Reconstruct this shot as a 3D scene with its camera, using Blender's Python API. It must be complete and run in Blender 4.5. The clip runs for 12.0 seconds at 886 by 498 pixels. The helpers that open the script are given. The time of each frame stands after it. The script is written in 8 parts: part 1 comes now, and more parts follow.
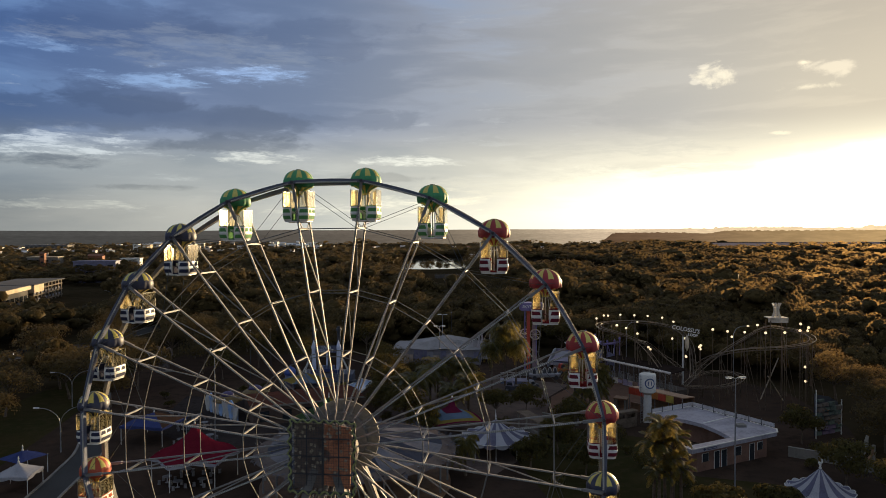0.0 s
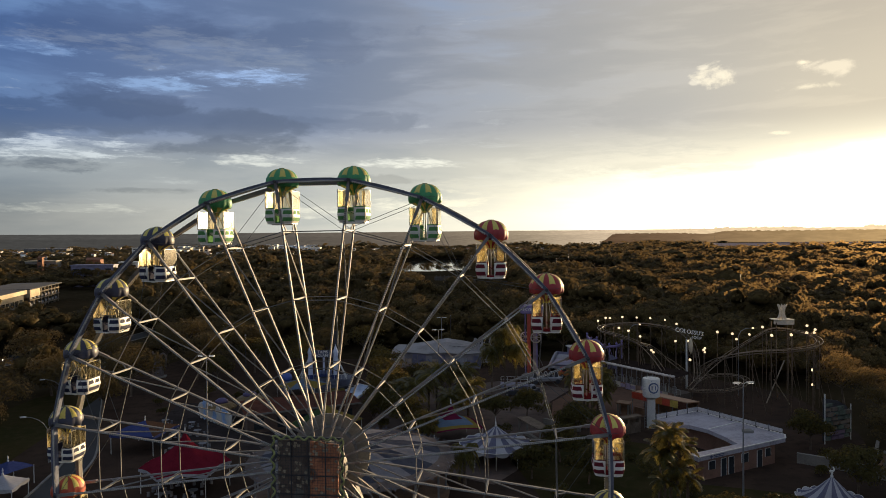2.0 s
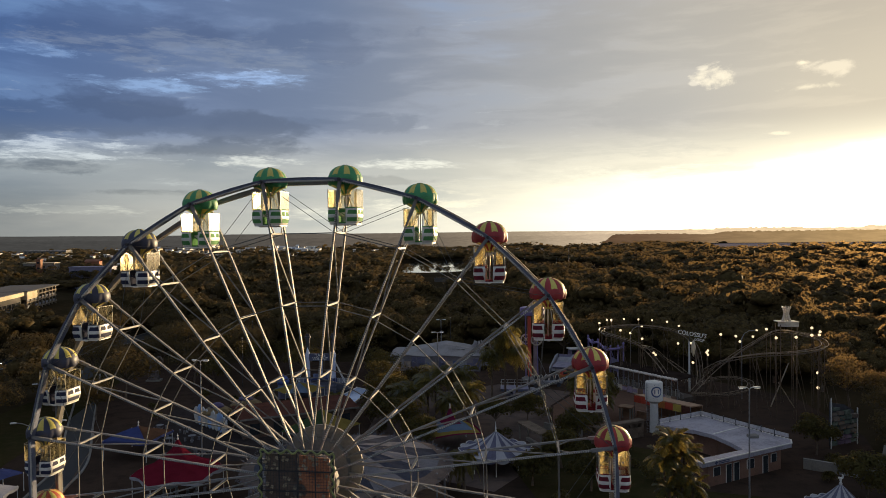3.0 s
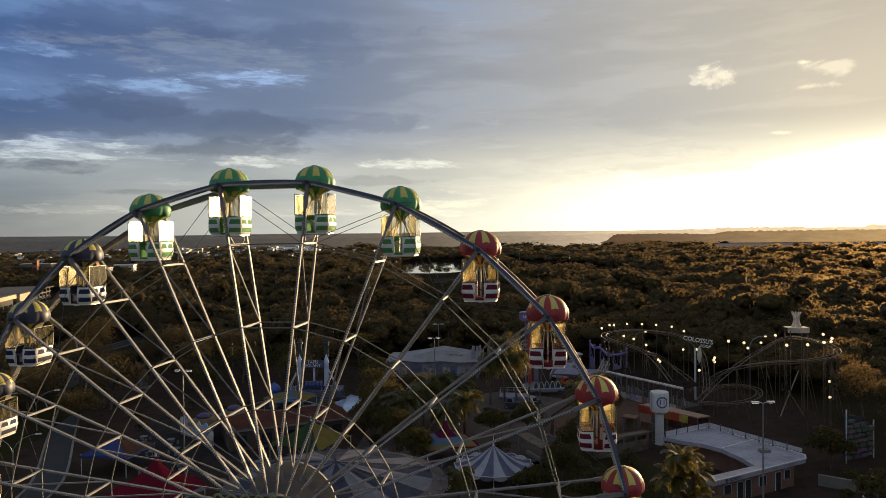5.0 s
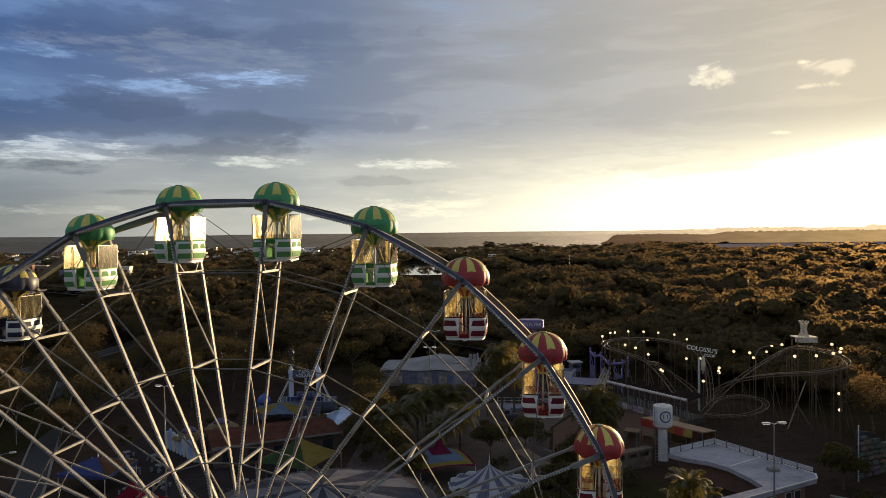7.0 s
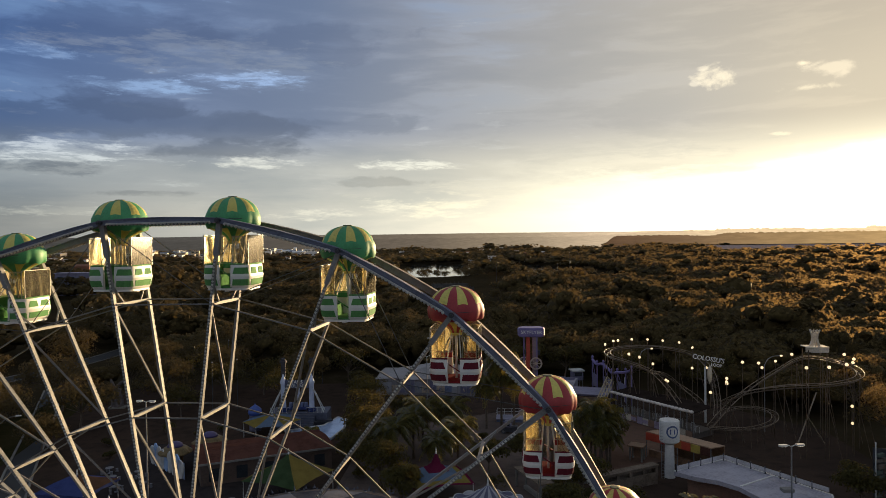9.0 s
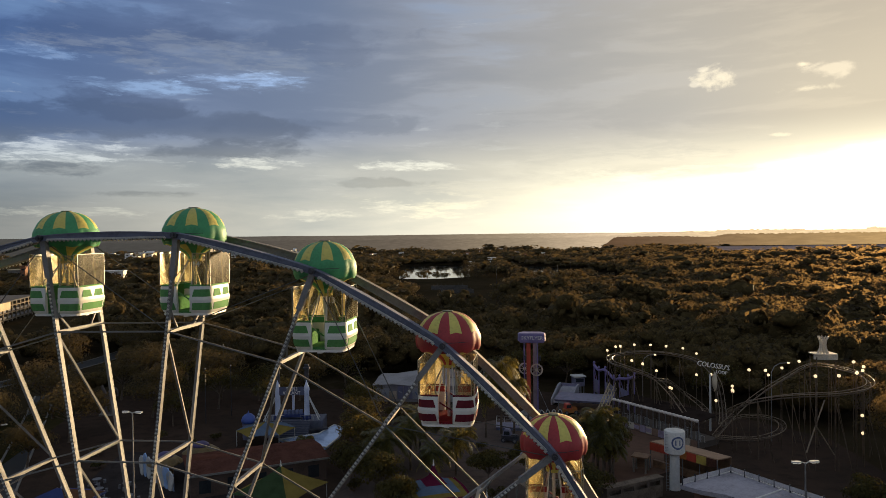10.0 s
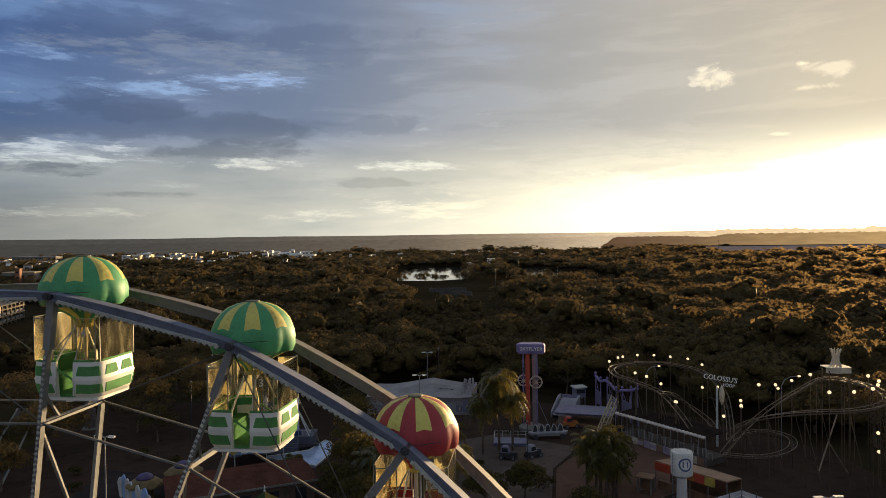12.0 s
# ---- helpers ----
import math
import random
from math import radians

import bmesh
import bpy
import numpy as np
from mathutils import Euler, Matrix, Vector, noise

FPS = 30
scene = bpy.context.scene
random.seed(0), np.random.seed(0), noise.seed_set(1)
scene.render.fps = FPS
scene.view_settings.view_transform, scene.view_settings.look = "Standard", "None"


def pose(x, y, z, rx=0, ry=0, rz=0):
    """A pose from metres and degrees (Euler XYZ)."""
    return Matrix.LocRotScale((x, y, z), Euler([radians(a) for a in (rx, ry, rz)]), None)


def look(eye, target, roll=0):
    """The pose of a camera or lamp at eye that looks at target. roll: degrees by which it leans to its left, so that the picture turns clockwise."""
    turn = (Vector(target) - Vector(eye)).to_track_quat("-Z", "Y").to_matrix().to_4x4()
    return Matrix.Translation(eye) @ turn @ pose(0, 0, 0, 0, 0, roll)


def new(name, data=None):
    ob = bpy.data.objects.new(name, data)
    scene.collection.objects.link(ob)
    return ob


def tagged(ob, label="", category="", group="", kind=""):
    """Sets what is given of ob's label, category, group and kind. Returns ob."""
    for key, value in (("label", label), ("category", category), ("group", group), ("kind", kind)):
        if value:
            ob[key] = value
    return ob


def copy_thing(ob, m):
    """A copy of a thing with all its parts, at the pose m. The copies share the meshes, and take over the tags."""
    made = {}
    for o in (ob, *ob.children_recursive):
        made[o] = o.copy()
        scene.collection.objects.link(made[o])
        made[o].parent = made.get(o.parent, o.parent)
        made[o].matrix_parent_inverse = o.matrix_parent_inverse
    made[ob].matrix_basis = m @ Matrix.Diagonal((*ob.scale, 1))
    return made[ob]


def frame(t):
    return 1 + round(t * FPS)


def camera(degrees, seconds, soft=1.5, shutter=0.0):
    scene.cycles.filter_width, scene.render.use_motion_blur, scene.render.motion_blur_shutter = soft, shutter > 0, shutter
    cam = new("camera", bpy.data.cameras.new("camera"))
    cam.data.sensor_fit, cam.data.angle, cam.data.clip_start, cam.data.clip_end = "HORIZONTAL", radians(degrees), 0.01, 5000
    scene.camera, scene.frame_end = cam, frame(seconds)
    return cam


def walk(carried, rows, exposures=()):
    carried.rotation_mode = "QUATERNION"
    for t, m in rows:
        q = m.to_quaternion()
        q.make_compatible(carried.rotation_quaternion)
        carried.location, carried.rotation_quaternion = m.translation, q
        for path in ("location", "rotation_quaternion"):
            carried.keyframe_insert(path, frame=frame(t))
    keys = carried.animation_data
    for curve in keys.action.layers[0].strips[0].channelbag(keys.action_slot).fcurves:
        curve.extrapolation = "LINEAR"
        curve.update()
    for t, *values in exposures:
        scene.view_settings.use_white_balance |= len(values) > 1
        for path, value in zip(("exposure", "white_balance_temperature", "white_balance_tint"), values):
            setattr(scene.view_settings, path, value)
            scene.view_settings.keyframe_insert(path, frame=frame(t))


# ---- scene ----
cam = camera(64.2, 12.0, soft=0.75)
# seconds, x, y, z, pitch, roll, yaw
ROWS = [
    (0.0, 0.000, 0.000, 29.265, -1.400, 0.232, -0.000),
    (0.5, 0.076, 0.590, 29.224, -1.349, 0.332, 0.002),
    (1.0, 0.164, 1.176, 29.208, -1.314, 0.421, 0.003),
    (1.5, 0.257, 1.811, 29.229, -1.291, 0.492, 0.005),
    (2.0, 0.347, 2.540, 29.282, -1.259, 0.542, 0.010),
    (2.5, 0.439, 3.405, 29.319, -1.222, 0.590, 0.015),
    (3.0, 0.547, 4.359, 29.344, -1.181, 0.646, 0.018),
    (5.0, 1.278, 8.905, 29.814, -1.195, 0.668, 0.088),
    (5.5, 1.484, 10.006, 30.007, -1.205, 0.674, 0.090),
    (6.0, 1.673, 11.041, 30.274, -1.200, 0.679, 0.090),
    (6.5, 1.859, 11.972, 30.568, -1.193, 0.699, 0.083),
    (7.0, 2.038, 12.846, 30.804, -1.187, 0.712, 0.075),
    (9.0, 2.470, 16.956, 31.534, -1.109, 0.714, 0.075),
    (9.5, 2.600, 18.348, 31.748, -1.069, 0.686, 0.074),
    (10.0, 2.730, 19.800, 31.980, -1.046, 0.682, 0.074),
    (10.5, 2.890, 21.174, 32.215, -1.044, 0.688, 0.072),
    (11.0, 3.069, 22.355, 32.483, -1.054, 0.708, 0.064),
    (11.5, 3.246, 23.512, 32.836, -1.061, 0.745, 0.048),
    (12.0, 3.432, 24.576, 33.185, -1.051, 0.791, 0.033),
]
walk(cam, [(t, pose(x, y, z, 90 + p, r, yw)) for t, x, y, z, p, r, yw in ROWS], [(0.0, 0.72, 7200, 11), (12.0, 0.72, 7500, 11)])

# ---- daylight: low sun behind thin cloud, to the right of the way ahead ----
SUN_AZ, SUN_EL = radians(36.5), radians(3.6)      # azimuth from +y towards +x
SUN_DIR = Vector((math.sin(SUN_AZ) * math.cos(SUN_EL), math.cos(SUN_AZ) * math.cos(SUN_EL), math.sin(SUN_EL)))
sun_data = bpy.data.lights.new("sun", "SUN")
sun_data.energy, sun_data.angle, sun_data.color = 5.0, radians(5.0), (1.0, 0.76, 0.45)
sun = new("sun", sun_data)
sun.matrix_world = look((0, 0, 60), (-SUN_DIR.x * 10, -SUN_DIR.y * 10, 60 - SUN_DIR.z * 10))
tagged(sun, kind="structure")


class Nodes:
    """A small helper that adds and links shader nodes."""

    def __init__(self, tree):
        self.t = tree

    def add(self, kind, **props):
        n = self.t.nodes.new(kind)
        for k, v in props.items():
            setattr(n, k, v)
        return n

    def put(self, sock, value):
        if isinstance(value, bpy.types.NodeSocket):
            self.t.links.new(value, sock)
        elif isinstance(value, (tuple, list)) and len(value) == 3 and sock.type == "RGBA":
            sock.default_value = (*value, 1)
        else:
            sock.default_value = value

    def math(self, op, a, b=0.0, c=0.0, clamp=False):
        n = self.add("ShaderNodeMath", operation=op, use_clamp=clamp)
        for s, v in zip(n.inputs, (a, b, c)):
            self.put(s, v)
        return n.outputs[0]

    def vec(self, op, a, b=(0, 0, 0)):
        n = self.add("ShaderNodeVectorMath", operation=op)
        self.put(n.inputs[0], a), self.put(n.inputs[1], b)
        return n.outputs["Value"] if op in ("DOT_PRODUCT", "LENGTH") else n.outputs[0]

    def mix(self, f, a, b, blend="MIX"):
        n = self.add("ShaderNodeMix", data_type="RGBA", blend_type=blend)
        self.put(n.inputs[0], f), self.put(n.inputs[6], a), self.put(n.inputs[7], b)
        return n.outputs[2]

    def ramp(self, f, stops):
        n = self.add("ShaderNodeValToRGB")
        el = n.color_ramp.elements
        while len(el) < len(stops):
            el.new(0.5)
        for e, (p, c) in zip(el, stops):
            e.position, e.color = p, (*c, 1) if len(c) == 3 else c
        self.put(n.inputs[0], f)
        return n.outputs[0]

    def noise(self, vec, scale, detail=5.0, rough=0.55, distortion=0.0):
        n = self.add("ShaderNodeTexNoise")
        if vec is not None:
            self.put(n.inputs["Vector"], vec)
        n.inputs["Scale"].default_value, n.inputs["Detail"].default_value = scale, detail
        n.inputs["Roughness"].default_value, n.inputs["Distortion"].default_value = rough, distortion
        return n.outputs[0]

    def smooth(self, x, a, b):
        n = self.add("ShaderNodeMapRange", interpolation_type="SMOOTHSTEP")
        self.put(n.inputs[0], x)
        n.inputs[1].default_value, n.inputs[2].default_value = a, b
        return n.outputs[0]


def make_sky():
    world = bpy.data.worlds.new("evening_sky")
    scene.world = world
    world.use_nodes = True
    world.node_tree.nodes.clear()
    N = Nodes(world.node_tree)
    way = N.vec("NORMALIZE", N.add("ShaderNodeTexCoord").outputs["Generated"])
    sep = N.add("ShaderNodeSeparateXYZ")
    N.put(sep.inputs[0], way)
    x, y, z = sep.outputs
    clear = N.add("ShaderNodeTexSky", sky_type="NISHITA", sun_disc=False)
    clear.sun_elevation, clear.sun_rotation = SUN_EL, SUN_AZ
    clear.altitude, clear.air_density, clear.dust_density, clear.ozone_density = 1100, 1.0, 1.6, 2.0
    up = N.math("MAXIMUM", z, 0.0)
    # bearing from the sun, 0 to 1 half round the horizon
    level = N.vec("NORMALIZE", N.vec("MULTIPLY", way, (1, 1, 0)))
    turn = N.math("ARCCOSINE", N.math("MULTIPLY", N.vec("DOT_PRODUCT", level, (math.sin(SUN_AZ), math.cos(SUN_AZ), 0)), 0.9999))
    a01 = N.math("DIVIDE", turn, math.pi, clamp=True)
    flat = N.vec("NORMALIZE", N.vec("MULTIPLY", way, (1, 1, 5.5)))
    sd = Vector((SUN_DIR.x, SUN_DIR.y, SUN_DIR.z * 5.5)).normalized()
    ang = N.math("ARCCOSINE", N.math("MULTIPLY", N.vec("DOT_PRODUCT", flat, tuple(sd)), 0.9999))
    low = (0.02, [(0.0, (1.7, 1.52, 1.1)), (0.08, (1.45, 1.32, 0.98)), (0.125, (1.12, 1.04, 0.80)), (0.175, (0.86, 0.83, 0.73)), (0.26, (0.52, 0.53, 0.52)), (0.38, (0.225, 0.245, 0.265)), (0.6, (0.323, 0.323, 0.342)), (1.0, (0.299, 0.299, 0.345))])
    hazy = (0.085, [(0.0, (1.05, 0.98, 0.80)), (0.05, (0.92, 0.87, 0.73)), (0.10, (0.76, 0.73, 0.64)), (0.175, (0.56, 0.56, 0.53)), (0.26, (0.38, 0.41, 0.44)), (0.38, (0.215, 0.26, 0.32)), (0.6, (0.304, 0.342, 0.418)), (1.0, (0.253, 0.276, 0.345))])
    middle = (0.155, [(0.0, (0.60, 0.54, 0.45)), (0.05, (0.54, 0.50, 0.44)), (0.10, (0.43, 0.425, 0.43)), (0.175, (0.31, 0.33, 0.38)), (0.26, (0.178, 0.228, 0.352)), (0.38, (0.082, 0.148, 0.325)), (0.6, (0.190, 0.228, 0.304)), (1.0, (0.184, 0.207, 0.276))])
    high = (0.30, [(0.0, (0.47, 0.42, 0.37)), (0.05, (0.43, 0.40, 0.37)), (0.10, (0.39, 0.38, 0.38)), (0.175, (0.28, 0.30, 0.36)), (0.26, (0.143, 0.198, 0.338)), (0.38, (0.068, 0.133, 0.32)), (0.6, (0.171, 0.209, 0.285)), (1.0, (0.161, 0.184, 0.253))])
    overhead = (0.60, [(0.0, (0.20, 0.21, 0.24)), (0.3, (0.13, 0.15, 0.19)), (0.6, (0.190, 0.218, 0.275)), (1.0, (0.184, 0.207, 0.265))])
    rows = [low, hazy, middle, high, overhead]
    lit = N.ramp(a01, rows[0][1])
    for (z0, _), (z1, stops) in zip(rows, rows[1:]):
        lit = N.mix(N.smooth(z, z0, z1), lit, N.ramp(a01, stops))
    # cloud sheets, drawn out along the horizon
    drift = N.vec("ADD", N.vec("MULTIPLY", way, (1, 1, 3.0)), (4.3, 1.7, 0.4))
    broad = N.noise(drift, 2.3, 4.0, 0.5, 0.2)
    streak = N.vec("MULTIPLY", drift, (1, 1, 1.9))
    fine = N.noise(streak, 5.0, 12.0, 0.56, 0.25)
    wisp = N.noise(N.vec("MULTIPLY", drift, (1, 1, 2.2)), 15.0, 10.0, 0.66, 0.3)
    cover = N.math("ADD", N.math("MULTIPLY", broad, 0.55), N.math("MULTIPLY", fine, 0.45))
    away = N.smooth(a01, 0.05, 0.30)
    # thick grey bellies and thin bright places
    dark = N.mix(N.math("MULTIPLY", N.smooth(cover, 0.46, 0.62), N.math("ADD", 0.10, N.math("MULTIPLY", away, 0.90))), (1.0, 1.0, 1.0), (0.79, 0.83, 0.87))
    col = N.mix(1.0, lit, dark, "MULTIPLY")
    thin = N.math("MULTIPLY", N.smooth(cover, 0.55, 0.38), N.math("MULTIPLY", N.smooth(z, 0.14, 0.24), away))
    blue = N.mix(0.2, (0.15, 0.28, 0.56), N.mix(1.0, clear.outputs[0], (0.15, 0.15, 0.15), "MULTIPLY"))
    col = N.mix(N.math("MULTIPLY", thin, 0.66), col, blue)
    glow_in = N.math("MULTIPLY", N.smooth(fine, 0.52, 0.40), N.smooth(z, 0.0, 0.06))
    col = N.mix(N.math("MULTIPLY", glow_in, 0.09), col, N.mix(1.0, lit, (1.9, 1.85, 1.75), "MULTIPLY"))
    torn = N.math("MULTIPLY", N.smooth(wisp, 0.55, 0.74), N.math("MULTIPLY", N.smooth(cover, 0.55, 0.42), N.smooth(z, 0.0, 0.05)))
    col = N.mix(N.math("MULTIPLY", N.math("MULTIPLY", torn, away), 0.42), col, N.mix(0.55, N.mix(1.0, lit, (1.5, 1.5, 1.5), "MULTIPLY"), (0.62, 0.68, 0.74)))

    # separate clouds low over the horizon: azimuth, elevation, half widths in degrees, strength
    az = N.math("MULTIPLY", N.math("ARCTAN2", x, y), 180 / math.pi)
    el = N.math("MULTIPLY", N.math("ARCSINE", z), 180 / math.pi)
    rag = N.math("SUBTRACT", N.noise(N.vec("MULTIPLY", way, (1, 1, 5.0)), 13.0, 10.0, 0.68, 0.2), 0.5)
    lump = N.math("SUBTRACT", N.noise(N.vec("MULTIPLY", way, (1, 1, 2.6)), 11.0, 9.0, 0.60, 0.25), 0.5)
    puff = N.math("SUBTRACT", N.noise(N.vec("MULTIPLY", way, (1, 1, 1.8)), 20.0, 10.0, 0.66, 0.3), 0.5)
    shred = N.math("ADD", 0.30, N.math("MULTIPLY", N.smooth(N.noise(N.vec("MULTIPLY", way, (1, 1, 6.5)), 22.0, 8.0, 0.68, 0.3), 0.40, 0.58), 0.70))
    for a0, e0, wa, we, tone, amount in CLOUDS:
        dx = N.math("DIVIDE", N.math("SUBTRACT", az, a0), wa)
        dy = N.math("DIVIDE", N.math("SUBTRACT", el, e0), we)
        d = N.math("SQRT", N.math("ADD", N.math("MULTIPLY", dx, dx), N.math("MULTIPLY", dy, dy)))
        if tone[0] < 0.6:
            f = N.smooth(N.math("ADD", d, N.math("MULTIPLY", lump, 3.4)), 1.10, 0.55)
        elif a0 > 18:
            f = N.smooth(N.math("ADD", d, N.math("MULTIPLY", puff, 4.0)), 1.15, 0.25)
        else:
            f = N.math("MULTIPLY", N.smooth(N.math("ADD", d, N.math("MULTIPLY", rag, 5.0)), 1.15, 0.35), shred)
        col = N.mix(N.math("MULTIPLY", f, amount), col, N.mix(1.0, N.mix(0.0 if tone[0] < 0.6 else 0.35, lit, (0.6, 0.62, 0.62)), tone, "MULTIPLY"))
    # the sun's own glare behind the veil of cloud
    edge = N.math("ADD", 4.6, N.math("MULTIPLY", N.smooth(az, 22.0, 34.0), 2.0))
    over = N.math("SUBTRACT", N.math("ADD", el, N.math("MULTIPLY", rag, 3.2)), edge)
    band = N.math("MULTIPLY", N.smooth(over, 0.7, -0.8), N.smooth(az, 3.0, 17.0))
    col = N.mix(band, col, (0.34, 0.33, 0.26), "ADD")
    glare = N.math("POWER", N.smooth(ang, 0.36, 0.0), 2.4)
    col = N.mix(N.math("MULTIPLY", glare, 1.0), col, (2.6, 2.1, 1.2), "ADD")
    core = N.math("POWER", N.smooth(ang, 0.20, 0.0), 2.0)
    col = N.mix(core, col, (12.0, 9.0, 4.8), "ADD")
    bg = N.add("ShaderNodeBackground")
    N.put(bg.inputs[0], N.mix(1.0, col, (0.965, 1.0, 0.985), "MULTIPLY"))
    bg.inputs[1].default_value = 0.77
    out = N.add("ShaderNodeOutputWorld")
    world.node_tree.links.new(bg.outputs[0], out.inputs[0])


LEFT_CLOUDS = [(-24.0, 8.6, 15.0, 1.5, (0.58, 0.60, 0.62), 0.7), (-20.0, 13.8, 11.0, 1.3, (0.66, 0.72, 0.82), 0.5), (-15.2, 5.7, 3.6, 0.6, (1.5, 1.5, 1.45), 0.8), (-2.4, 5.65, 3.6, 0.42, (1.45, 1.45, 1.4), 0.9), (-28.2, 6.3, 5.2, 0.8, (1.5, 1.55, 1.6), 0.85), (-26.0, 4.9, 6.0, 0.6, (0.70, 0.74, 0.80), 0.8), (-13.0, 4.2, 7.0, 0.55, (0.74, 0.77, 0.80), 0.7), (-22.0, 3.0, 6.5, 0.5, (0.78, 0.80, 0.82), 0.7), (-27.5, 2.0, 5.0, 0.35, (1.25, 1.25, 1.2), 0.6), (-7.0, 2.7, 5.5, 0.45, (0.82, 0.84, 0.84), 0.6), (-9.5, 1.9, 3.5, 0.4, (1.3, 1.28, 1.2), 0.7), (21.4, 11.6, 1.4, 0.75, (1.8, 1.68, 1.45), 0.75)]
OTHER_CLOUDS = [(28.6, 11.4, 2.0, 0.6, (1.6, 1.5, 1.35), 0.6), (0.5, 2.3, 3.2, 1.0, (1.35, 1.3, 1.15), 0.75), (-4.5, 2.3, 2.0, 0.7, (1.35, 1.32, 1.22), 0.7), (6.0, 3.6, 9.0, 0.8, (1.15, 1.12, 1.05), 0.5), (-14.6, 12.0, 4.4, 0.7, (1.1, 1.5, 2.1), 0.6), (-23.5, 11.2, 4.0, 0.6, (1.0, 1.4, 1.9), 0.5), (-29.0, 13.0, 3.4, 0.5, (1.0, 1.4, 1.9), 0.35), (-19.0, 18.6, 4.0, 1.0, (1.0, 1.4, 1.9), 0.5), (14.0, 6.6, 10.0, 0.9, (0.88, 0.88, 0.88), 0.5)]
DARK_CLOUDS = [(-23.5, 10.0, 5.4, 1.1, (0.56, 0.57, 0.61), 0.68), (-17.5, 6.7, 6.5, 0.75, (0.50, 0.53, 0.57), 0.7), (-28.6, 5.0, 3.4, 0.6, (0.50, 0.53, 0.58), 0.75), (-25.0, 14.8, 9.0, 1.6, (0.58, 0.61, 0.67), 0.55), (-11.0, 15.0, 8.0, 1.5, (0.56, 0.60, 0.67), 0.45), (-9.0, 8.8, 8.0, 1.0, (0.58, 0.62, 0.66), 0.4), (-23.0, 3.4, 3.6, 0.28, (0.58, 0.60, 0.62), 0.6), (-5.0, 4.3, 5.0, 0.4, (0.59, 0.60, 0.61), 0.5)]
SMALL_PUFFS = [(27.0, 11.9, 0.55, 0.22, (1.9, 1.75, 1.5), 0.7), (27.4, 10.2, 1.5, 0.25, (1.7, 1.6, 1.4), 0.55), (19.5, 11.1, 0.4, 0.2, (1.7, 1.6, 1.45), 0.55), (20.2, 12.2, 0.4, 0.16, (1.7, 1.6, 1.45), 0.5), (25.2, 7.1, 0.9, 0.16, (1.6, 1.5, 1.3), 0.5)]
CLOUDS = DARK_CLOUDS + LEFT_CLOUDS + OTHER_CLOUDS + SMALL_PUFFS
make_sky()

# ---- materials ----
MATS = {}


def mat(name, color, rough=0.6, metal=0.0, vary=0.18, scale=2.0, grain=14.0, bump=0.0, dirt=None, spec=0.5, coat=0.0, rnd=0.0):
    """A painted or raw surface with broad stains, fine grain and relief, in metres."""
    if name in MATS:
        return MATS[name]
    m = bpy.data.materials.new(name)
    m.use_nodes = True
    N = Nodes(m.node_tree)
    b = m.node_tree.nodes["Principled BSDF"]
    place = N.add("ShaderNodeTexCoord").outputs["Object"]
    big, small = N.noise(place, scale, 4.0, 0.6), N.noise(place, grain, 3.0, 0.6)
    f = N.math("ADD", N.math("MULTIPLY", big, 0.6), N.math("MULTIPLY", small, 0.4))
    dark = tuple(c * (1 - vary * 1.6) for c in color) if dirt is None else dirt
    light = tuple(min(1, c * (1 + vary)) for c in color)
    col = N.mix(N.smooth(f, 0.28, 0.62), dark, light)
    if rnd:
        info = N.add("ShaderNodeObjectInfo").outputs["Random"]
        col = N.mix(1.0, col, N.mix(info, (1 - rnd,) * 3, (1 + rnd,) * 3), "MULTIPLY")
    N.put(b.inputs["Base Color"], col)
    N.put(b.inputs["Roughness"], N.math("ADD", rough - 0.08, N.math("MULTIPLY", small, 0.16)))
    b.inputs["Metallic"].default_value = metal
    b.inputs["Specular IOR Level"].default_value = spec
    b.inputs["Coat Weight"].default_value = coat
    if bump:
        n = N.add("ShaderNodeBump")
        n.inputs["Strength"].default_value, n.inputs["Distance"].default_value = 0.7, bump
        N.put(n.inputs["Height"], small)
        N.put(b.inputs["Normal"], n.outputs[0])
    MATS[name] = m
    return m


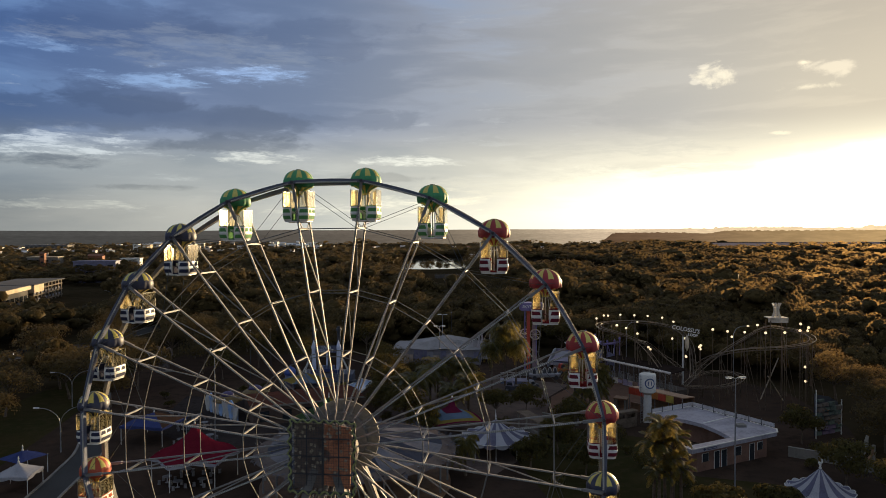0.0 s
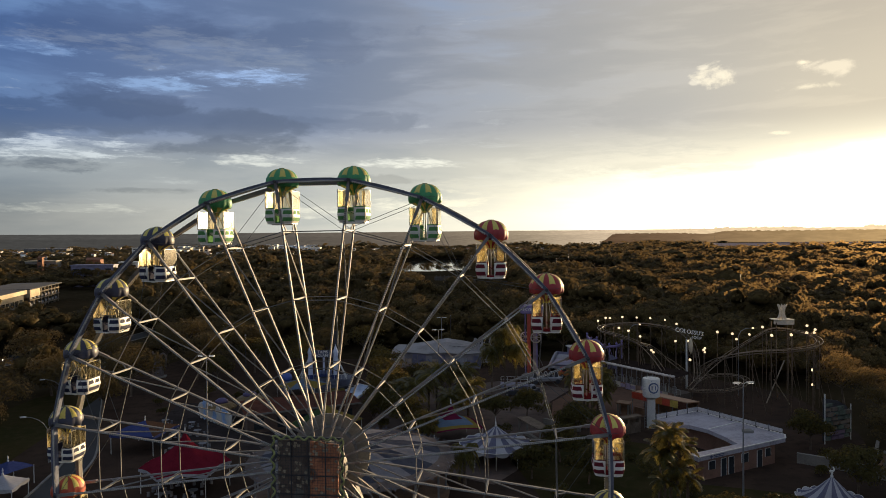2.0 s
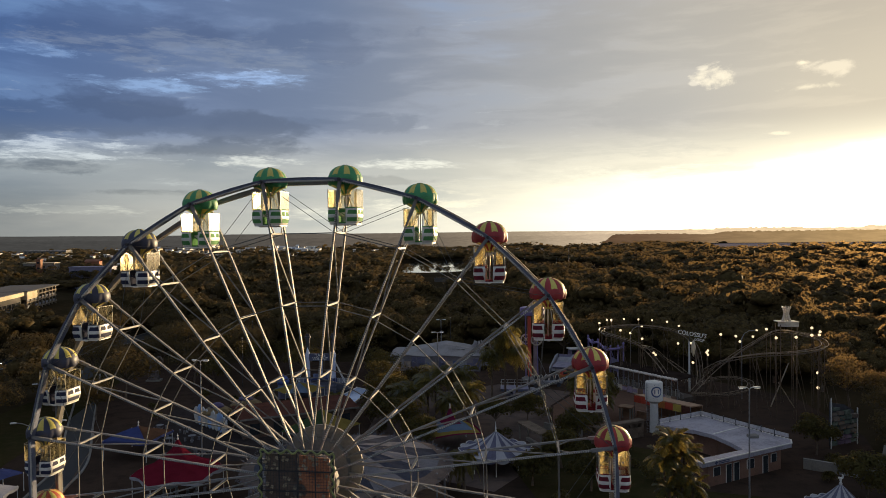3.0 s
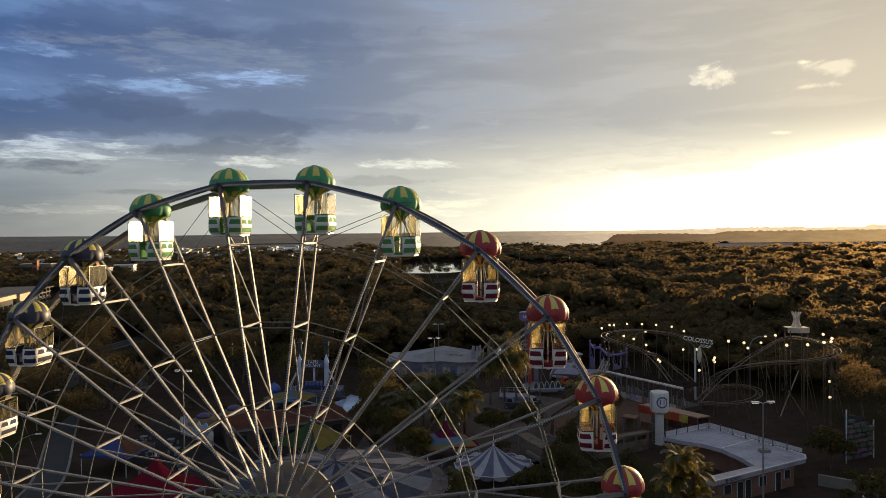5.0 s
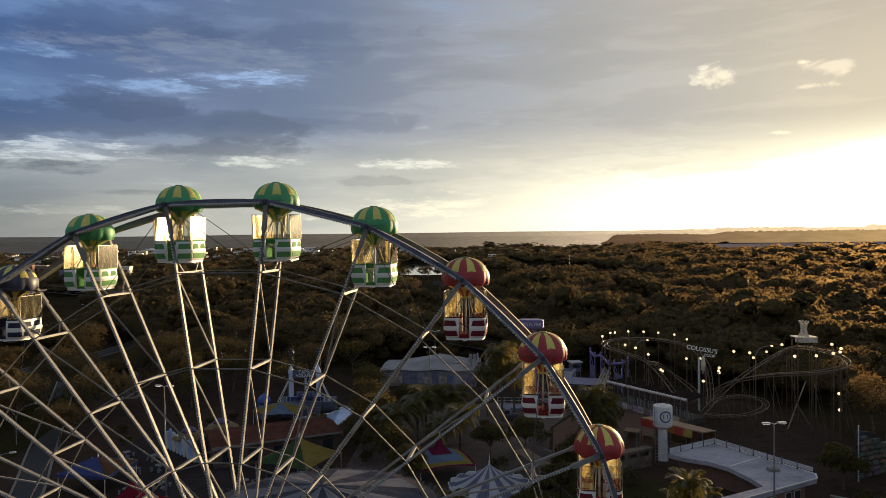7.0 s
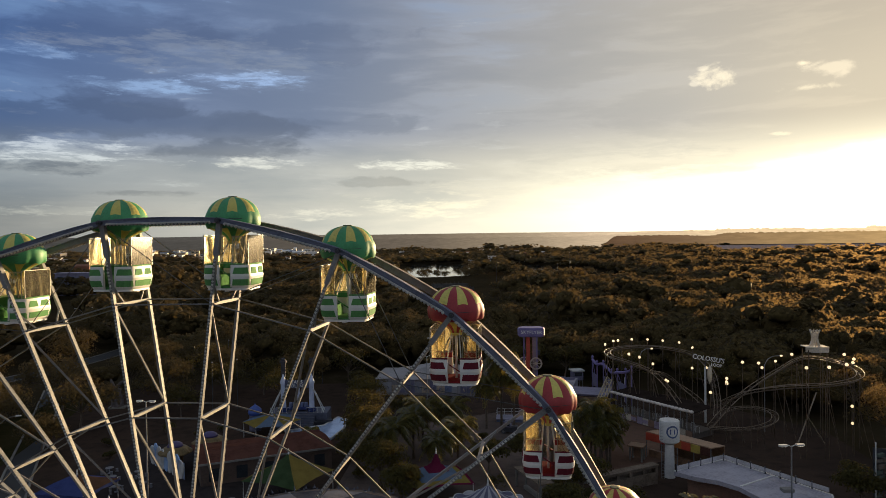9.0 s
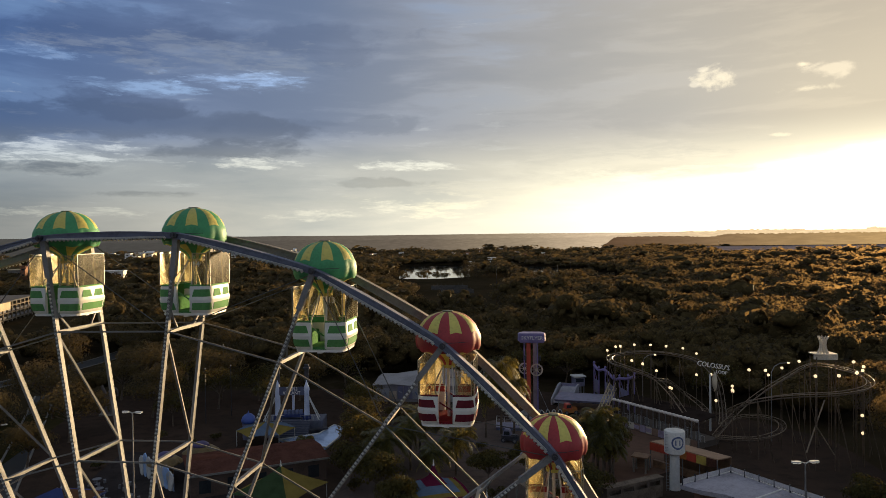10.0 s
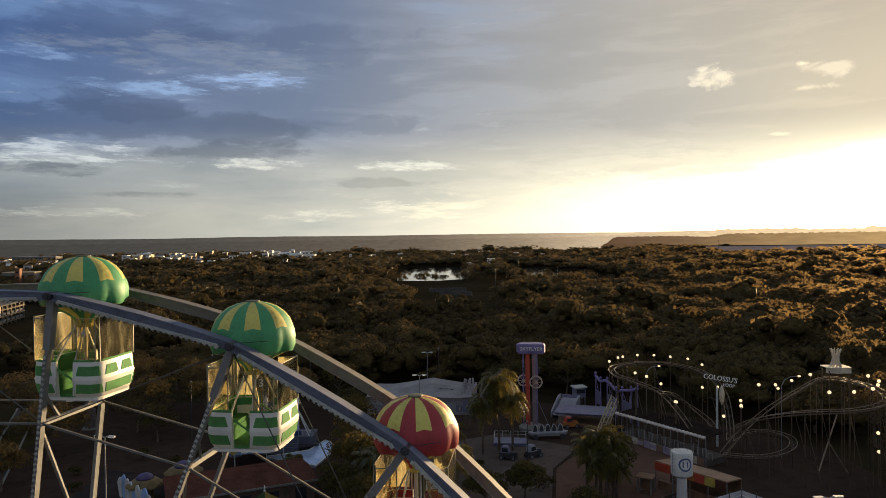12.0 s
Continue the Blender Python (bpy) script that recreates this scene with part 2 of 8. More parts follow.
def leaf_mat(name, color, glow, vary=0.35, even=0.0, thin=0.45, rough=0.0, sheen=0.10, dull=0.55, ahead=0.0):
    """Leaves: matt upper side, and light that comes through from behind; each clump has its own tone."""
    m = bpy.data.materials.new(name)
    m.use_nodes = True
    N = Nodes(m.node_tree)
    m.node_tree.nodes.clear()
    isl = N.add("ShaderNodeNewGeometry").outputs["Random Per Island"]
    place = N.add("ShaderNodeTexCoord").outputs["Object"]
    patch = N.noise(place, 0.06, 3.0, 0.6)
    obj = N.add("ShaderNodeObjectInfo").outputs["Random"]
    tone = N.math("ADD", N.math("MULTIPLY", isl, 0.6), N.math("ADD", N.math("MULTIPLY", patch, 0.5), N.math("MULTIPLY", obj, 0.3)))
    k = N.smooth(tone, 0.15, 1.15)
    c1 = N.mix(k, tuple(c * (1 - vary) for c in color), tuple(c * (1 + vary) for c in color))
    c2 = N.mix(k, tuple(c * (1 - vary) for c in glow), tuple(c * (1 + vary) for c in glow))
    speck = N.smooth(N.noise(place, 1.1, 4.0, 0.7), 0.30, 0.72)
    c1 = N.mix(1.0, c1, N.mix(speck, (0.76 - rough * 0.3,) * 3, (1.22 + rough * 0.3,) * 3), "MULTIPLY")
    d = N.add("ShaderNodeBsdfDiffuse")
    N.put(d.inputs[0], c1)
    t = N.add("ShaderNodeBsdfTranslucent")
    N.put(t.inputs[0], c2)
    g = N.add("ShaderNodeBsdfGlossy")
    g.inputs["Roughness"].default_value = dull
    N.put(g.inputs[0], (0.9, 0.9, 0.9))
    waxy = N.add("ShaderNodeFresnel")
    waxy.inputs[0].default_value = 1.42
    a = N.add("ShaderNodeMixShader")
    a.inputs[0].default_value = thin
    if even:
        # the many leaves of a far clump face mostly upwards
        lean = N.vec("MULTIPLY", N.add("ShaderNodeNewGeometry").outputs["Normal"], (1 - even,) * 3)
        up = N.vec("NORMALIZE", N.vec("ADD", lean, (0, 0, even)))
        if rough:
            bump = N.add("ShaderNodeBump")
            bump.inputs["Strength"].default_value, bump.inputs["Distance"].default_value = 1.0, rough
            N.put(bump.inputs["Height"], N.noise(place, 0.55, 5.0, 0.7))
            N.put(bump.inputs["Normal"], up)
            up = bump.outputs[0]
        N.put(d.inputs["Normal"], up)
        N.put(g.inputs["Normal"], up)
        N.put(waxy.inputs["Normal"], up)
    m.node_tree.links.new(d.outputs[0], a.inputs[1]), m.node_tree.links.new(t.outputs[0], a.inputs[2])
    if ahead:
        # thin leaf edges pass part of the light on, close to its own way
        f = N.add("ShaderNodeBsdfRefraction", distribution="GGX")
        f.inputs["Roughness"].default_value, f.inputs["IOR"].default_value = 1.0, 1.25
        N.put(f.inputs[0], N.mix(1.0, c2, (2.4, 2.25, 2.6), "MULTIPLY"))
        a3 = N.add("ShaderNodeMixShader")
        a3.inputs[0].default_value = ahead
        m.node_tree.links.new(a.outputs[0], a3.inputs[1]), m.node_tree.links.new(f.outputs[0], a3.inputs[2])
        a = a3
    a2 = N.add("ShaderNodeMixShader")
    N.put(a2.inputs[0], N.math("MULTIPLY", waxy.outputs[0], sheen))
    m.node_tree.links.new(a.outputs[0], a2.inputs[1]), m.node_tree.links.new(g.outputs[0], a2.inputs[2])
    out = N.add("ShaderNodeOutputMaterial")
    m.node_tree.links.new(a2.outputs[0], out.inputs[0])
    MATS[name] = m
    return m


def film_mat(name, color, body):
    """Weathered clear plastic: mostly see-through, with a dusty body that catches the sun from either side."""
    m = bpy.data.materials.new(name)
    m.use_nodes = True
    N = Nodes(m.node_tree)
    m.node_tree.nodes.clear()
    place = N.add("ShaderNodeTexCoord").outputs["Object"]
    dust = N.noise(N.vec("MULTIPLY", place, (1.5, 1.5, 0.5)), 2.6, 5.0, 0.65)
    d = N.add("ShaderNodeBsdfDiffuse")
    N.put(d.inputs[0], color)
    t = N.add("ShaderNodeBsdfTranslucent")
    N.put(t.inputs[0], color)
    a = N.add("ShaderNodeMixShader")
    a.inputs[0].default_value = 0.6
    m.node_tree.links.new(d.outputs[0], a.inputs[1]), m.node_tree.links.new(t.outputs[0], a.inputs[2])
    tr = N.add("ShaderNodeBsdfTransparent")
    N.put(tr.inputs[0], (0.94, 0.89, 0.76))
    b = N.add("ShaderNodeMixShader")
    N.put(b.inputs[0], N.math("ADD", body - 0.10, N.math("MULTIPLY", N.smooth(dust, 0.42, 0.68), 0.30)))
    m.node_tree.links.new(tr.outputs[0], b.inputs[1]), m.node_tree.links.new(a.outputs[0], b.inputs[2])
    gl = N.add("ShaderNodeBsdfGlossy")
    gl.inputs["Roughness"].default_value = 0.12
    fr = N.add("ShaderNodeFresnel")
    fr.inputs[0].default_value = 1.45
    c = N.add("ShaderNodeMixShader")
    N.put(c.inputs[0], fr.outputs[0])
    m.node_tree.links.new(b.outputs[0], c.inputs[1]), m.node_tree.links.new(gl.outputs[0], c.inputs[2])
    out = N.add("ShaderNodeOutputMaterial")
    m.node_tree.links.new(c.outputs[0], out.inputs[0])
    MATS[name] = m
    return m


def lamp_mat(name, color, strength):
    m = bpy.data.materials.new(name)
    m.use_nodes = True
    b = m.node_tree.nodes["Principled BSDF"]
    b.inputs["Base Color"].default_value = (*color, 1)
    b.inputs["Emission Color"].default_value = (*color, 1)
    b.inputs["Emission Strength"].default_value = strength
    MATS[name] = m
    return m


def ground_mat(name, a, b_, c_, scales=(0.02, 0.3, 4.0), rough=0.95):
    """Soil, grass or paving in patches of three tones."""
    m = bpy.data.materials.new(name)
    m.use_nodes = True
    N = Nodes(m.node_tree)
    b = m.node_tree.nodes["Principled BSDF"]
    place = N.add("ShaderNodeTexCoord").outputs["Object"]
    n1, n2, n3 = (N.noise(place, s, 5.0, 0.62, 0.3) for s in scales)
    col = N.mix(N.smooth(n1, 0.42, 0.58), a, b_)
    col = N.mix(N.math("MULTIPLY", N.smooth(n2, 0.45, 0.7), 0.7), col, c_)
    col = N.mix(1.0, col, N.mix(n3, (0.75,) * 3, (1.25,) * 3), "MULTIPLY")
    N.put(b.inputs["Base Color"], col)
    b.inputs["Roughness"].default_value, b.inputs["Specular IOR Level"].default_value = rough, 0.0
    n = N.add("ShaderNodeBump")
    n.inputs["Strength"].default_value, n.inputs["Distance"].default_value = 0.5, 0.05
    N.put(n.inputs["Height"], n3)
    N.put(b.inputs["Normal"], n.outputs[0])
    MATS[name] = m
    return m


steel = mat("galvanised_steel", (0.22, 0.22, 0.235), 0.45, 0.35, 0.2, 1.5, 30)
rim_back_paint = mat("rim_paint_warm_grey", (0.165, 0.152, 0.145), 0.72, 0.05, 0.22, 0.8, 12, spec=0.25)
rim_paint = mat("rim_paint_blue_grey", (0.145, 0.160, 0.220), 0.72, 0.05, 0.22, 0.8, 12, spec=0.25)
spoke_paint = mat("spoke_paint_cream", (0.205, 0.202, 0.205), 0.6, 0.1, 0.2, 0.9, 16)
tie_paint = mat("tie_paint_grey", (0.15, 0.145, 0.14), 0.7, 0.1, 0.2, 1.2, 18)
dark_steel = mat("dark_steel", (0.06, 0.06, 0.07), 0.5, 0.4, 0.25, 2, 20)
cable_mat = mat("steel_cable", (0.12, 0.12, 0.12), 0.5, 0.6, 0.2, 4, 40)
white_paint = mat("white_paint", (0.58, 0.57, 0.55), 0.45, 0.0, 0.12, 1.6, 18)
fibre_white = mat("white_fibreglass", (0.78, 0.77, 0.74), 0.42, 0.0, 0.03, 2.2, 24, spec=0.4)
concrete = mat("concrete", (0.20, 0.185, 0.165), 0.9, 0.0, 0.2, 0.5, 6, 0.01)
wood_brown = mat("brown_boards", (0.20, 0.11, 0.06), 0.7, 0.0, 0.3, 1.0, 10, 0.01)
bark = mat("bark", (0.12, 0.085, 0.06), 0.9, 0.0, 0.3, 2, 12, 0.02)
brick_red = mat("red_brown_roof", (0.095, 0.042, 0.032), 1.0, 0.0, 0.25, 0.5, 5, 0.02, spec=0.0)
bulb_glass = leaf_mat("bulb_glass", (0.60, 0.60, 0.60), (0.70, 0.68, 0.60), 0.06, 0.0, 0.40)
asphalt = mat("asphalt", (0.030, 0.029, 0.029), 0.9, 0.0, 0.25, 0.15, 4, 0.01)
glass_dark = mat("dark_window_glass", (0.03, 0.035, 0.04), 0.12, 0.0, 0.2, 0.6, 5)
lamp_lit = lamp_mat("lit_globe", (1.0, 0.78, 0.50), 0.62)
lamp_white = lamp_mat("lit_floodlight", (1.0, 0.94, 0.84), 1.0)
film = film_mat("clear_plastic", (0.95, 0.84, 0.54), 0.18)

# ---- mesh helpers ----
class Geo:
    """Vertices, faces and a material slot for each face."""

    def __init__(self):
        self.v, self.f, self.m = [], [], []

    def poly(self, pts, mi=0):
        i = len(self.v)
        self.v += [tuple(p) for p in pts]
        self.f.append(tuple(range(i, i + len(pts))))
        self.m.append(mi)

    def grid(self, rings, mi=0, closed=True, caps=False):
        """Joins rings of equally many points; mi may be a function of ring and step."""
        i, n = len(self.v), len(rings[0])
        for r in rings:
            self.v += [tuple(p) for p in r]
        for a in range(len(rings) - 1):
            for b in range(n if closed else n - 1):
                c = (b + 1) % n
                self.f.append((i + a * n + b, i + a * n + c, i + (a + 1) * n + c, i + (a + 1) * n + b))
                self.m.append(mi(a, b) if callable(mi) else mi)
        if caps:
            k = mi(0, 0) if callable(mi) else mi
            self.f.append(tuple(i + b for b in reversed(range(n)))), self.m.append(k)
            k = mi(len(rings) - 2, 0) if callable(mi) else mi
            self.f.append(tuple(i + (len(rings) - 1) * n + b for b in range(n))), self.m.append(k)
        return self

    def box(self, c, s, mi=0, yaw=0.0, chamfer=0.0):
        """A box with chamfered upright edges where asked."""
        hx, hy, hz = s[0] / 2, s[1] / 2, s[2] / 2
        k = min(chamfer, hx * 0.9, hy * 0.9)
        pl = [(-hx, -hy), (hx, -hy), (hx, hy), (-hx, hy)] if not k else [(-hx + k, -hy), (hx - k, -hy), (hx, -hy + k), (hx, hy - k), (hx - k, hy), (-hx + k, hy), (-hx, hy - k), (-hx, -hy + k)]
        ca, sa = math.cos(yaw), math.sin(yaw)
        pl = [(c[0] + ca * x - sa * y, c[1] + sa * x + ca * y) for x, y in pl]
        return self.prism(pl, c[2] - hz, c[2] + hz, mi)

    def prism(self, pl, z0, z1, mi=0):
        return self.grid([[(x, y, z0) for x, y in pl], [(x, y, z1) for x, y in pl]], mi, True, True)

    def bar(self, p, q, w, h=None, mi=0, n=4, up=(0, 1, 0), w2=None):
        """A straight bar of n sides from p to q, tapering to w2."""
        p, q = Vector(p), Vector(q)
        d = (q - p).normalized()
        u = Vector(up)
        if abs(d.dot(u)) > 0.98:
            u = Vector((1, 0, 0))
        s = d.cross(u).normalized()
        t = s.cross(d).normalized()
        h = w if h is None else h
        rings = []
        for e, k in ((p, 1.0), (q, (w2 / w) if w2 else 1.0)):
            if n == 4:
                rings.append([e + s * w / 2 * k * a + t * h / 2 * k * b for a, b in ((-1, -1), (1, -1), (1, 1), (-1, 1))])
            else:
                rings.append([e + (s * math.cos(2 * math.pi * j / n) * w / 2 + t * math.sin(2 * math.pi * j / n) * h / 2) * k for j in range(n)])
        return self.grid(rings, mi, True, True)

    def pipe(self, pts, r, mi=0, n=6, r2=None):
        """A tube along a chain of points."""
        pts = [Vector(p) for p in pts]
        rings, last = [], None
        for i, p in enumerate(pts):
            d = (pts[min(i + 1, len(pts) - 1)] - pts[max(i - 1, 0)]).normalized()
            ref = last if last is not None else (Vector((0, 0, 1)) if abs(d.z) < 0.9 else Vector((1, 0, 0)))
            s = (ref - d * ref.dot(d)).normalized()
            last, t = s, d.cross(s)
            k = r if r2 is None else r + (r2 - r) * i / (len(pts) - 1)
            rings.append([p + (s * math.cos(2 * math.pi * j / n) + t * math.sin(2 * math.pi * j / n)) * k for j in range(n)])
        return self.grid(rings, mi, True, True)

    def lathe(self, prof, c=(0, 0, 0), n=24, mi=0, wave=None, caps=True):
        """Turns (radius, height) pairs round an upright axis; wave(angle, ring) scales the radius."""
        rings = [[(c[0] + r * (wave(2 * math.pi * j / n, i) if wave else 1) * math.cos(2 * math.pi * j / n),
                   c[1] + r * (wave(2 * math.pi * j / n, i) if wave else 1) * math.sin(2 * math.pi * j / n), c[2] + z) for j in range(n)] for i, (r, z) in enumerate(prof)]
        return self.grid(rings, mi, True, caps)

    def ball(self, c, r, mi=0, n=8, k=5, sz=1.0):
        return self.lathe([(max(0.001, r * math.sin(math.pi * i / k)), -r * sz * math.cos(math.pi * i / k)) for i in range(k + 1)], c, n, mi)

    def bead(self, c, r, mi=0):
        """A tiny bulb of eight faces."""
        i = len(self.v)
        x, y, z = c
        self.v += [(x + r, y, z), (x - r, y, z), (x, y + r, z), (x, y - r, z), (x, y, z + r), (x, y, z - r)]
        for a, b, d in ((0, 2, 4), (2, 1, 4), (1, 3, 4), (3, 0, 4), (2, 0, 5), (1, 2, 5), (3, 1, 5), (0, 3, 5)):
            self.f.append((i + a, i + b, i + d)), self.m.append(mi)
        return self

    def panel(self, corners, thick, out, mi=0):
        """A flat plate with the given corners, thickened along out."""
        o = Vector(out).normalized() * thick
        return self.grid([[Vector(p) for p in corners], [Vector(p) + o for p in corners]], mi, True, True)

    def mesh(self, name, mats, smooth=False):
        me = bpy.data.meshes.new(name)
        me.from_pydata(self.v, [], self.f)
        for m in mats if isinstance(mats, (list, tuple)) else [mats]:
            me.materials.append(m)
        me.polygons.foreach_set("material_index", self.m)
        if smooth:
            me.polygons.foreach_set("use_smooth", [True] * len(self.f))
        me.update()
        return me


def part(name, geo, mats, parent=None, label="", smooth=False, soft=None):
    """Links a Geo as one mesh object, under a thing or part if there is one."""
    me = geo.mesh(name, mats, smooth or soft is not None)
    if soft is not None:
        me.set_sharp_from_angle(angle=radians(soft))
    ob = new(name, me)
    ob.parent = parent
    if label:
        ob["label"] = label
    return ob


def thing(name, m, label, category, group="", kind=""):
    ob = new(name)
    ob.empty_display_size = 0.3
    ob.matrix_world = m
    return tagged(ob, label, category, group, kind)


def words(name, text, size, m, material, parent=None, depth=0.02, label="", align="CENTER"):
    """Raised letters in the built-in font, made into a mesh."""
    cu = bpy.data.curves.new(name, "FONT")
    cu.body, cu.size, cu.extrude, cu.align_x, cu.align_y, cu.resolution_u = text, size, depth, align, "CENTER", 2
    tmp = bpy.data.objects.new(name, cu)
    scene.collection.objects.link(tmp)
    me = bpy.data.meshes.new_from_object(tmp.evaluated_get(bpy.context.evaluated_depsgraph_get()))
    bpy.data.objects.remove(tmp)
    me.materials.clear()
    me.materials.append(material)
    ob = new(name, me)
    ob.parent = parent
    ob.matrix_basis = m
    if label:
        ob["label"] = label
    return ob

# ---- ferris wheel ----
HUB_X, HUB_Y, HUB_Z, WHEEL_YAW = -6.136, 40.021, 17.2, -7.43
RIM_R, TIE_R, PHASE, HALF = 15.0, (12.38, 8.77, 5.2), -8.02, 0.995
WHEEL_M = pose(HUB_X, HUB_Y, 0, 0, 0, WHEEL_YAW)


def on_wheel(k, r, n):
    a = radians(PHASE + 15 * k)
    return Vector((r * math.sin(a), n, HUB_Z + r * math.cos(a)))


def ring(k, r):
    a = radians(PHASE + 15 * k)
    return Vector((math.sin(a), 0, math.cos(a)))


def chord(e):
    """Radius along one rim length: nearly straight from joint to joint."""
    flat = RIM_R * math.cos(radians(7.5)) / math.cos(radians(7.5 * (2 * e - 1)))
    return flat + 0.30 * (RIM_R - flat)


def rim_segment(k, n):
    """One arched box beam from joint to joint, a little deeper at its middle, with flanges."""
    g = Geo()
    rings_, steps = [], 8
    for i in range(steps + 1):
        q = k + i / steps
        u = ring(q, 1)
        swell = 1 + 0.40 * math.sin(math.pi * i / steps)
        mid = chord(i / steps)
        r0, r1 = mid - 0.085 * swell, mid + 0.075 * swell
        prof = [(r0, -0.15), (r0, 0.15), (r0 + 0.03, 0.15), (r0 + 0.03, 0.11), (r1 - 0.03, 0.11), (r1 - 0.03, 0.15), (r1, 0.15), (r1, -0.15),
                (r1 - 0.03, -0.15), (r1 - 0.03, -0.11), (r0 + 0.03, -0.11), (r0 + 0.03, -0.15)]
        rings_.append([u * r + Vector((0, n + b, HUB_Z)) for r, b in prof])
    g.grid(rings_, 0, True, True)
    return g


def spoke(k, n, face):
    """A square tube from the hub to the rim with a lamp rail on its outer face and a forked plate at the joint."""
    g = Geo()
    a, b = on_wheel(k, 1.45, n * 0.98), on_wheel(k, RIM_R - 0.08, n)
    g.bar(a, b, 0.08, 0.11, 0)
    g.bar(on_wheel(k, 13.9, n), on_wheel(k, RIM_R + 0.02, n), 0.15, 0.16, 0)
    side = Vector((ring(k, 1).z, 0, -ring(k, 1).x))
    for s in (-1, 1):
        g.bar(on_wheel(k, 2.2, n + face * 0.07) + side * 0.036 * s, on_wheel(k, 13.8, n + face * 0.07) + side * 0.036 * s, 0.012, 0.03, 0)
    g.bar(on_wheel(k, 2.2, n + face * 0.066), on_wheel(k, 13.8, n + face * 0.066), 0.06, 0.02, 0)
    return g


def bulbs_along(k, n, face):
    g = Geo()
    side = Vector((ring(k, 1).z, 0, -ring(k, 1).x))
    for i in range(106):
        g.bead(on_wheel(k, 2.3 + i * 0.109, n + face * 0.09), 0.046)
    return g


def rim_bulbs(k, n, face):
    g = Geo()
    last = None
    for i in range(2, 31):
        e = i / 32
        u = ring(k + e, 1)
        r = chord(e) - 0.085 * (1 + 0.40 * math.sin(math.pi * e)) + 0.015
        c = u * r + Vector((0, n + face * 0.18, HUB_Z))
        g.bead(c, 0.056)
        if last is not None:
            g.bar(last, c + u * 0.03, 0.045, 0.06)
        last = c + u * 0.03
    return g


def make_wheel():
    w = thing("ferris_wheel", WHEEL_M, "tall cream and grey steel ferris wheel with bulb-lined spokes", "ferris wheel")
    for n, face in ((-HALF, -1), (HALF, 1)):
        for k in range(24):
            part("rim_segment", rim_segment(k, n), rim_paint if n < 0 else rim_back_paint, w, soft=30)
            part("spoke", spoke(k, n, face), spoke_paint, w)
            tagged(part("spoke_bulb_strip", bulbs_along(k, n, face), bulb_glass, w), kind="stuff")
            tagged(part("rim_bulb_strip", rim_bulbs(k, n, face), bulb_glass, w), kind="stuff")
            for r in TIE_R:
                g = Geo()
                g.bar(on_wheel(k, r, n), on_wheel(k + 1, r, n), 0.042, 0.042, 0)
                part("ring_tie", g, tie_paint, w)
        for k in range(0, 24, 2):
            for s in (-1, 1):
                g = Geo()
                g.pipe([on_wheel(k, RIM_R - 0.1, n * 0.97), on_wheel(k + s, TIE_R[0], n * 0.97)], 0.014, 0, 5)
                part("bracing_cable", g, cable_mat, w)
    for k in range(24):
        for i, r in enumerate(TIE_R):
            g = Geo()
            g.bar(on_wheel(k, r, -HALF), on_wheel(k, r, HALF), 0.10, 0.09, 0, up=(0, 0, 1))
            if i == 0:
                for s in (-1, 1):
                    g.bar(on_wheel(k, r + 0.62, s * HALF), on_wheel(k, r, s * 0.45), 0.05, 0.05, 0, up=(0, 0, 1))
            part("cross_bar", g, spoke_paint, w)
            g = Geo()
            low = TIE_R[i + 1] if i < 2 else 1.9
            g.bar(on_wheel(k, r - 0.12, -HALF), on_wheel(k, low + 0.05, HALF), 0.06, 0.06, 0, up=(0, 0, 1))
            part("diagonal_brace", g, spoke_paint, w)
        for n in (-HALF, HALF):
            g = Geo()
            c = on_wheel(k, RIM_R, n)
            f = 1 if n > 0 else -1
            g.bar(c - Vector((0, f * 0.2, 0)), c + Vector((0, f * 0.22, 0)), 0.17, 0.17, 0, 10)
            g.bar(c + Vector((0, f * 0.20, 0)), c + Vector((0, f * 0.27, 0)), 0.09, 0.09, 0, 6)
            part("axle_bearing", g, dark_steel, w)
    # hub drum, flanges and axle
    g = Geo()
    for y0, y1, r in ((-1.35, -0.85, 1.55), (0.85, 1.35, 1.55), (-0.85, 0.85, 0.62), (-2.3, -1.35, 0.36), (1.35, 2.6, 0.36)):
        g.bar((0, y0, HUB_Z), (0, y1, HUB_Z), r * 2, r * 2, 0, 28)
    part("hub", g, tie_paint, w, soft=40)
    g = Geo()
    g.bar((0, 1.42, HUB_Z), (0, 1.52, HUB_Z), 4.3, 4.3, 0, 40)
    g.bar((0, 1.40, HUB_Z), (0, 1.54, HUB_Z), 4.36, 4.36, 0, 40)
    part("hub_disc", g, mat("hub_disc_grey", (0.22, 0.21, 0.19), 0.75, 0.1, 0.2, 0.9, 8), w, "large beige metal disc behind the hub", soft=40)
    # front lamp panel: dark mesh in a frame with a wavy garland of bulbs
    px, pz, py = 3.56, 3.86, -2.42
    cx = -0.08
    g = Geo()
    for s in (-1, 1):
        g.bar((cx + s * px / 2, py, HUB_Z - pz / 2), (cx + s * px / 2, py, HUB_Z + pz / 2), 0.12, 0.12, 0)
        g.bar((cx - px / 2, py, HUB_Z + s * pz / 2), (cx + px / 2, py, HUB_Z + s * pz / 2), 0.12, 0.12, 0, up=(0, 0, 1))
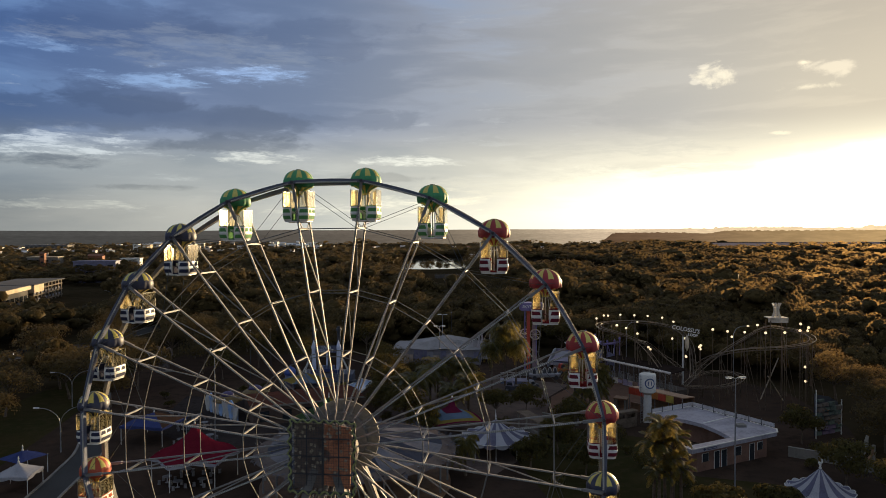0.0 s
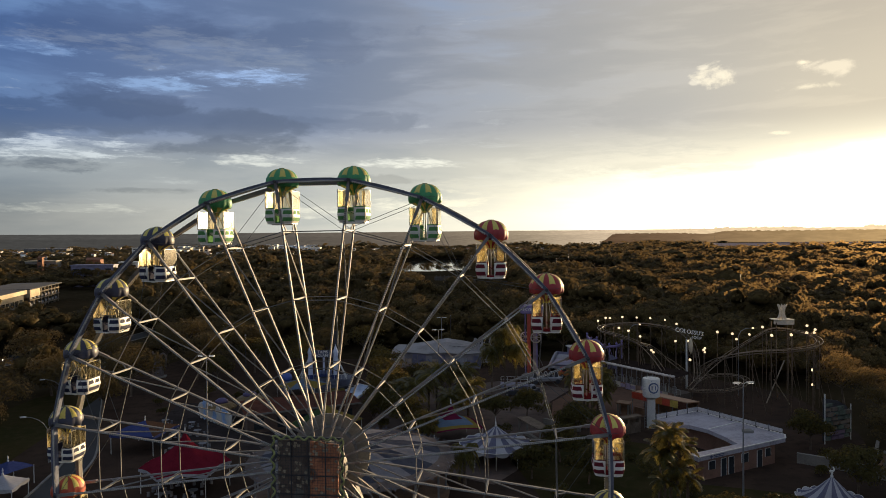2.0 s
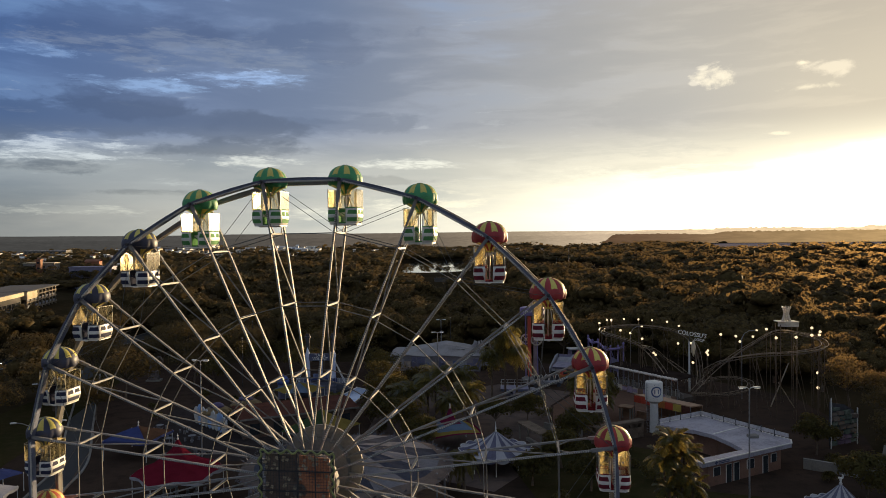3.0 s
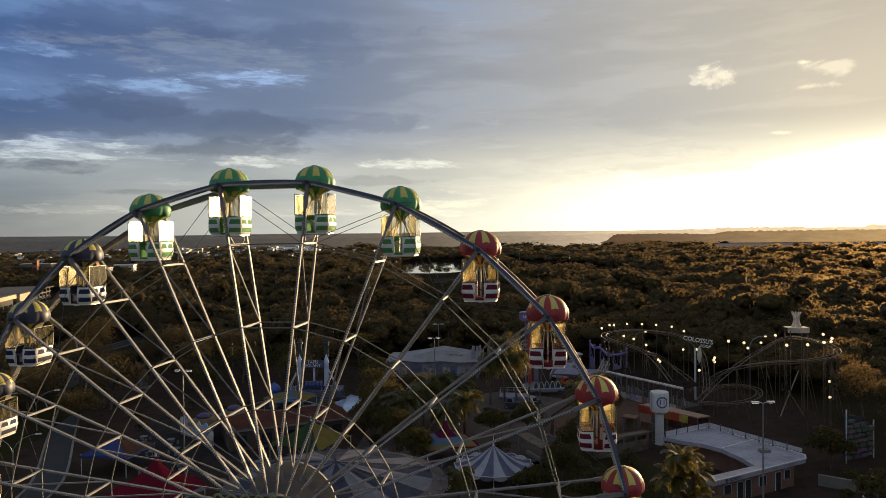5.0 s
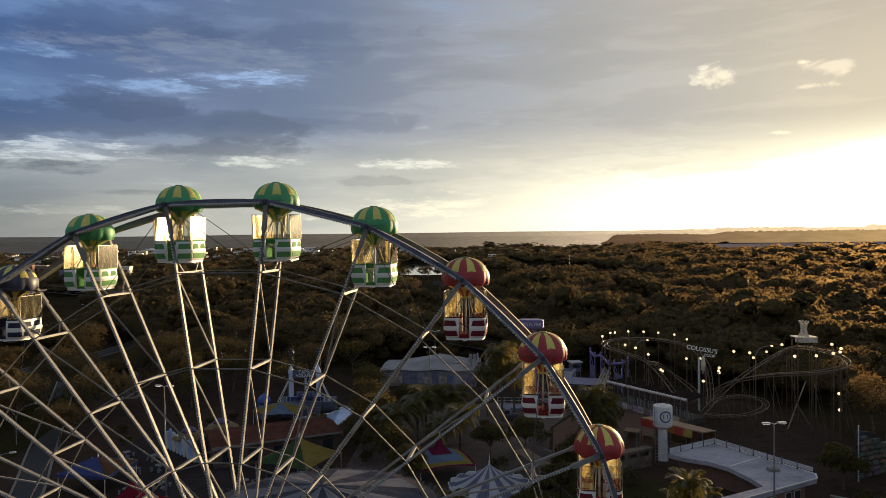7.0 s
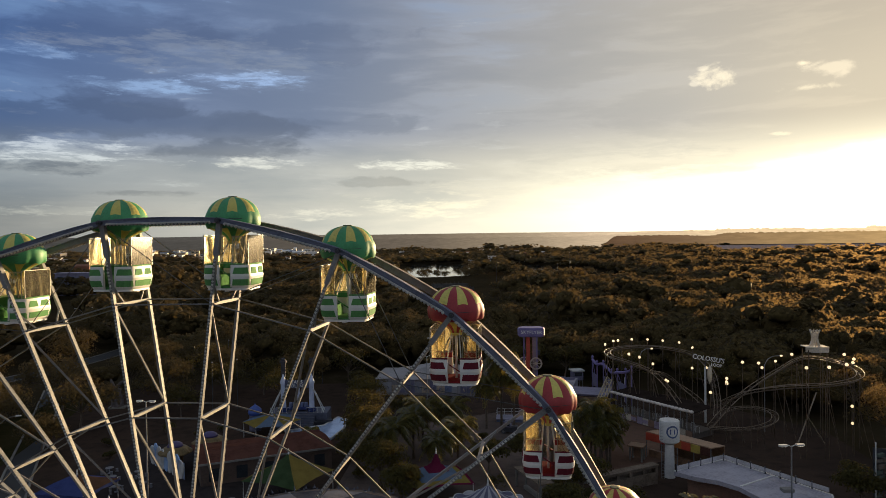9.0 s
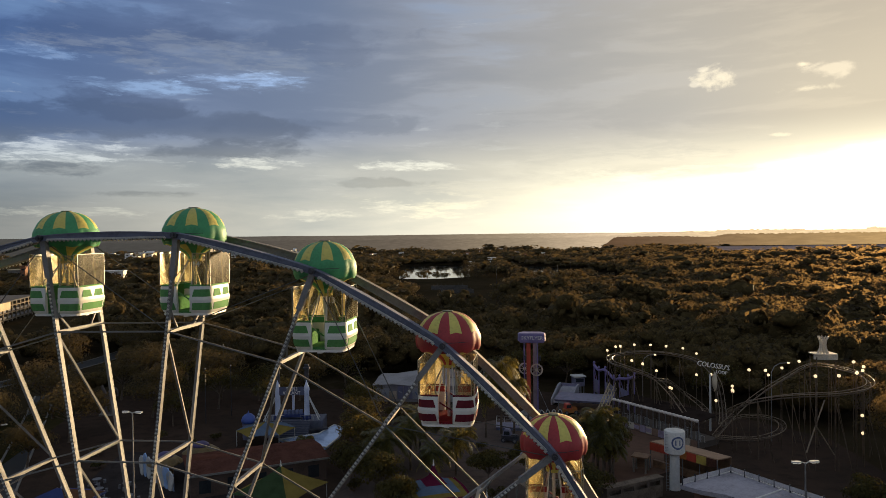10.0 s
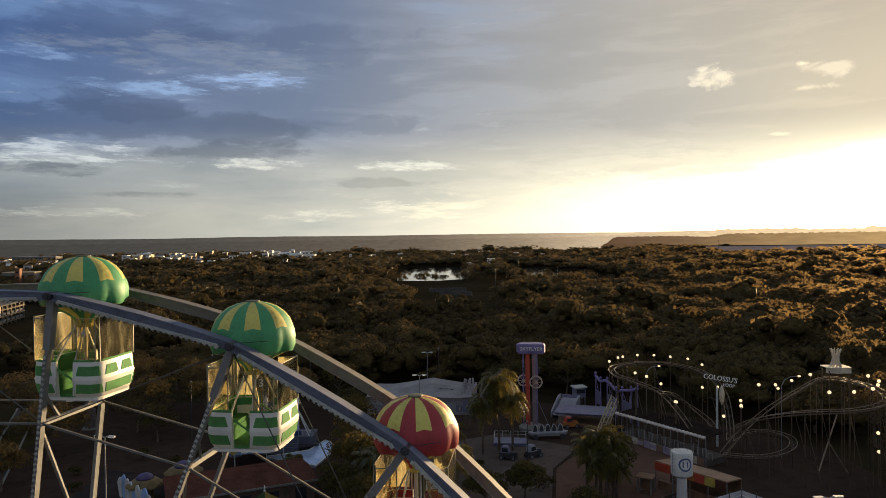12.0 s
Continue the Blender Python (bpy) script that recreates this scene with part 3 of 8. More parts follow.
    for i in range(1, 4):
        g.bar((cx - px / 2 + px * i / 4, py + 0.05, HUB_Z - pz / 2), (cx - px / 2 + px * i / 4, py + 0.05, HUB_Z + pz / 2), 0.05, 0.05, 0)
        g.bar((cx - px / 2, py + 0.05, HUB_Z - pz / 2 + pz * i / 4), (cx + px / 2, py + 0.05, HUB_Z - pz / 2 + pz * i / 4), 0.05, 0.05, 0, up=(0, 0, 1))
    part("panel_frame", g, dark_steel, w)
    g = Geo()
    g2 = Geo().panel([(cx - 1.6, py + 0.14, HUB_Z - 1.75), (cx + 0.02, py + 0.14, HUB_Z - 1.75), (cx + 0.02, py + 0.14, HUB_Z + 1.75), (cx - 1.6, py + 0.14, HUB_Z + 1.75)], 0.05, (0, 1, 0))
    part("hub_backing", g2, mat("dark_brown_board", (0.13, 0.10, 0.085), 0.8, 0, 0.3, 1.5, 9), w)
    for i in range(26):
        x = cx - px / 2 + px * (i + 0.5) / 26
        g.bar((x, py + 0.02, HUB_Z - pz / 2), (x, py + 0.02, HUB_Z + pz / 2), 0.010, 0.010, 0)
    for i in range(28):
        z = HUB_Z - pz / 2 + pz * (i + 0.5) / 28
        g.bar((cx - px / 2, py + 0.02, z), (cx + px / 2, py + 0.02, z), 0.010, 0.010, 0, up=(0, 0, 1))
    part("panel_mesh", g, dark_steel, w, "dark wire mesh front of the hub")
    g = Geo()
    g.panel([(cx + 0.05, py + 0.12, HUB_Z - 1.55), (cx + 1.5, py + 0.12, HUB_Z - 1.75), (cx + 1.55, py + 0.12, HUB_Z + 1.6), (cx + 0.1, py + 0.12, HUB_Z + 1.72)], 0.06, (0, 1, 0), 0)
    boards = mat("weathered_orange_boards", (0.42, 0.17, 0.09), 0.75, 0, 0.4, 1.4, 8)
    back = part("hub_board", g, boards, w, "faded orange-brown board behind the mesh")
    for i in range(7):
        part("batten", Geo().bar((cx + 0.1, py + 0.10, HUB_Z - 1.5 + i * 0.5), (cx + 1.5, py + 0.10, HUB_Z - 1.55 + i * 0.5), 0.05, 0.08, 0, up=(0, 0, 1)), boards, back)
    g = Geo()
    rnd = random.Random(5)
    for i in range(64):
        x, z = cx + rnd.uniform(-1.6, 1.6), HUB_Z + rnd.uniform(-1.0, 1.7)
        g.panel([(x - 0.09, py + 0.075, z - 0.03), (x + 0.04, py + 0.075, z - 0.09), (x + 0.10, py + 0.075, z + 0.05), (x - 0.04, py + 0.075, z + 0.09)], 0.02, (0, 1, 0))
    tagged(part("hub_reflector", g, mat("reflector_cream", (0.36, 0.31, 0.23), 0.6, 0, 0.3, 4, 20), w), kind="stuff")
    pts, peri = [], []
    for i in range(24):
        peri.append((cx - px / 2 + px * i / 24, HUB_Z + pz / 2, (0, 1)))
    for i in range(24):
        peri.append((cx + px / 2, HUB_Z + pz / 2 - pz * i / 24, (1, 0)))
    for i in range(24):
        peri.append((cx + px / 2 - px * i / 24, HUB_Z - pz / 2, (0, -1)))
    for i in range(24):
        peri.append((cx - px / 2, HUB_Z - pz / 2 + pz * i / 24, (-1, 0)))
    for i, (x, z, o) in enumerate(peri):
        x1, z1, _ = peri[(i + 1) % len(peri)]
        for e in (0.0, 0.33, 0.67):
            s = 0.085 * math.sin((i + e) * math.pi / 2)
            pts.append((x + (x1 - x) * e + o[0] * s, py - 0.10, z + (z1 - z) * e + o[1] * s))
    pts.append(pts[0])
    g = Geo().pipe(pts, 0.055, 0, 6)
    part("garland", g, mat("garland_green", (0.22, 0.25, 0.10), 0.5, 0, 0.25, 3, 20), w, "wavy green tube garland")
    for i, (x, z, o) in enumerate(peri):
        if i % 4 == 1:
            part("garland_lamp", Geo().ball((x, py - 0.08, z), 0.085, 0, 8, 5), dark_steel, w)
    # supports
    for s in (-1, 1):
        for sx in (-1, 1):
            g = Geo()
            g.bar((sx * 0.35, s * 2.0, HUB_Z - 0.2), (sx * 6.2, s * 4.2, 0.0), 0.42, 0.42, 0)
            part("support_leg", g, tie_paint, w)
        g = Geo()
        g.bar((-3.4, s * 3.12, HUB_Z - 9.2), (3.4, s * 3.12, HUB_Z - 9.2), 0.2, 0.2, 0, up=(0, 0, 1))
        part("support_tie", g, steel, w)
        for sx in (-6.2, 6.2):
            part("footing", Geo().box((sx, s * 4.2, 0.15), (1.3, 1.3, 0.3), 0), concrete, w)
        part("support_head", Geo().box((0, s * 2.0, HUB_Z), (1.1, 0.5, 1.0), 0, 0, 0.1), tie_paint, w)
    return w


GORE = 16
trim_tone = {"trim_green": (0.085, 0.26, 0.085), "trim_red": (0.20, 0.018, 0.024), "trim_navy": (0.03, 0.034, 0.07), "trim_orange": (0.40, 0.075, 0.03)}


def balloon(g):
    """A sewn-looking balloon roof: sixteen gores, scalloped petals at the waist and a cone below."""
    prof = [(0.10, 0.80), (0.14, 0.79), (0.34, 0.75), (0.52, 0.68), (0.67, 0.57), (0.78, 0.44), (0.85, 0.30), (0.885, 0.18), (0.905, 0.05), (0.895, -0.06), (0.85, -0.17), (0.74, -0.28),
            (0.56, -0.37), (0.40, -0.45), (0.28, -0.54), (0.22, -0.62), (0.19, -0.70)]
    n = GORE * 6

    def wave(a, i):
        q = abs(math.sin(a * GORE / 2))
        if i < 6:
            return 1 + 0.012 * q
        return 1 + (0.04 * abs(math.sin(a * GORE / 4 + math.pi / 4)) if 6 <= i <= 10 else 0.015 * q)

    rings = []
    prof = [(r * 0.945, z * 0.97) for r, z in prof]
    for i, (r, z) in enumerate(prof):
        row = []
        for j in range(n):
            a = 2 * math.pi * j / n
            arc = abs(math.sin(a * GORE / 4 + math.pi / 4))
            dz = -0.05 * arc if i == 6 else (-0.09 * arc if i in (9, 10) else 0)
            k = r * wave(a, i)
            row.append((k * math.cos(a - 0.21), k * math.sin(a - 0.21), z + dz))
        rings.append(row)

    def colour(i, j):
        odd = (j // 6) % 2
        if i < 6:
            return odd
        if i < 10:
            return 0
        return 1 if not odd else 0

    g.grid(rings, colour, True, True)
    return g


TUB = [(0.24, -0.80), (0.68, -0.80), (0.81, -0.765), (0.905, -0.69), (0.96, -0.56), (0.985, 0.0), (0.96, 0.56), (0.905, 0.69), (0.81, 0.765), (0.68, 0.80), (0.24, 0.80)]


def tub_shell(side):
    """One curved half of the tub, between the two door gaps: a double wall with a waist ridge."""
    prof = [(-2.22, 0.80), (-2.18, 0.885), (-2.10, 0.945), (-1.88, 1.012), (-1.81, 1.03), (-1.79, 1.03), (-1.74, 1.005), (-1.46, 0.985), (-1.41, 0.965)]
    inner = [(-1.41, 0.90), (-2.14, 0.84)]
    g = Geo()
    pl = [(x * side, y) for x, y in TUB]
    rows = [[(side * (0.24 + (abs(x) - 0.24) * s), y * s, z) for x, y in pl] for z, s in prof + inner]
    g.grid(rows, 0, False)
    for e in (0, -1):
        g.poly([r[e] for r in rows])
    return g


def tub_trim(side, s0, s1, z0, z1, k, scale, foot):
    """One raised coloured field that follows the tub's side from s0 to s1 metres, with slanting ends."""
    pl = [Vector((side * (0.24 + (x - 0.24) * scale), y * scale, 0)) for x, y in TUB]
    cum = [0.0]
    for p, q in zip(pl, pl[1:]):
        cum.append(cum[-1] + (q - p).length)

    fit_ = cum[-1] / 3.0
    s0, s1, k = s0 * fit_, s1 * fit_, k * fit_

    def at(u):
        u = min(max(u, 0.0), cum[-1])
        i = max(j for j in range(len(cum) - 1) if cum[j] <= u + 1e-9)
        p, q = pl[i], pl[i + 1]
        c = p.lerp(q, (u - cum[i]) / (cum[i + 1] - cum[i]))
        o = Vector(((q - p).y, -(q - p).x, 0)).normalized()
        return c, o if o.dot(p + q) > 0 else -o

    g = Geo()
    us = [s0] + [c for c in cum if s0 + 0.02 < c < s1 - 0.02] + [s1]
    rings = []
    for u in us:
        c, o = at(u)
        t_, o2 = at(u + (k if u == s0 else -k if u == s1 else 0))
        inset = Vector((side * 0.24, 0, 0))
        lo, hi = inset + (c - inset) * (foot / scale) + Vector((0, 0, z0)), t_ + Vector((0, 0, z1))
        rings.append([lo - o * 0.01, lo + o * 0.014, hi + o2 * 0.014, hi - o2 * 0.01])
    g.grid(rings, 0, True, True)
    return g


TRIMS = [(0.10, 0.80, -1.72, -1.515, 0.08, 0.99, 1.004), (0.92, 1.44, -1.72, -1.515, 0.08, 0.99, 1.004), (1.56, 2.08, -1.72, -1.515, 0.08, 0.99, 1.004), (2.20, 2.90, -1.72, -1.515, 0.08, 0.99, 1.004), (0.06, 0.86, -2.10, -1.895, 0.05, 1.008, 0.947), (0.93, 2.07, -2.10, -1.895, 0.03, 1.008, 0.947), (2.14, 2.94, -2.10, -1.895, 0.05, 1.008, 0.947)]


def windows(side):
    g, fr = Geo(), Geo()
    pl = [(0.34, -0.76), (0.86, -0.76), (0.93, -0.68), (0.93, 0.68), (0.86, 0.76), (0.34, 0.76)]
    pl = [(x * side, y) for x, y in pl]
    panes = []
    for i in range(5):
        a, b = Vector((*pl[i], 0)), Vector((*pl[i + 1], 0))
        d = b - a
        out = Vector((d.y, -d.x, 0)).normalized()
        if out.dot(a + b) < 0:
            out = -out
        p = Geo()
        top = -0.46 if i in (1, 2, 3) else -0.50
        p.panel([a + Vector((0, 0, -1.39)), b + Vector((0, 0, -1.39)), b + Vector((0, 0, top)), a + Vector((0, 0, top))], 0.006, out)
        panes.append(p)
        fr.bar(a + Vector((0, 0, -1.42)), a + Vector((0, 0, top)), 0.022, 0.022, 0)
        fr.bar(a + Vector((0, 0, top)), b + Vector((0, 0, top)), 0.018, 0.018, 0)
    fr.bar((*pl[5], -1.42), (*pl[5], -0.5), 0.022, 0.022, 0)
    return panes, fr


def make_gondola(base, second, trim, label):
    t = thing("gondola", Matrix.Identity(4), label, "gondola", "ferris wheel gondolas")
    seat = mat("seat_" + trim.name, tuple(c * 0.8 for c in trim_tone[trim.name]), 0.9, 0, 0.2, 2, 16, spec=0.1)
    part("balloon_roof", balloon(Geo()), [base, second], t, soft=50)
    part("roof_cap", Geo().lathe([(0.15, 0.755), (0.15, 0.785), (0.11, 0.79), (0.02, 0.79)], n=16), mat("roof_cap_olive", (0.12, 0.12, 0.07), 0.6, 0, 0.2, 3, 16), t, smooth=True)
    g = Geo()
    g.bar((0, -1.0, 0.0), (0, 1.0, 0.0), 0.09, 0.09, 0, 10)
    part("axle", g, dark_steel, t)
    g = Geo().pipe([(-0.1, -0.95, 0.03), (0.3, -0.91, 0.045), (0.62, -0.74, 0.05)], 0.008, 0, 5)
    part("stay_wire", g, dark_steel, t)
    for side in (-1, 1):
        s = part("tub_side", tub_shell(side), fibre_white, t, soft=35)
        for tr in TRIMS:
            part("trim_panel", tub_trim(side, *tr), trim, s)
        g = Geo()
        g.grid([[(side * (0.24 + (x - 0.24) * 0.885), y * 0.885, z) for x, y in TUB] for z in (-1.425, -2.09)], 0, False)
        part("tub_lining", g, base, t)
        g = Geo()
        lip = [Vector((side * (0.24 + (x - 0.24) * 0.955), y * 0.955, -1.405)) for x, y in TUB]
        g.pipe(lip, 0.028, 0, 6)
        part("tub_lip", g, trim, t, soft=60)
        panes, fr = windows(side)
        for p in panes:
            part("window_pane", p, film, t)
        part("window_frame", fr, mat("pane_edge", (0.38, 0.34, 0.25), 0.4, 0, 0.15, 3, 20), t)
        g = Geo()
        g.box((side * 0.66, 0, -1.82), (0.42, 1.30, 0.10), 0, chamfer=0.08)
        g.box((side * 0.60, 0, -2.02), (0.34, 1.20, 0.32), 0)
        g.box((side * 0.83, 0, -1.64), (0.06, 1.34, 0.40), 0, chamfer=0.02)
        part("bench", g, seat, t)
    g = Geo()
    pl = [(-x, y) for x, y in TUB] + [(x, y) for x, y in reversed(TUB)]
    g.prism([(x * 0.86, y * 0.84) for x, y in pl], -2.19, -2.13, 0)
    part("floor", g, seat, t)
    g = Geo()
    g.prism([(x * 0.90, y * 0.90) for x, y in pl], -2.26, -2.20, 0)
    g.box((0, 0, -2.28), (1.5, 0.16, 0.05), 0), g.box((0, 0, -2.28), (0.16, 1.3, 0.05), 0)
    part("base_flange", g, fibre_white, t)
    for y in (-0.78, 0.78):
        g = Geo()
        g.bar((-0.20, y, -1.58), (0.22, y, -1.80), 0.035, 0.035, 0)
        part("door_gate", g, trim, t)
    g = Geo()
    g.pipe([(0, 0, -2.15), (0, 0, -0.66)], 0.05, 0, 10)
    part("centre_pole", g, white_paint, t, "white centre pole")
    for sx in (-1, 1):
        for sy in (-1, 1):
            g = Geo().pipe([(sx * 0.13, sy * 0.10, -0.62), (sx * 0.27, sy * 0.76, -1.45), (sx * 0.25, sy * 0.79, -2.15)], 0.026, 0, 6)
            part("hanger_rod", g, white_paint, t)
            g = Geo().pipe([(sx * 0.13, -sy * 0.05, -0.62), (sx * 0.62, sy * 0.70, -1.42)], 0.014, 0, 6)
            part("brace_rod", g, steel, t)
    g = Geo()
    g.lathe([(0.20, -0.66), (0.205, -0.72), (0.19, -0.74), (0.05, -0.74)], n=16)
    part("cone_ring", g, second, t)
    for c in t.children_recursive:
        if c.name.split(".")[0] not in ("balloon_roof", "roof_cap", "axle", "stay_wire", "cone_ring"):
            c.data.transform(Matrix.Translation((0, 0, -0.6)) @ Matrix.Diagonal((0.79, 0.90, 0.965, 1)) @ Matrix.Translation((0, 0, 0.6)))
    return t


def make_gondolas():
    yellow = mat("balloon_yellow", (0.62, 0.53, 0.13), 0.55, 0, 0.14, 2, 16)
    green = mat("balloon_green", (0.045, 0.29, 0.115), 0.55, 0, 0.14, 2, 16)
    red = mat("balloon_red", (0.35, 0.030, 0.036), 0.55, 0, 0.14, 2, 16)
    navy = mat("balloon_navy", (0.032, 0.038, 0.075), 0.5, 0, 0.2, 2, 16)
    orange = mat("balloon_orange_red", (0.44, 0.07, 0.03), 0.55, 0, 0.14, 2, 16)
    kinds = [(green, "green"), (red, "red"), (navy, "navy blue"), (orange, "orange-red")]
    trims = [mat("trim_green", (0.095, 0.28, 0.095), 0.75, 0, 0.15, 2, 16, spec=0.2), mat("trim_red", (0.14, 0.016, 0.028), 0.75, 0, 0.15, 2, 16, spec=0.2), mat("trim_navy", (0.03, 0.034, 0.07), 0.75, 0, 0.15, 2, 16, spec=0.2), mat("trim_orange", (0.40, 0.075, 0.03), 0.75, 0, 0.15, 2, 16, spec=0.2)]
    built = {}
    for k in range(-12, 12):
        kind = [0, 1, 2, 3][((k + 1) // 4) % 4] if -1 <= k <= 10 else (2 if -5 <= k <= -2 else (3 if -9 <= k <= -6 else 0))
        m = WHEEL_M @ Matrix.Translation(on_wheel(k, RIM_R, 0))
        if kind not in built:
            c, nm = kinds[kind]
            built[kind] = make_gondola(c, yellow, trims[kind], "%s and yellow balloon gondola with white tub and clear panes" % nm)
            built[kind].matrix_world = m
            t = built[kind]
        else:
            t = copy_thing(built[kind], m)
    for t in [o for o in scene.objects if o.name.split(".")[0] == "gondola"]:
        p = WHEEL_M.inverted() @ t.matrix_world.translation
        k = round((math.degrees(math.atan2(p.x, p.z - HUB_Z)) - PHASE) / 15)
        num = (14 - k) % 24 + 1
        words("number", str(num), 0.22, pose(0.38, -0.705, -0.80, 90), fibre_white, t, 0.006)


make_wheel()
make_gondolas()

# ---- land ----
def smoothstep(a, b, x):
    t = np.clip((x - a) / (b - a), 0, 1)
    return t * t * (3 - 2 * t)


def land_height(x, y):
    """Level park and woods, and a broad valley before the far plateau."""
    x, y = np.asarray(x, float), np.asarray(y, float)
    d = np.hypot(x, y)
    valley = -75 * smoothstep(1150, 2700, d) * (1 - 0.97 * smoothstep(13, 17, np.degrees(np.arctan2(x, y))))
    roll = 1.6 * np.sin(x / 170 + 1.0) * np.sin(y / 210) * smoothstep(260, 700, d)
    return valley + roll


def np_mesh(name, verts, faces, mats, index=None, smooth=False):
    """A mesh from arrays: faces is n by 3 or n by 4."""
    me = bpy.data.meshes.new(name)
    k = faces.shape[1]
    me.vertices.add(len(verts))
    me.vertices.foreach_set("co", np.ascontiguousarray(verts, dtype=np.float32).ravel())
    me.loops.add(faces.size)
    me.loops.foreach_set("vertex_index", np.ascontiguousarray(faces, dtype=np.int32).ravel())
    me.polygons.add(len(faces))
    me.polygons.foreach_set("loop_start", np.arange(0, faces.size, k, dtype=np.int32))
    if index is not None:
        me.polygons.foreach_set("material_index", np.ascontiguousarray(index, dtype=np.int32))
    if smooth:
        me.polygons.foreach_set("use_smooth", np.ones(len(faces), dtype=bool))
    for m in mats:
        me.materials.append(m)
    me.update(calc_edges=True)
    me.validate()
    return me


def make_ground():
    radii = np.concatenate([[0.5], np.arange(20, 200, 20), np.geomspace(200, 4950, 60)])
    n = 160
    a = np.linspace(0, 2 * math.pi, n, endpoint=False)
    X, Y = np.outer(radii, np.sin(a)), np.outer(radii, np.cos(a))
    Z = land_height(X, Y)
    V = np.stack([X, Y, Z], -1).reshape(-1, 3)
    i, j = np.meshgrid(np.arange(len(radii) - 1), np.arange(n), indexing="ij")
    q = np.stack([i * n + j, i * n + (j + 1) % n, (i + 1) * n + (j + 1) % n, (i + 1) * n + j], -1).reshape(-1, 4)[:, ::-1]
    soil = ground_mat("dry_grass_and_earth", (0.034, 0.026, 0.014), (0.046, 0.034, 0.019), (0.06, 0.044, 0.027))
    ob = new("ground", np_mesh("ground", V, q, [soil], smooth=True))
    tagged(ob, "dark grass and bare earth running out to the horizon", "ground", kind="structure")


def sheet(name, pts, z, material, label, category, kind="structure", thick=0.0):
    """A flat piece of the ground, laid a little above it, with an edge of its own."""
    g = Geo()
    if thick:
        g.prism(pts, z - thick, z, 0)
    else:
        g.poly([(x, y, z) for x, y in pts])
    ob = part(name, g, material)
    return tagged(ob, label, category, kind=kind)


def strip(path, width):
    """Left and right edges of a band that follows a chain of points."""
    L, R = [], []
    for i, (x, y) in enumerate(path):
        x0, y0 = path[max(i - 1, 0)]
        x1, y1 = path[min(i + 1, len(path) - 1)]
        d = Vector((x1 - x0, y1 - y0)).normalized()
        L.append((x - d.y * width / 2, y + d.x * width / 2)), R.append((x + d.y * width / 2, y - d.x * width / 2))
    return L, R


def curve_pts(ctrl, n=8):
    """A smooth chain through the control points (Catmull-Rom), of any dimension."""
    P = [Vector(c) for c in ctrl]
    out = []
    for i in range(len(P) - 1):
        a, b, c, d = P[max(i - 1, 0)], P[i], P[i + 1], P[min(i + 2, len(P) - 1)]
        for k in range(n):
            t = k / n
            out.append(0.5 * ((2 * b) + (c - a) * t + (2 * a - 5 * b + 4 * c - d) * t * t + (3 * b - 3 * c + d - a) * t ** 3))
    return out + [P[-1]]


def make_road(name, ctrl, width, z=0.02, label="dark asphalt road with pale kerbs"):
    path = [(p.x, p.y) for p in curve_pts([Vector((x, y, 0)) for x, y in ctrl])]
    L, R = strip(path, width)
    g = Geo()
    g.grid([[(*a, z), (*b, z)] for a, b in zip(L, R)], 0, False)
    road = tagged(part(name, g, asphalt), label, "road", kind="structure")
    for side, w in ((L, 1), (R, -1)):
        k = Geo()
        o, _ = strip(side, 0.0)
        inn, out = strip(side, 0.3)
        k.grid([[(*a, 0.0), (*a, 0.15), (*b, 0.15), (*b, 0.0)] for a, b in zip(inn, out)], 0, False)
        part("kerb", k, concrete, road)
    return road


def skyline(az, kind):
    """Height of a far ridge, in metres, at a bearing in degrees."""
    e = noise.noise(Vector((az * 0.11, 3.0, 0))) + 0.4 * noise.noise(Vector((az * 0.45, 3.0, 4)))
    if kind == "plateau":
        return 43 + 4 * e
    if kind == "town":
        rise = float(smoothstep(9.0, 20.0, az))
        k = math.floor(az * 5.0) if az > 12 else math.floor(az * 7)
        block = max(0.0, (math.sin(k * 12.9898) * 43758.5453) % 1 - 0.5) * (11 if az > 12 else 6)
        return 14 + 27 * rise + 3 * e + block + (10 if az > 30.8 else 0) + (7 if 21 < az < 27 else 0)
    tree = 3.5 * noise.noise(Vector((az * 3.1, 5, 0))) + 2.0 * noise.noise(Vector((az * 9, 5, 0)))
    return -45 + 64 * float(smoothstep(12.2, 13.8, az)) - 6 * float(smoothstep(17.5, 20.5, az)) + 15 * float(smoothstep(20.4, 22.0, az)) + 2 * e + 1.6 * tree


# haze painted into the ridges' glow: grey on the left, golden towards the sun
PLATEAU_HAZE_TONES = [(0.0, (0.042, 0.044, 0.046)), (0.1, (0.052, 0.052, 0.052)), (0.24, (0.075, 0.068, 0.061)), (0.44, (0.11, 0.094, 0.078)), (0.62, (0.24, 0.20, 0.15)), (0.75, (0.44, 0.36, 0.27)), (1.0, (0.72, 0.56, 0.36))]
WOODED_HAZE_TONES = [(0.0, (0.03, 0.022, 0.015)), (0.72, (0.058, 0.034, 0.022)), (0.86, (0.125, 0.082, 0.050)), (0.96, (0.24, 0.165, 0.085)), (1.0, (0.34, 0.23, 0.11))]


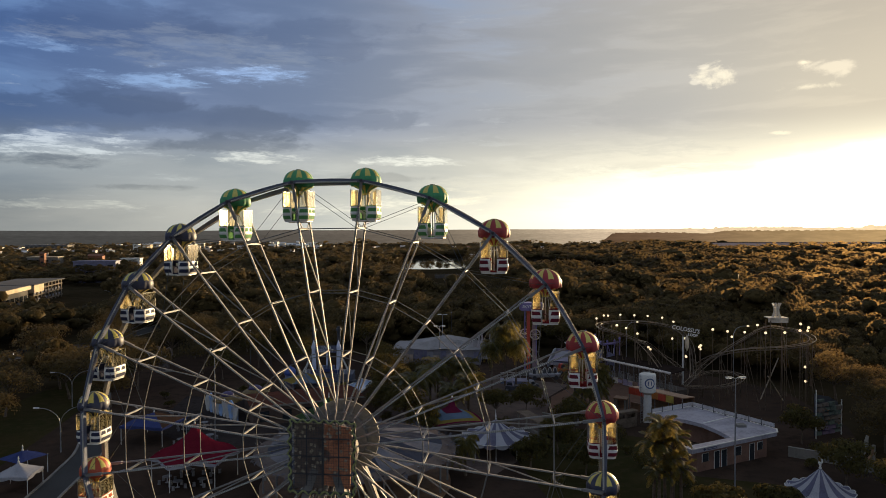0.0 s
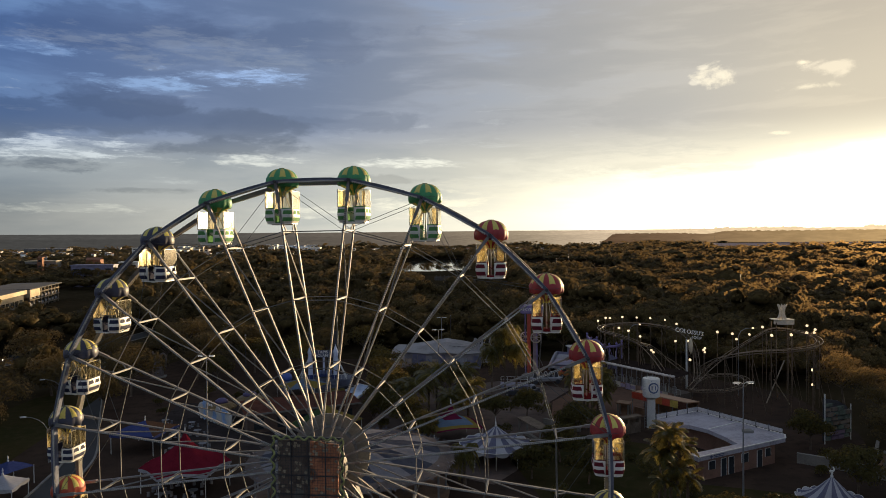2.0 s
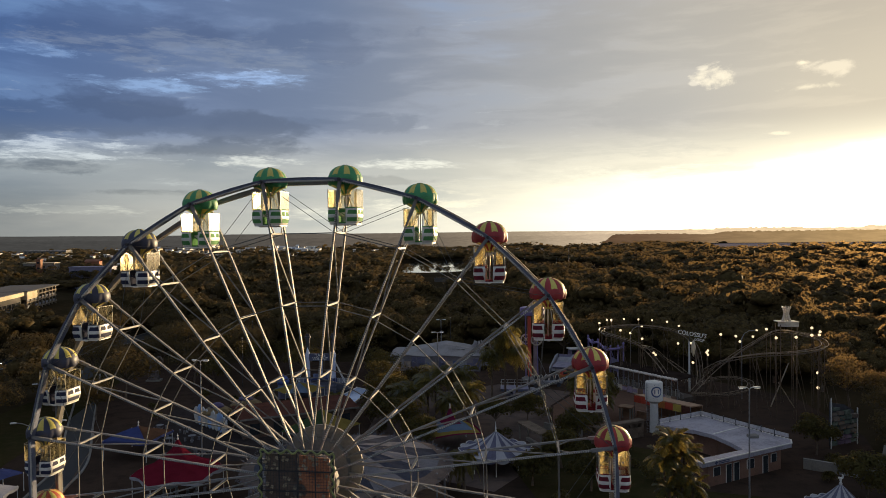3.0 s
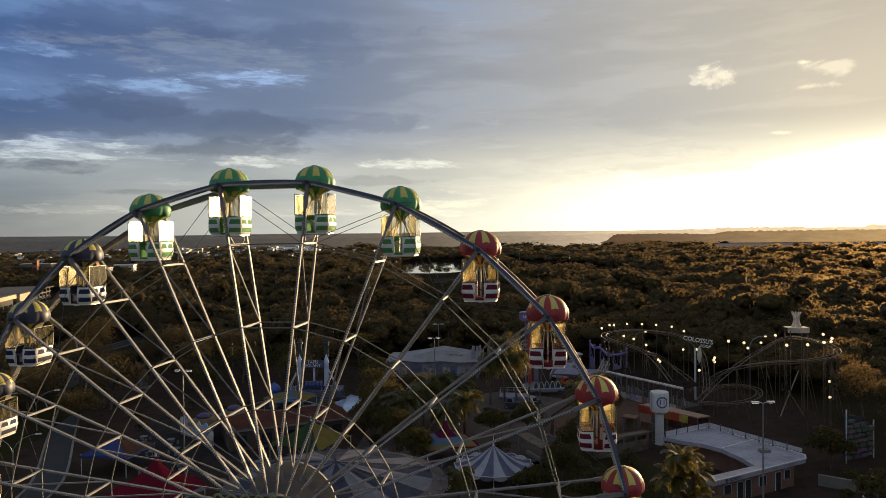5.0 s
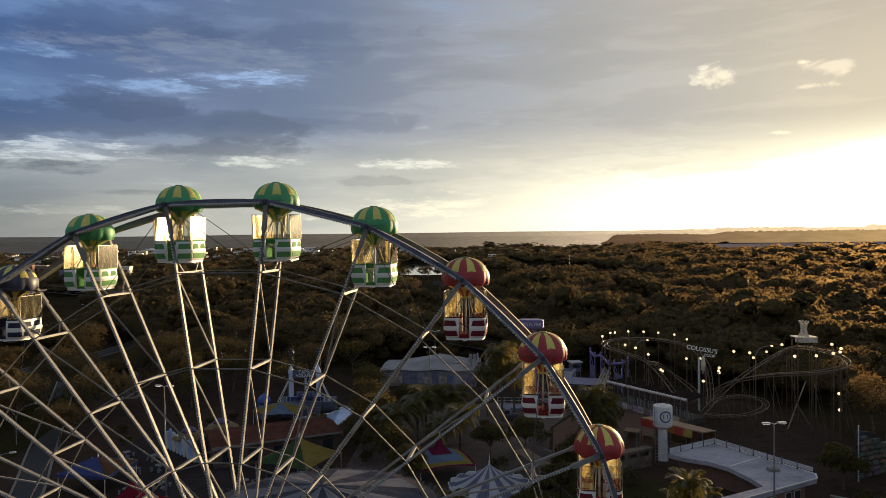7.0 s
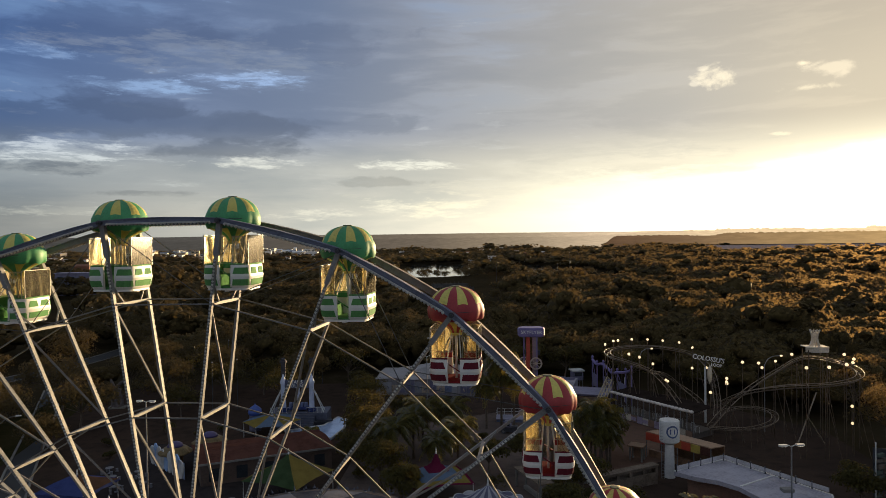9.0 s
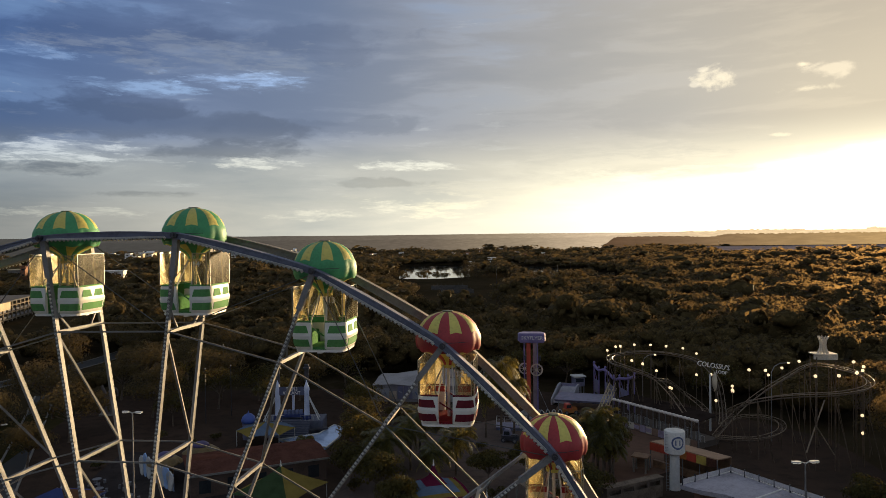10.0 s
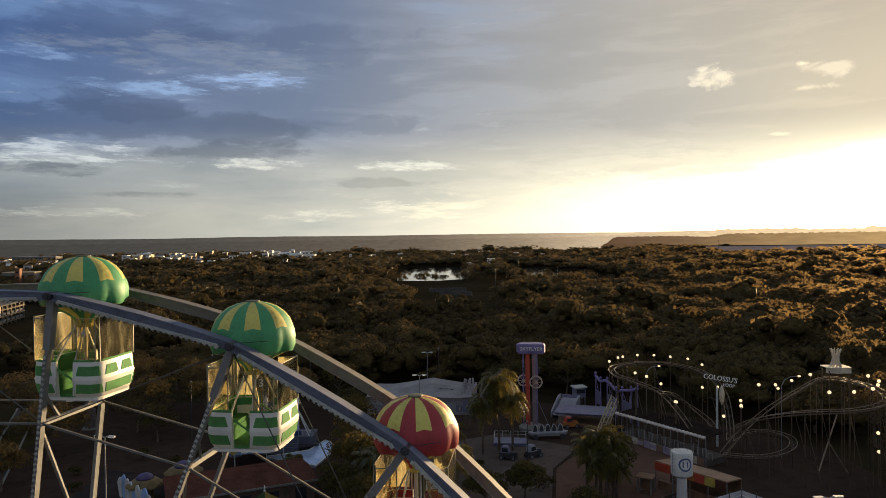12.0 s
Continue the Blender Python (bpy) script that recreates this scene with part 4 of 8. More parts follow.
def make_backdrop():
    """Far plateaus and ridges beyond the valley; haze is painted into glowing tones."""
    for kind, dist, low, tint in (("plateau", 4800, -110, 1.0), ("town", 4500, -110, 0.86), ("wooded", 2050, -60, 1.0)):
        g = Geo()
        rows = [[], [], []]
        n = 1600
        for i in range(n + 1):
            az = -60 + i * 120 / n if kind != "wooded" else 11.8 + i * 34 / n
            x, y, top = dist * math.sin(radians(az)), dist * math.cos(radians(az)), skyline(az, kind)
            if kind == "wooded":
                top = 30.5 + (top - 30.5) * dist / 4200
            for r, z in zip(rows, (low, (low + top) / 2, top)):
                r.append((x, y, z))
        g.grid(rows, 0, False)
        m = bpy.data.materials.new("distant_haze")
        m.use_nodes = True
        N = Nodes(m.node_tree)
        m.node_tree.nodes.clear()
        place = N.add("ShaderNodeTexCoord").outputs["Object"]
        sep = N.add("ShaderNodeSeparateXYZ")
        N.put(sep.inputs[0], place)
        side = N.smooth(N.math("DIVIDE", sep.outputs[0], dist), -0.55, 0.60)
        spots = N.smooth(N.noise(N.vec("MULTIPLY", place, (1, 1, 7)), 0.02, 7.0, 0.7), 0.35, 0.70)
        warm = N.ramp(side, WOODED_HAZE_TONES if kind == "wooded" else PLATEAU_HAZE_TONES)
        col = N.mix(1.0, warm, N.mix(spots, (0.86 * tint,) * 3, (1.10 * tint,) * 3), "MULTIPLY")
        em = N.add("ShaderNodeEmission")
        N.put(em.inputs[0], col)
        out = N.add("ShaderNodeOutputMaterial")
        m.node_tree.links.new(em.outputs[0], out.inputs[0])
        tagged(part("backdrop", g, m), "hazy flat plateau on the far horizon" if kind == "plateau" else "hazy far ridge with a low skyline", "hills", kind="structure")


# ---- woods ----
leaf_dark = leaf_mat("wood_leaves", (0.098, 0.069, 0.028), (0.235, 0.160, 0.062), 0.22, 0.66, 0.12, 0.0, 0.04, 0.60, 0.035)
# core leaves: the crown's inner shade is put into this darker tone
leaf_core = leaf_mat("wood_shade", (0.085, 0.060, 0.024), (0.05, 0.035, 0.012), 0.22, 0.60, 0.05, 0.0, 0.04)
leaf_near = leaf_mat("park_leaves", (0.060, 0.055, 0.020), (0.22, 0.155, 0.045), 0.40, 0.0, 0.26, 0.0, 0.09, 0.55, 0.07)
leaf_palm = leaf_mat("palm_leaves", (0.075, 0.074, 0.026), (0.34, 0.262, 0.068), 0.40, 0.0, 0.38, 0.0, 0.08, 0.55, 0.11)


def crown_cards(rng, lobes, count, size, loose=0.7):
    """Leaf clumps as small bent quads on the skin and inside of several lobes: n by 4 by 3."""
    L = np.array(lobes, float)
    w = (L[:, 3] ** 2)
    which = rng.choice(len(L), count, p=w / w.sum())
    d = rng.normal(size=(count, 3))
    d /= np.linalg.norm(d, axis=1, keepdims=True)
    d[:, 2] = np.where(d[:, 2] < -0.35, -d[:, 2], d[:, 2])
    r = L[which, 3] * rng.uniform(0.72, 1.12, count)
    c = L[which, :3] + d * np.stack([r, r, r * 0.78], 1)
    t1 = np.cross(d, rng.normal(size=(count, 3)))
    t1 /= np.linalg.norm(t1, axis=1, keepdims=True)
    t2 = np.cross(d, t1)
    tilt = rng.uniform(-loose, loose, (count, 1))
    t2 = t2 * np.cos(tilt) + d * np.sin(tilt)
    s = size * rng.uniform(0.6, 1.4, (count, 1))
    q = np.stack([c - t1 * s, c - t2 * s * 0.7, c + t1 * s, c + t2 * s * 0.7], 1)
    return q


def blob(rng, c, r, n=9, k=5, squash=0.8):
    """A lumpy closed form: vertices and quads."""
    V = []
    ph = rng.uniform(0, 6.28, 3)
    for i in range(k + 1):
        el = -math.pi / 2 + math.pi * i / k
        for j in range(n):
            a = 2 * math.pi * j / n
            q = r * (1 + 0.16 * math.sin(3 * a + ph[0] + 2 * el) + 0.12 * math.sin(5 * a + ph[1]) * math.cos(el) + rng.uniform(-0.10, 0.10))
            ce = max(0.04, math.cos(el))
            V.append((c[0] + q * ce * math.cos(a), c[1] + q * ce * math.sin(a), c[2] + q * squash * math.sin(el)))
    F = [(i * n + j, i * n + (j + 1) % n, (i + 1) * n + (j + 1) % n, (i + 1) * n + j) for i in range(k) for j in range(n)]
    return np.array(V), np.array(F)


def wood_prototype(rng, cards, size, core_n):
    """One woodland tree, about 1 unit tall and wide: shade-coloured cores and a domed skin of leaf cards."""
    lobes = [(0, 0, 0.56, 0.34)]
    for i in range(rng.integers(9, 14)):
        a, q = i * 2.4 + rng.uniform(-0.4, 0.4), 0.36 * math.sqrt(rng.uniform(0.05, 1.0))
        lobes.append((q * math.cos(a), q * math.sin(a), 0.46 + 0.36 * math.sqrt(max(0.0, 1 - (q / 0.40) ** 2)) + rng.uniform(-0.08, 0.06), rng.uniform(0.10, 0.19)))
    Q = crown_cards(rng, lobes, cards, size, 0.65)
    V, F, M = [], [], []
    off = 0
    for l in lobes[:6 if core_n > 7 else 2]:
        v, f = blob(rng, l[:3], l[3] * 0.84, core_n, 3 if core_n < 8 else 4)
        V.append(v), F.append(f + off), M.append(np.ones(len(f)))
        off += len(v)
    V.append(Q.reshape(-1, 3)), F.append(np.arange(cards * 4).reshape(-1, 4) + off), M.append(np.zeros(cards))
    return np.concatenate(V), np.concatenate(F), np.concatenate(M)


def inside(px, py, poly):
    """Which of the points lie in the polygon."""
    r = np.zeros(len(px), bool)
    for (x0, y0), (x1, y1) in zip(poly, poly[1:] + poly[:1]):
        hit = ((y0 > py) != (y1 > py)) & (px < (x1 - x0) * (py - y0) / ((y1 - y0) + 1e-12) + x0)
        r ^= hit
    return r


PARK = [(-75, 40), (-74, 120), (-70, 158), (-62, 190), (-30, 176), (-12, 178), (12, 176), (30, 172), (46, 160), (60, 142), (66, 125), (64, 104), (56, 84), (48, 66), (44, 40)]
CLEARINGS = [PARK, [(-40, 430), (-14, 400), (-13, 280), (26, 275), (36, 388), (52, 520), (42, 560), (34, 720), (40, 800), (-40, 790), (-44, 560)], [(56, 455), (128, 440), (132, 600), (100, 740), (60, 740)],
             [(-200, 220), (-120, 205), (-112, 230), (-140, 350), (-165, 380), (-235, 400)], [(-110, 60), (-75, 60), (-75, 190), (-95, 230), (-110, 200)], [(395, 1010), (590, 900), (1010, 1600), (560, 1640)], [(420, 1660), (1010, 1600), (1700, 1500), (2300, 2600), (620, 2600)]]


def scatter(rng, d0, d1, gap, half=34.5, jitter=0.45):
    """Points on a loose grid within the wedge ahead."""
    xs = np.arange(-d1 * math.sin(radians(half)), d1 * math.sin(radians(half)), gap)
    ys = np.arange(d0 * math.cos(radians(half)), d1, gap)
    X, Y = (a.ravel() for a in np.meshgrid(xs, ys))
    X, Y = X + rng.uniform(-jitter, jitter, len(X)) * gap, Y + rng.uniform(-jitter, jitter, len(X)) * gap
    d, az = np.hypot(X, Y), np.degrees(np.arctan2(X, Y))
    ok = (d >= d0) & (d < d1) & (abs(az) < half)
    for c in CLEARINGS:
        ok &= ~inside(X, Y, c)
    return X[ok], Y[ok]


def make_wood(name, seed, d0, d1, gap, cards, size, core_n, tall, wide, label, keep=1.0):
    rng = np.random.default_rng(seed)
    protos = [wood_prototype(rng, cards, size, core_n) for _ in range(7)]
    X, Y = scatter(rng, d0, d1, gap)
    if keep < 1:
        k = rng.random(len(X)) < keep
        X, Y = X[k], Y[k]
    Z = land_height(X, Y)
    V, F, M, off = [], [], [], 0
    pick, turn = rng.integers(0, 7, len(X)), rng.uniform(0, 6.28, len(X))
    grow = np.exp(rng.normal(0, 0.24, len(X)))
    swell = 1 + 0.30 * np.sin(X / 23.0 + 2 * np.sin(Y / 37.0)) * np.sin(Y / 29.0 + X / 61.0)
    grow = grow * swell
    hs, ws = rng.uniform(*tall, len(X)) * grow, rng.uniform(*wide, len(X)) * grow
    for x, y, z, p, a, h, w in zip(X, Y, Z, pick, turn, hs, ws):
        v, f, m = protos[p]
        ca, sa = math.cos(a), math.sin(a)
        V.append(np.stack([x + w * (ca * v[:, 0] - sa * v[:, 1]), y + w * (sa * v[:, 0] + ca * v[:, 1]), z - 0.1 * h + h * v[:, 2]], 1))
        F.append(f + off), M.append(m)
        off += len(v)
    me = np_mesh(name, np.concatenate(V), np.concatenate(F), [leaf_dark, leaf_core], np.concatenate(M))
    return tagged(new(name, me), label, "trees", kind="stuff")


def make_tree(name, x, y, height, radius, seed, label, cards=900, size=0.24, leaves=None, clear=0.3, group="park trees"):
    """A park tree: tapered trunk, limbs that fork, and a crown of leaf clumps with gaps."""
    rng = np.random.default_rng(seed)
    t = thing(name, pose(x, y, 0), label, "tree", group)
    g = Geo()
    lean = rng.uniform(-0.05, 0.05, 2) * height
    fork = height * clear
    g.pipe([(0, 0, -0.1), (lean[0] * 0.4, lean[1] * 0.4, fork * 0.5), (lean[0], lean[1], fork), (lean[0] * 1.3, lean[1] * 1.3, height * 0.7)], height * 0.024 + 0.05, 0, 8, height * 0.008)
    lobes = [(lean[0], lean[1], height * 0.76, radius * 0.52)]
    for i in range(13):
        a = i * 2.4 + rng.uniform(-0.4, 0.4)
        q = radius * rng.uniform(0.35, 0.72)
        z = height * rng.uniform(clear + 0.16, 0.86)
        e = (lean[0] + q * math.cos(a), lean[1] + q * math.sin(a), z)
        s = (lean[0], lean[1], fork + (z - fork) * 0.25)
        g.pipe([s, ((s[0] + e[0]) / 2, (s[1] + e[1]) / 2, (s[2] + e[2]) / 2 + 0.3), e], height * 0.009 + 0.02, 0, 6, 0.02)
        lobes.append((*e, radius * rng.uniform(0.28, 0.46)))
    part("trunk", g, bark, t, soft=60)
    Q = crown_cards(rng, lobes, cards, size)
    V, F = Q.reshape(-1, 3), np.arange(cards * 4).reshape(-1, 4)
    ob = new("crown", np_mesh("crown", V, F, [leaves or leaf_near]))
    ob.parent = t
    return t


def make_palm(name, x, y, height, spread, seed, label, fronds=18, droop=1.0):
    """A palm: ringed trunk and arching fronds whose leaflets hang from both sides of the rib."""
    rng = np.random.default_rng(seed)
    t = thing(name, pose(x, y, 0), label, "palm", "park palms")
    g = Geo()
    bend = rng.uniform(-0.3, 0.3, 2)
    top = height - spread * 0.34
    n = 9
    stem = [(bend[0] * (k / n) ** 2, bend[1] * (k / n) ** 2, -0.1 + (top + 0.1) * k / n) for k in range(n + 1)]
    g.pipe(stem, 0.20, 0, 8, 0.13)
    for k in range(1, n):
        g.lathe([(0.19 - 0.05 * k / n, -0.05), (0.235 - 0.06 * k / n, 0.0), (0.19 - 0.05 * k / n, 0.05)], stem[k], 8)
    part("trunk", g, bark, t, soft=60)
    fronds = int(fronds * 1.3)
    for i in range(fronds):
        a = i * 2.4 + rng.uniform(-0.25, 0.25)
        age = (i + 0.5) / fronds
        rise = 1.25 - 1.35 * age + rng.uniform(-0.12, 0.12)
        long_ = spread * rng.uniform(0.85, 1.1) * (0.8 + 0.2 * math.sin(math.pi * age))
        g, mid, n = Geo(), [], 10
        for k in range(n + 1):
            s = k / n
            q = long_ * s * (1 - (0.16 + 0.16 * droop) * s)
            z = top + long_ * (rise * s - (0.55 + 0.62 * droop) * s * s)
            mid.append(Vector((bend[0] + q * math.cos(a), bend[1] + q * math.sin(a), z)))
        side = Vector((-math.sin(a), math.cos(a), 0))
        for k in range(n):
            p, q = mid[k], mid[k + 1]
            d = (q - p).normalized()
            for e in (0.0, 0.25, 0.5, 0.75):
                o = p.lerp(q, e)
                w = spread * 0.23 * math.sin(math.pi * (0.14 + 0.82 * (k + e) / n)) * rng.uniform(0.75, 1.15) + 0.05
                for s in (-1, 1):
                    hang = w * (0.10 + 0.70 * droop) * rng.uniform(0.4, 1.25)
                    tip = o + side * s * w * rng.uniform(0.7, 1.0) + d * w * 0.55 - Vector((0, 0, hang))
                    bend_ = o.lerp(tip, 0.5) + Vector((0, 0, hang * 0.22))
                    g.poly([o - d * 0.06, bend_, o + d * 0.09]), g.poly([bend_ - d * 0.07, tip, bend_ + d * 0.08])
        g.pipe(mid[::2], 0.035, 0, 4, 0.01)
        part("frond", g, leaf_palm, t)
    return t


make_ground()
make_backdrop()
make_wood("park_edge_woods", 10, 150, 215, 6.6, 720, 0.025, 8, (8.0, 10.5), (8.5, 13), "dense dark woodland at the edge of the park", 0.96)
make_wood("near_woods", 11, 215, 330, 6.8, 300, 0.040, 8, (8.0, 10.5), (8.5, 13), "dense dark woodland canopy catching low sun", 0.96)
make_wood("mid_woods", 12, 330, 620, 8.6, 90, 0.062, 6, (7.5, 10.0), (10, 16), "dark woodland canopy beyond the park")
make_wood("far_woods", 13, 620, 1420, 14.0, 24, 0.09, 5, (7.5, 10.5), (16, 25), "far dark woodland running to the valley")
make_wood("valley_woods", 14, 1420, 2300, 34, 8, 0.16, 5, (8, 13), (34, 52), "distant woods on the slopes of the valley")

# ---- park ground, roads, water ----
pave = ground_mat("park_paving", (0.052, 0.036, 0.028), (0.068, 0.045, 0.034), (0.036, 0.027, 0.022), (0.05, 0.5, 6.0), 0.85)
lawn = ground_mat("lawn_grass", (0.036, 0.034, 0.014), (0.050, 0.041, 0.018), (0.062, 0.045, 0.024), (0.08, 0.7, 9.0))
field_soil = ground_mat("playing_field_earth", (0.12, 0.095, 0.065), (0.14, 0.11, 0.075), (0.09, 0.075, 0.05), (0.03, 0.3, 3.0))
pale_field = ground_mat("pale_airfield", (0.30, 0.25, 0.25), (0.36, 0.29, 0.29), (0.24, 0.20, 0.20), (0.01, 0.06, 0.5), 1.0)
water = mat("still_water", (0.02, 0.03, 0.035), 0.06, 0.0, 0.2, 0.02, 0.4, 0.0)
# pool water: the sky's reflection is put into this pale blue
pool_blue = mat("pool_sky_reflection", (0.36, 0.48, 0.70), 0.15, 0.0, 0.2, 0.3, 3.0, coat=0.6)
sheet("pavement", [(-70, 45), (-69, 120), (-62, 168), (-30, 168), (12, 168), (30, 160), (46, 154), (62, 128), (60, 104), (52, 84), (44, 62), (40, 30), (-60, 30)], 0.012, pave, "reddish-brown park paving and packed earth", "pavement")
sheet("lawn", [(-74, 46), (-52, 60), (-58, 104), (-66, 150), (-74, 168)], 0.03, lawn, "dark mown lawn beside the park road", "lawn")
sheet("lawn", [(14, 60), (30, 62), (40, 80), (28.5, 84), (31, 97.5), (20, 104), (8, 98)], 0.03, lawn, "dark lawn around the first aid building", "lawn")
# paving lighter than the pavement around, with haze brightness put into its colour
sheet("plaza", [(-12, 96), (6, 84), (16.5, 100), (16.5, 112), (18.5, 124), (24, 134), (12, 142), (-10, 130)], 0.03, ground_mat("grey_brown_paving_hazed", (0.13, 0.098, 0.085), (0.155, 0.115, 0.098), (0.09, 0.072, 0.064), (0.07, 0.6, 6.0), 0.9), "grey-brown paving under the middle palms", "pavement")
# reddish paving, its tone raised to carry the warm haze over it
plaza = ground_mat("plaza_red_paving_hazed", (0.155, 0.092, 0.066), (0.19, 0.11, 0.078), (0.115, 0.074, 0.056), (0.06, 0.6, 5.0), 0.9)
sheet("plaza", [(17, 112), (26, 107), (31, 113), (42.5, 120), (31.5, 137.5), (25, 134), (19, 124)], 0.034, plaza, "reddish-brown paved plaza beside the ride station", "pavement")
sheet("plaza", [(-44, 104), (-34, 96), (-16, 96), (-13, 104), (-30, 122), (-46, 126)], 0.034, ground_mat("worn_concrete_yard", (0.040, 0.033, 0.032), (0.052, 0.042, 0.040), (0.028, 0.024, 0.023), (0.1, 0.8, 6.0), 0.9), "worn concrete yard between the tents and the hall", "pavement")
sheet("field", [(-10, 372), (22, 366), (27, 470), (-11, 478)], 0.05, field_soil, "bare brown playing field in the woods", "field")
sheet("lake", [(-31, 546), (-12, 541), (6, 544), (19, 541), (24, 580), (26, 640), (28, 755), (-4, 762), (-34, 754), (-36, 610)], 0.5, water, "still lake mirroring the bright sky", "water")
sheet("lake", [(84, 546), (108, 550), (122, 585), (114, 650), (92, 735), (66, 730), (70, 620)], 0.5, water, "narrow still lake between the trees", "water")
sheet("airfield", [(430, 1095), (608, 985), (970, 1566), (560, 1580)], 2.2, pale_field, "pale flat open field before the far ridge", "field")
make_road("road", [(-42.5, 66), (-44.8, 80), (-45.9, 86.5), (-48.2, 96), (-56, 113), (-66, 135), (-80, 165)], 3.6)
make_road("road", [(-110, 150), (-92, 190), (-90, 240), (-112, 300)], 6.0)


# ---- tents and canopies ----
def make_tent(name, x, y, eave, apex, radius, corners, colours, label, yaw=0.0, valance=None, sag=0.55, group="", poles=True, steps=9, bands=None):
    """A peaked cloth roof: sagging gores between corner poles, with a hanging valance."""
    t = thing(name, pose(x, y, 0, 0, 0, yaw), label, "tent", group)
    per = 4
    n = corners * per
    rings = []
    for i in range(steps + 1):
        s = i / steps
        q = 0.02 + 0.98 * s
        z = apex - (apex - eave) * (s ** sag)
        row = []
        for j in range(n):
            a = 2 * math.pi * j / n
            e = (j % per) / per
            flat_ = math.cos(math.pi / corners) / math.cos(math.pi * (2 * e - 1) / corners) if corners < 12 else 1
            dip = -0.05 * radius * math.sin(math.pi * e) * s * (1 - s)
            lift = 0.10 * (apex - eave) * (math.sin(math.pi * e)) * s * s if corners < 12 else 0
            k = radius * q * flat_
            row.append((k * math.cos(a), k * math.sin(a), z + dip + lift))
        rings.append(row)
    if bands:
        pick = lambda i, j: bands[min(len(bands) - 1, int(i / steps * len(bands)))]
    else:
        pick = lambda i, j: (j // (per if corners < 12 else 4)) % len(colours)
    g = Geo()
    g.grid(rings, pick)
    part("canopy", g, colours, t, soft=60)
    if valance:
        g = Geo()
        low = []
        for j, p in enumerate(rings[-1]):
            d = 0.28 + 0.16 * abs(math.sin(math.pi * j / 2))
            low.append((p[0] * 1.002, p[1] * 1.002, p[2] - d))
        g.grid([[(p[0] * 1.002, p[1] * 1.002, p[2]) for p in rings[-1]], low])
        part("valance", g, valance, t)
    if poles:
        for c in range(corners if corners < 12 else 8):
            a = 2 * math.pi * c / (corners if corners < 12 else 8)
            g = Geo().pipe([(radius * 0.95 * math.cos(a), radius * 0.95 * math.sin(a), 0), (radius * 0.95 * math.cos(a), radius * 0.95 * math.sin(a), eave + 0.1)], 0.05, 0, 6)
            part("pole", g, white_paint, t)
    g = Geo().lathe([(0.10, apex - 0.05), (0.12, apex + 0.12), (0.05, apex + 0.25), (0.09, apex + 0.42), (0.02, apex + 0.7)], n=10)
    part("finial", g, white_paint, t)
    return t


cloth_red = mat("tent_red", (0.135, 0.013, 0.024), 0.6, 0, 0.15, 0.6, 6, spec=0.0)
cloth_white = mat("tent_white", (0.33, 0.33, 0.36), 0.6, 0, 0.12, 0.6, 6, spec=0.0)
cloth_blue = mat("tent_blue", (0.045, 0.06, 0.16), 0.6, 0, 0.15, 0.6, 6, spec=0.0)
cloth_slate = mat("tent_slate_blue", (0.16, 0.19, 0.30), 0.6, 0, 0.15, 0.6, 6, spec=0.0)
cloth_yellow = mat("tent_yellow", (0.19, 0.14, 0.04), 0.6, 0, 0.15, 0.6, 6, spec=0.0)
cloth_green = mat("tent_green", (0.04, 0.065, 0.03), 0.6, 0, 0.15, 0.6, 6, spec=0.0)
cloth_sky = mat("tent_sky_blue", (0.10, 0.14, 0.20), 0.6, 0, 0.15, 0.6, 6, spec=0.0)
make_tent("red_tent", -29.6, 83.4, 2.9, 6.6, 5.1, 6, [cloth_red], "red peaked party tent with a white scalloped valance", 15, cloth_white, 0.62)


tent_stripe = mat("tent_stripe_slate", (0.115, 0.115, 0.165), 0.7, 0, 0.2, 0.6, 6, spec=0.0)


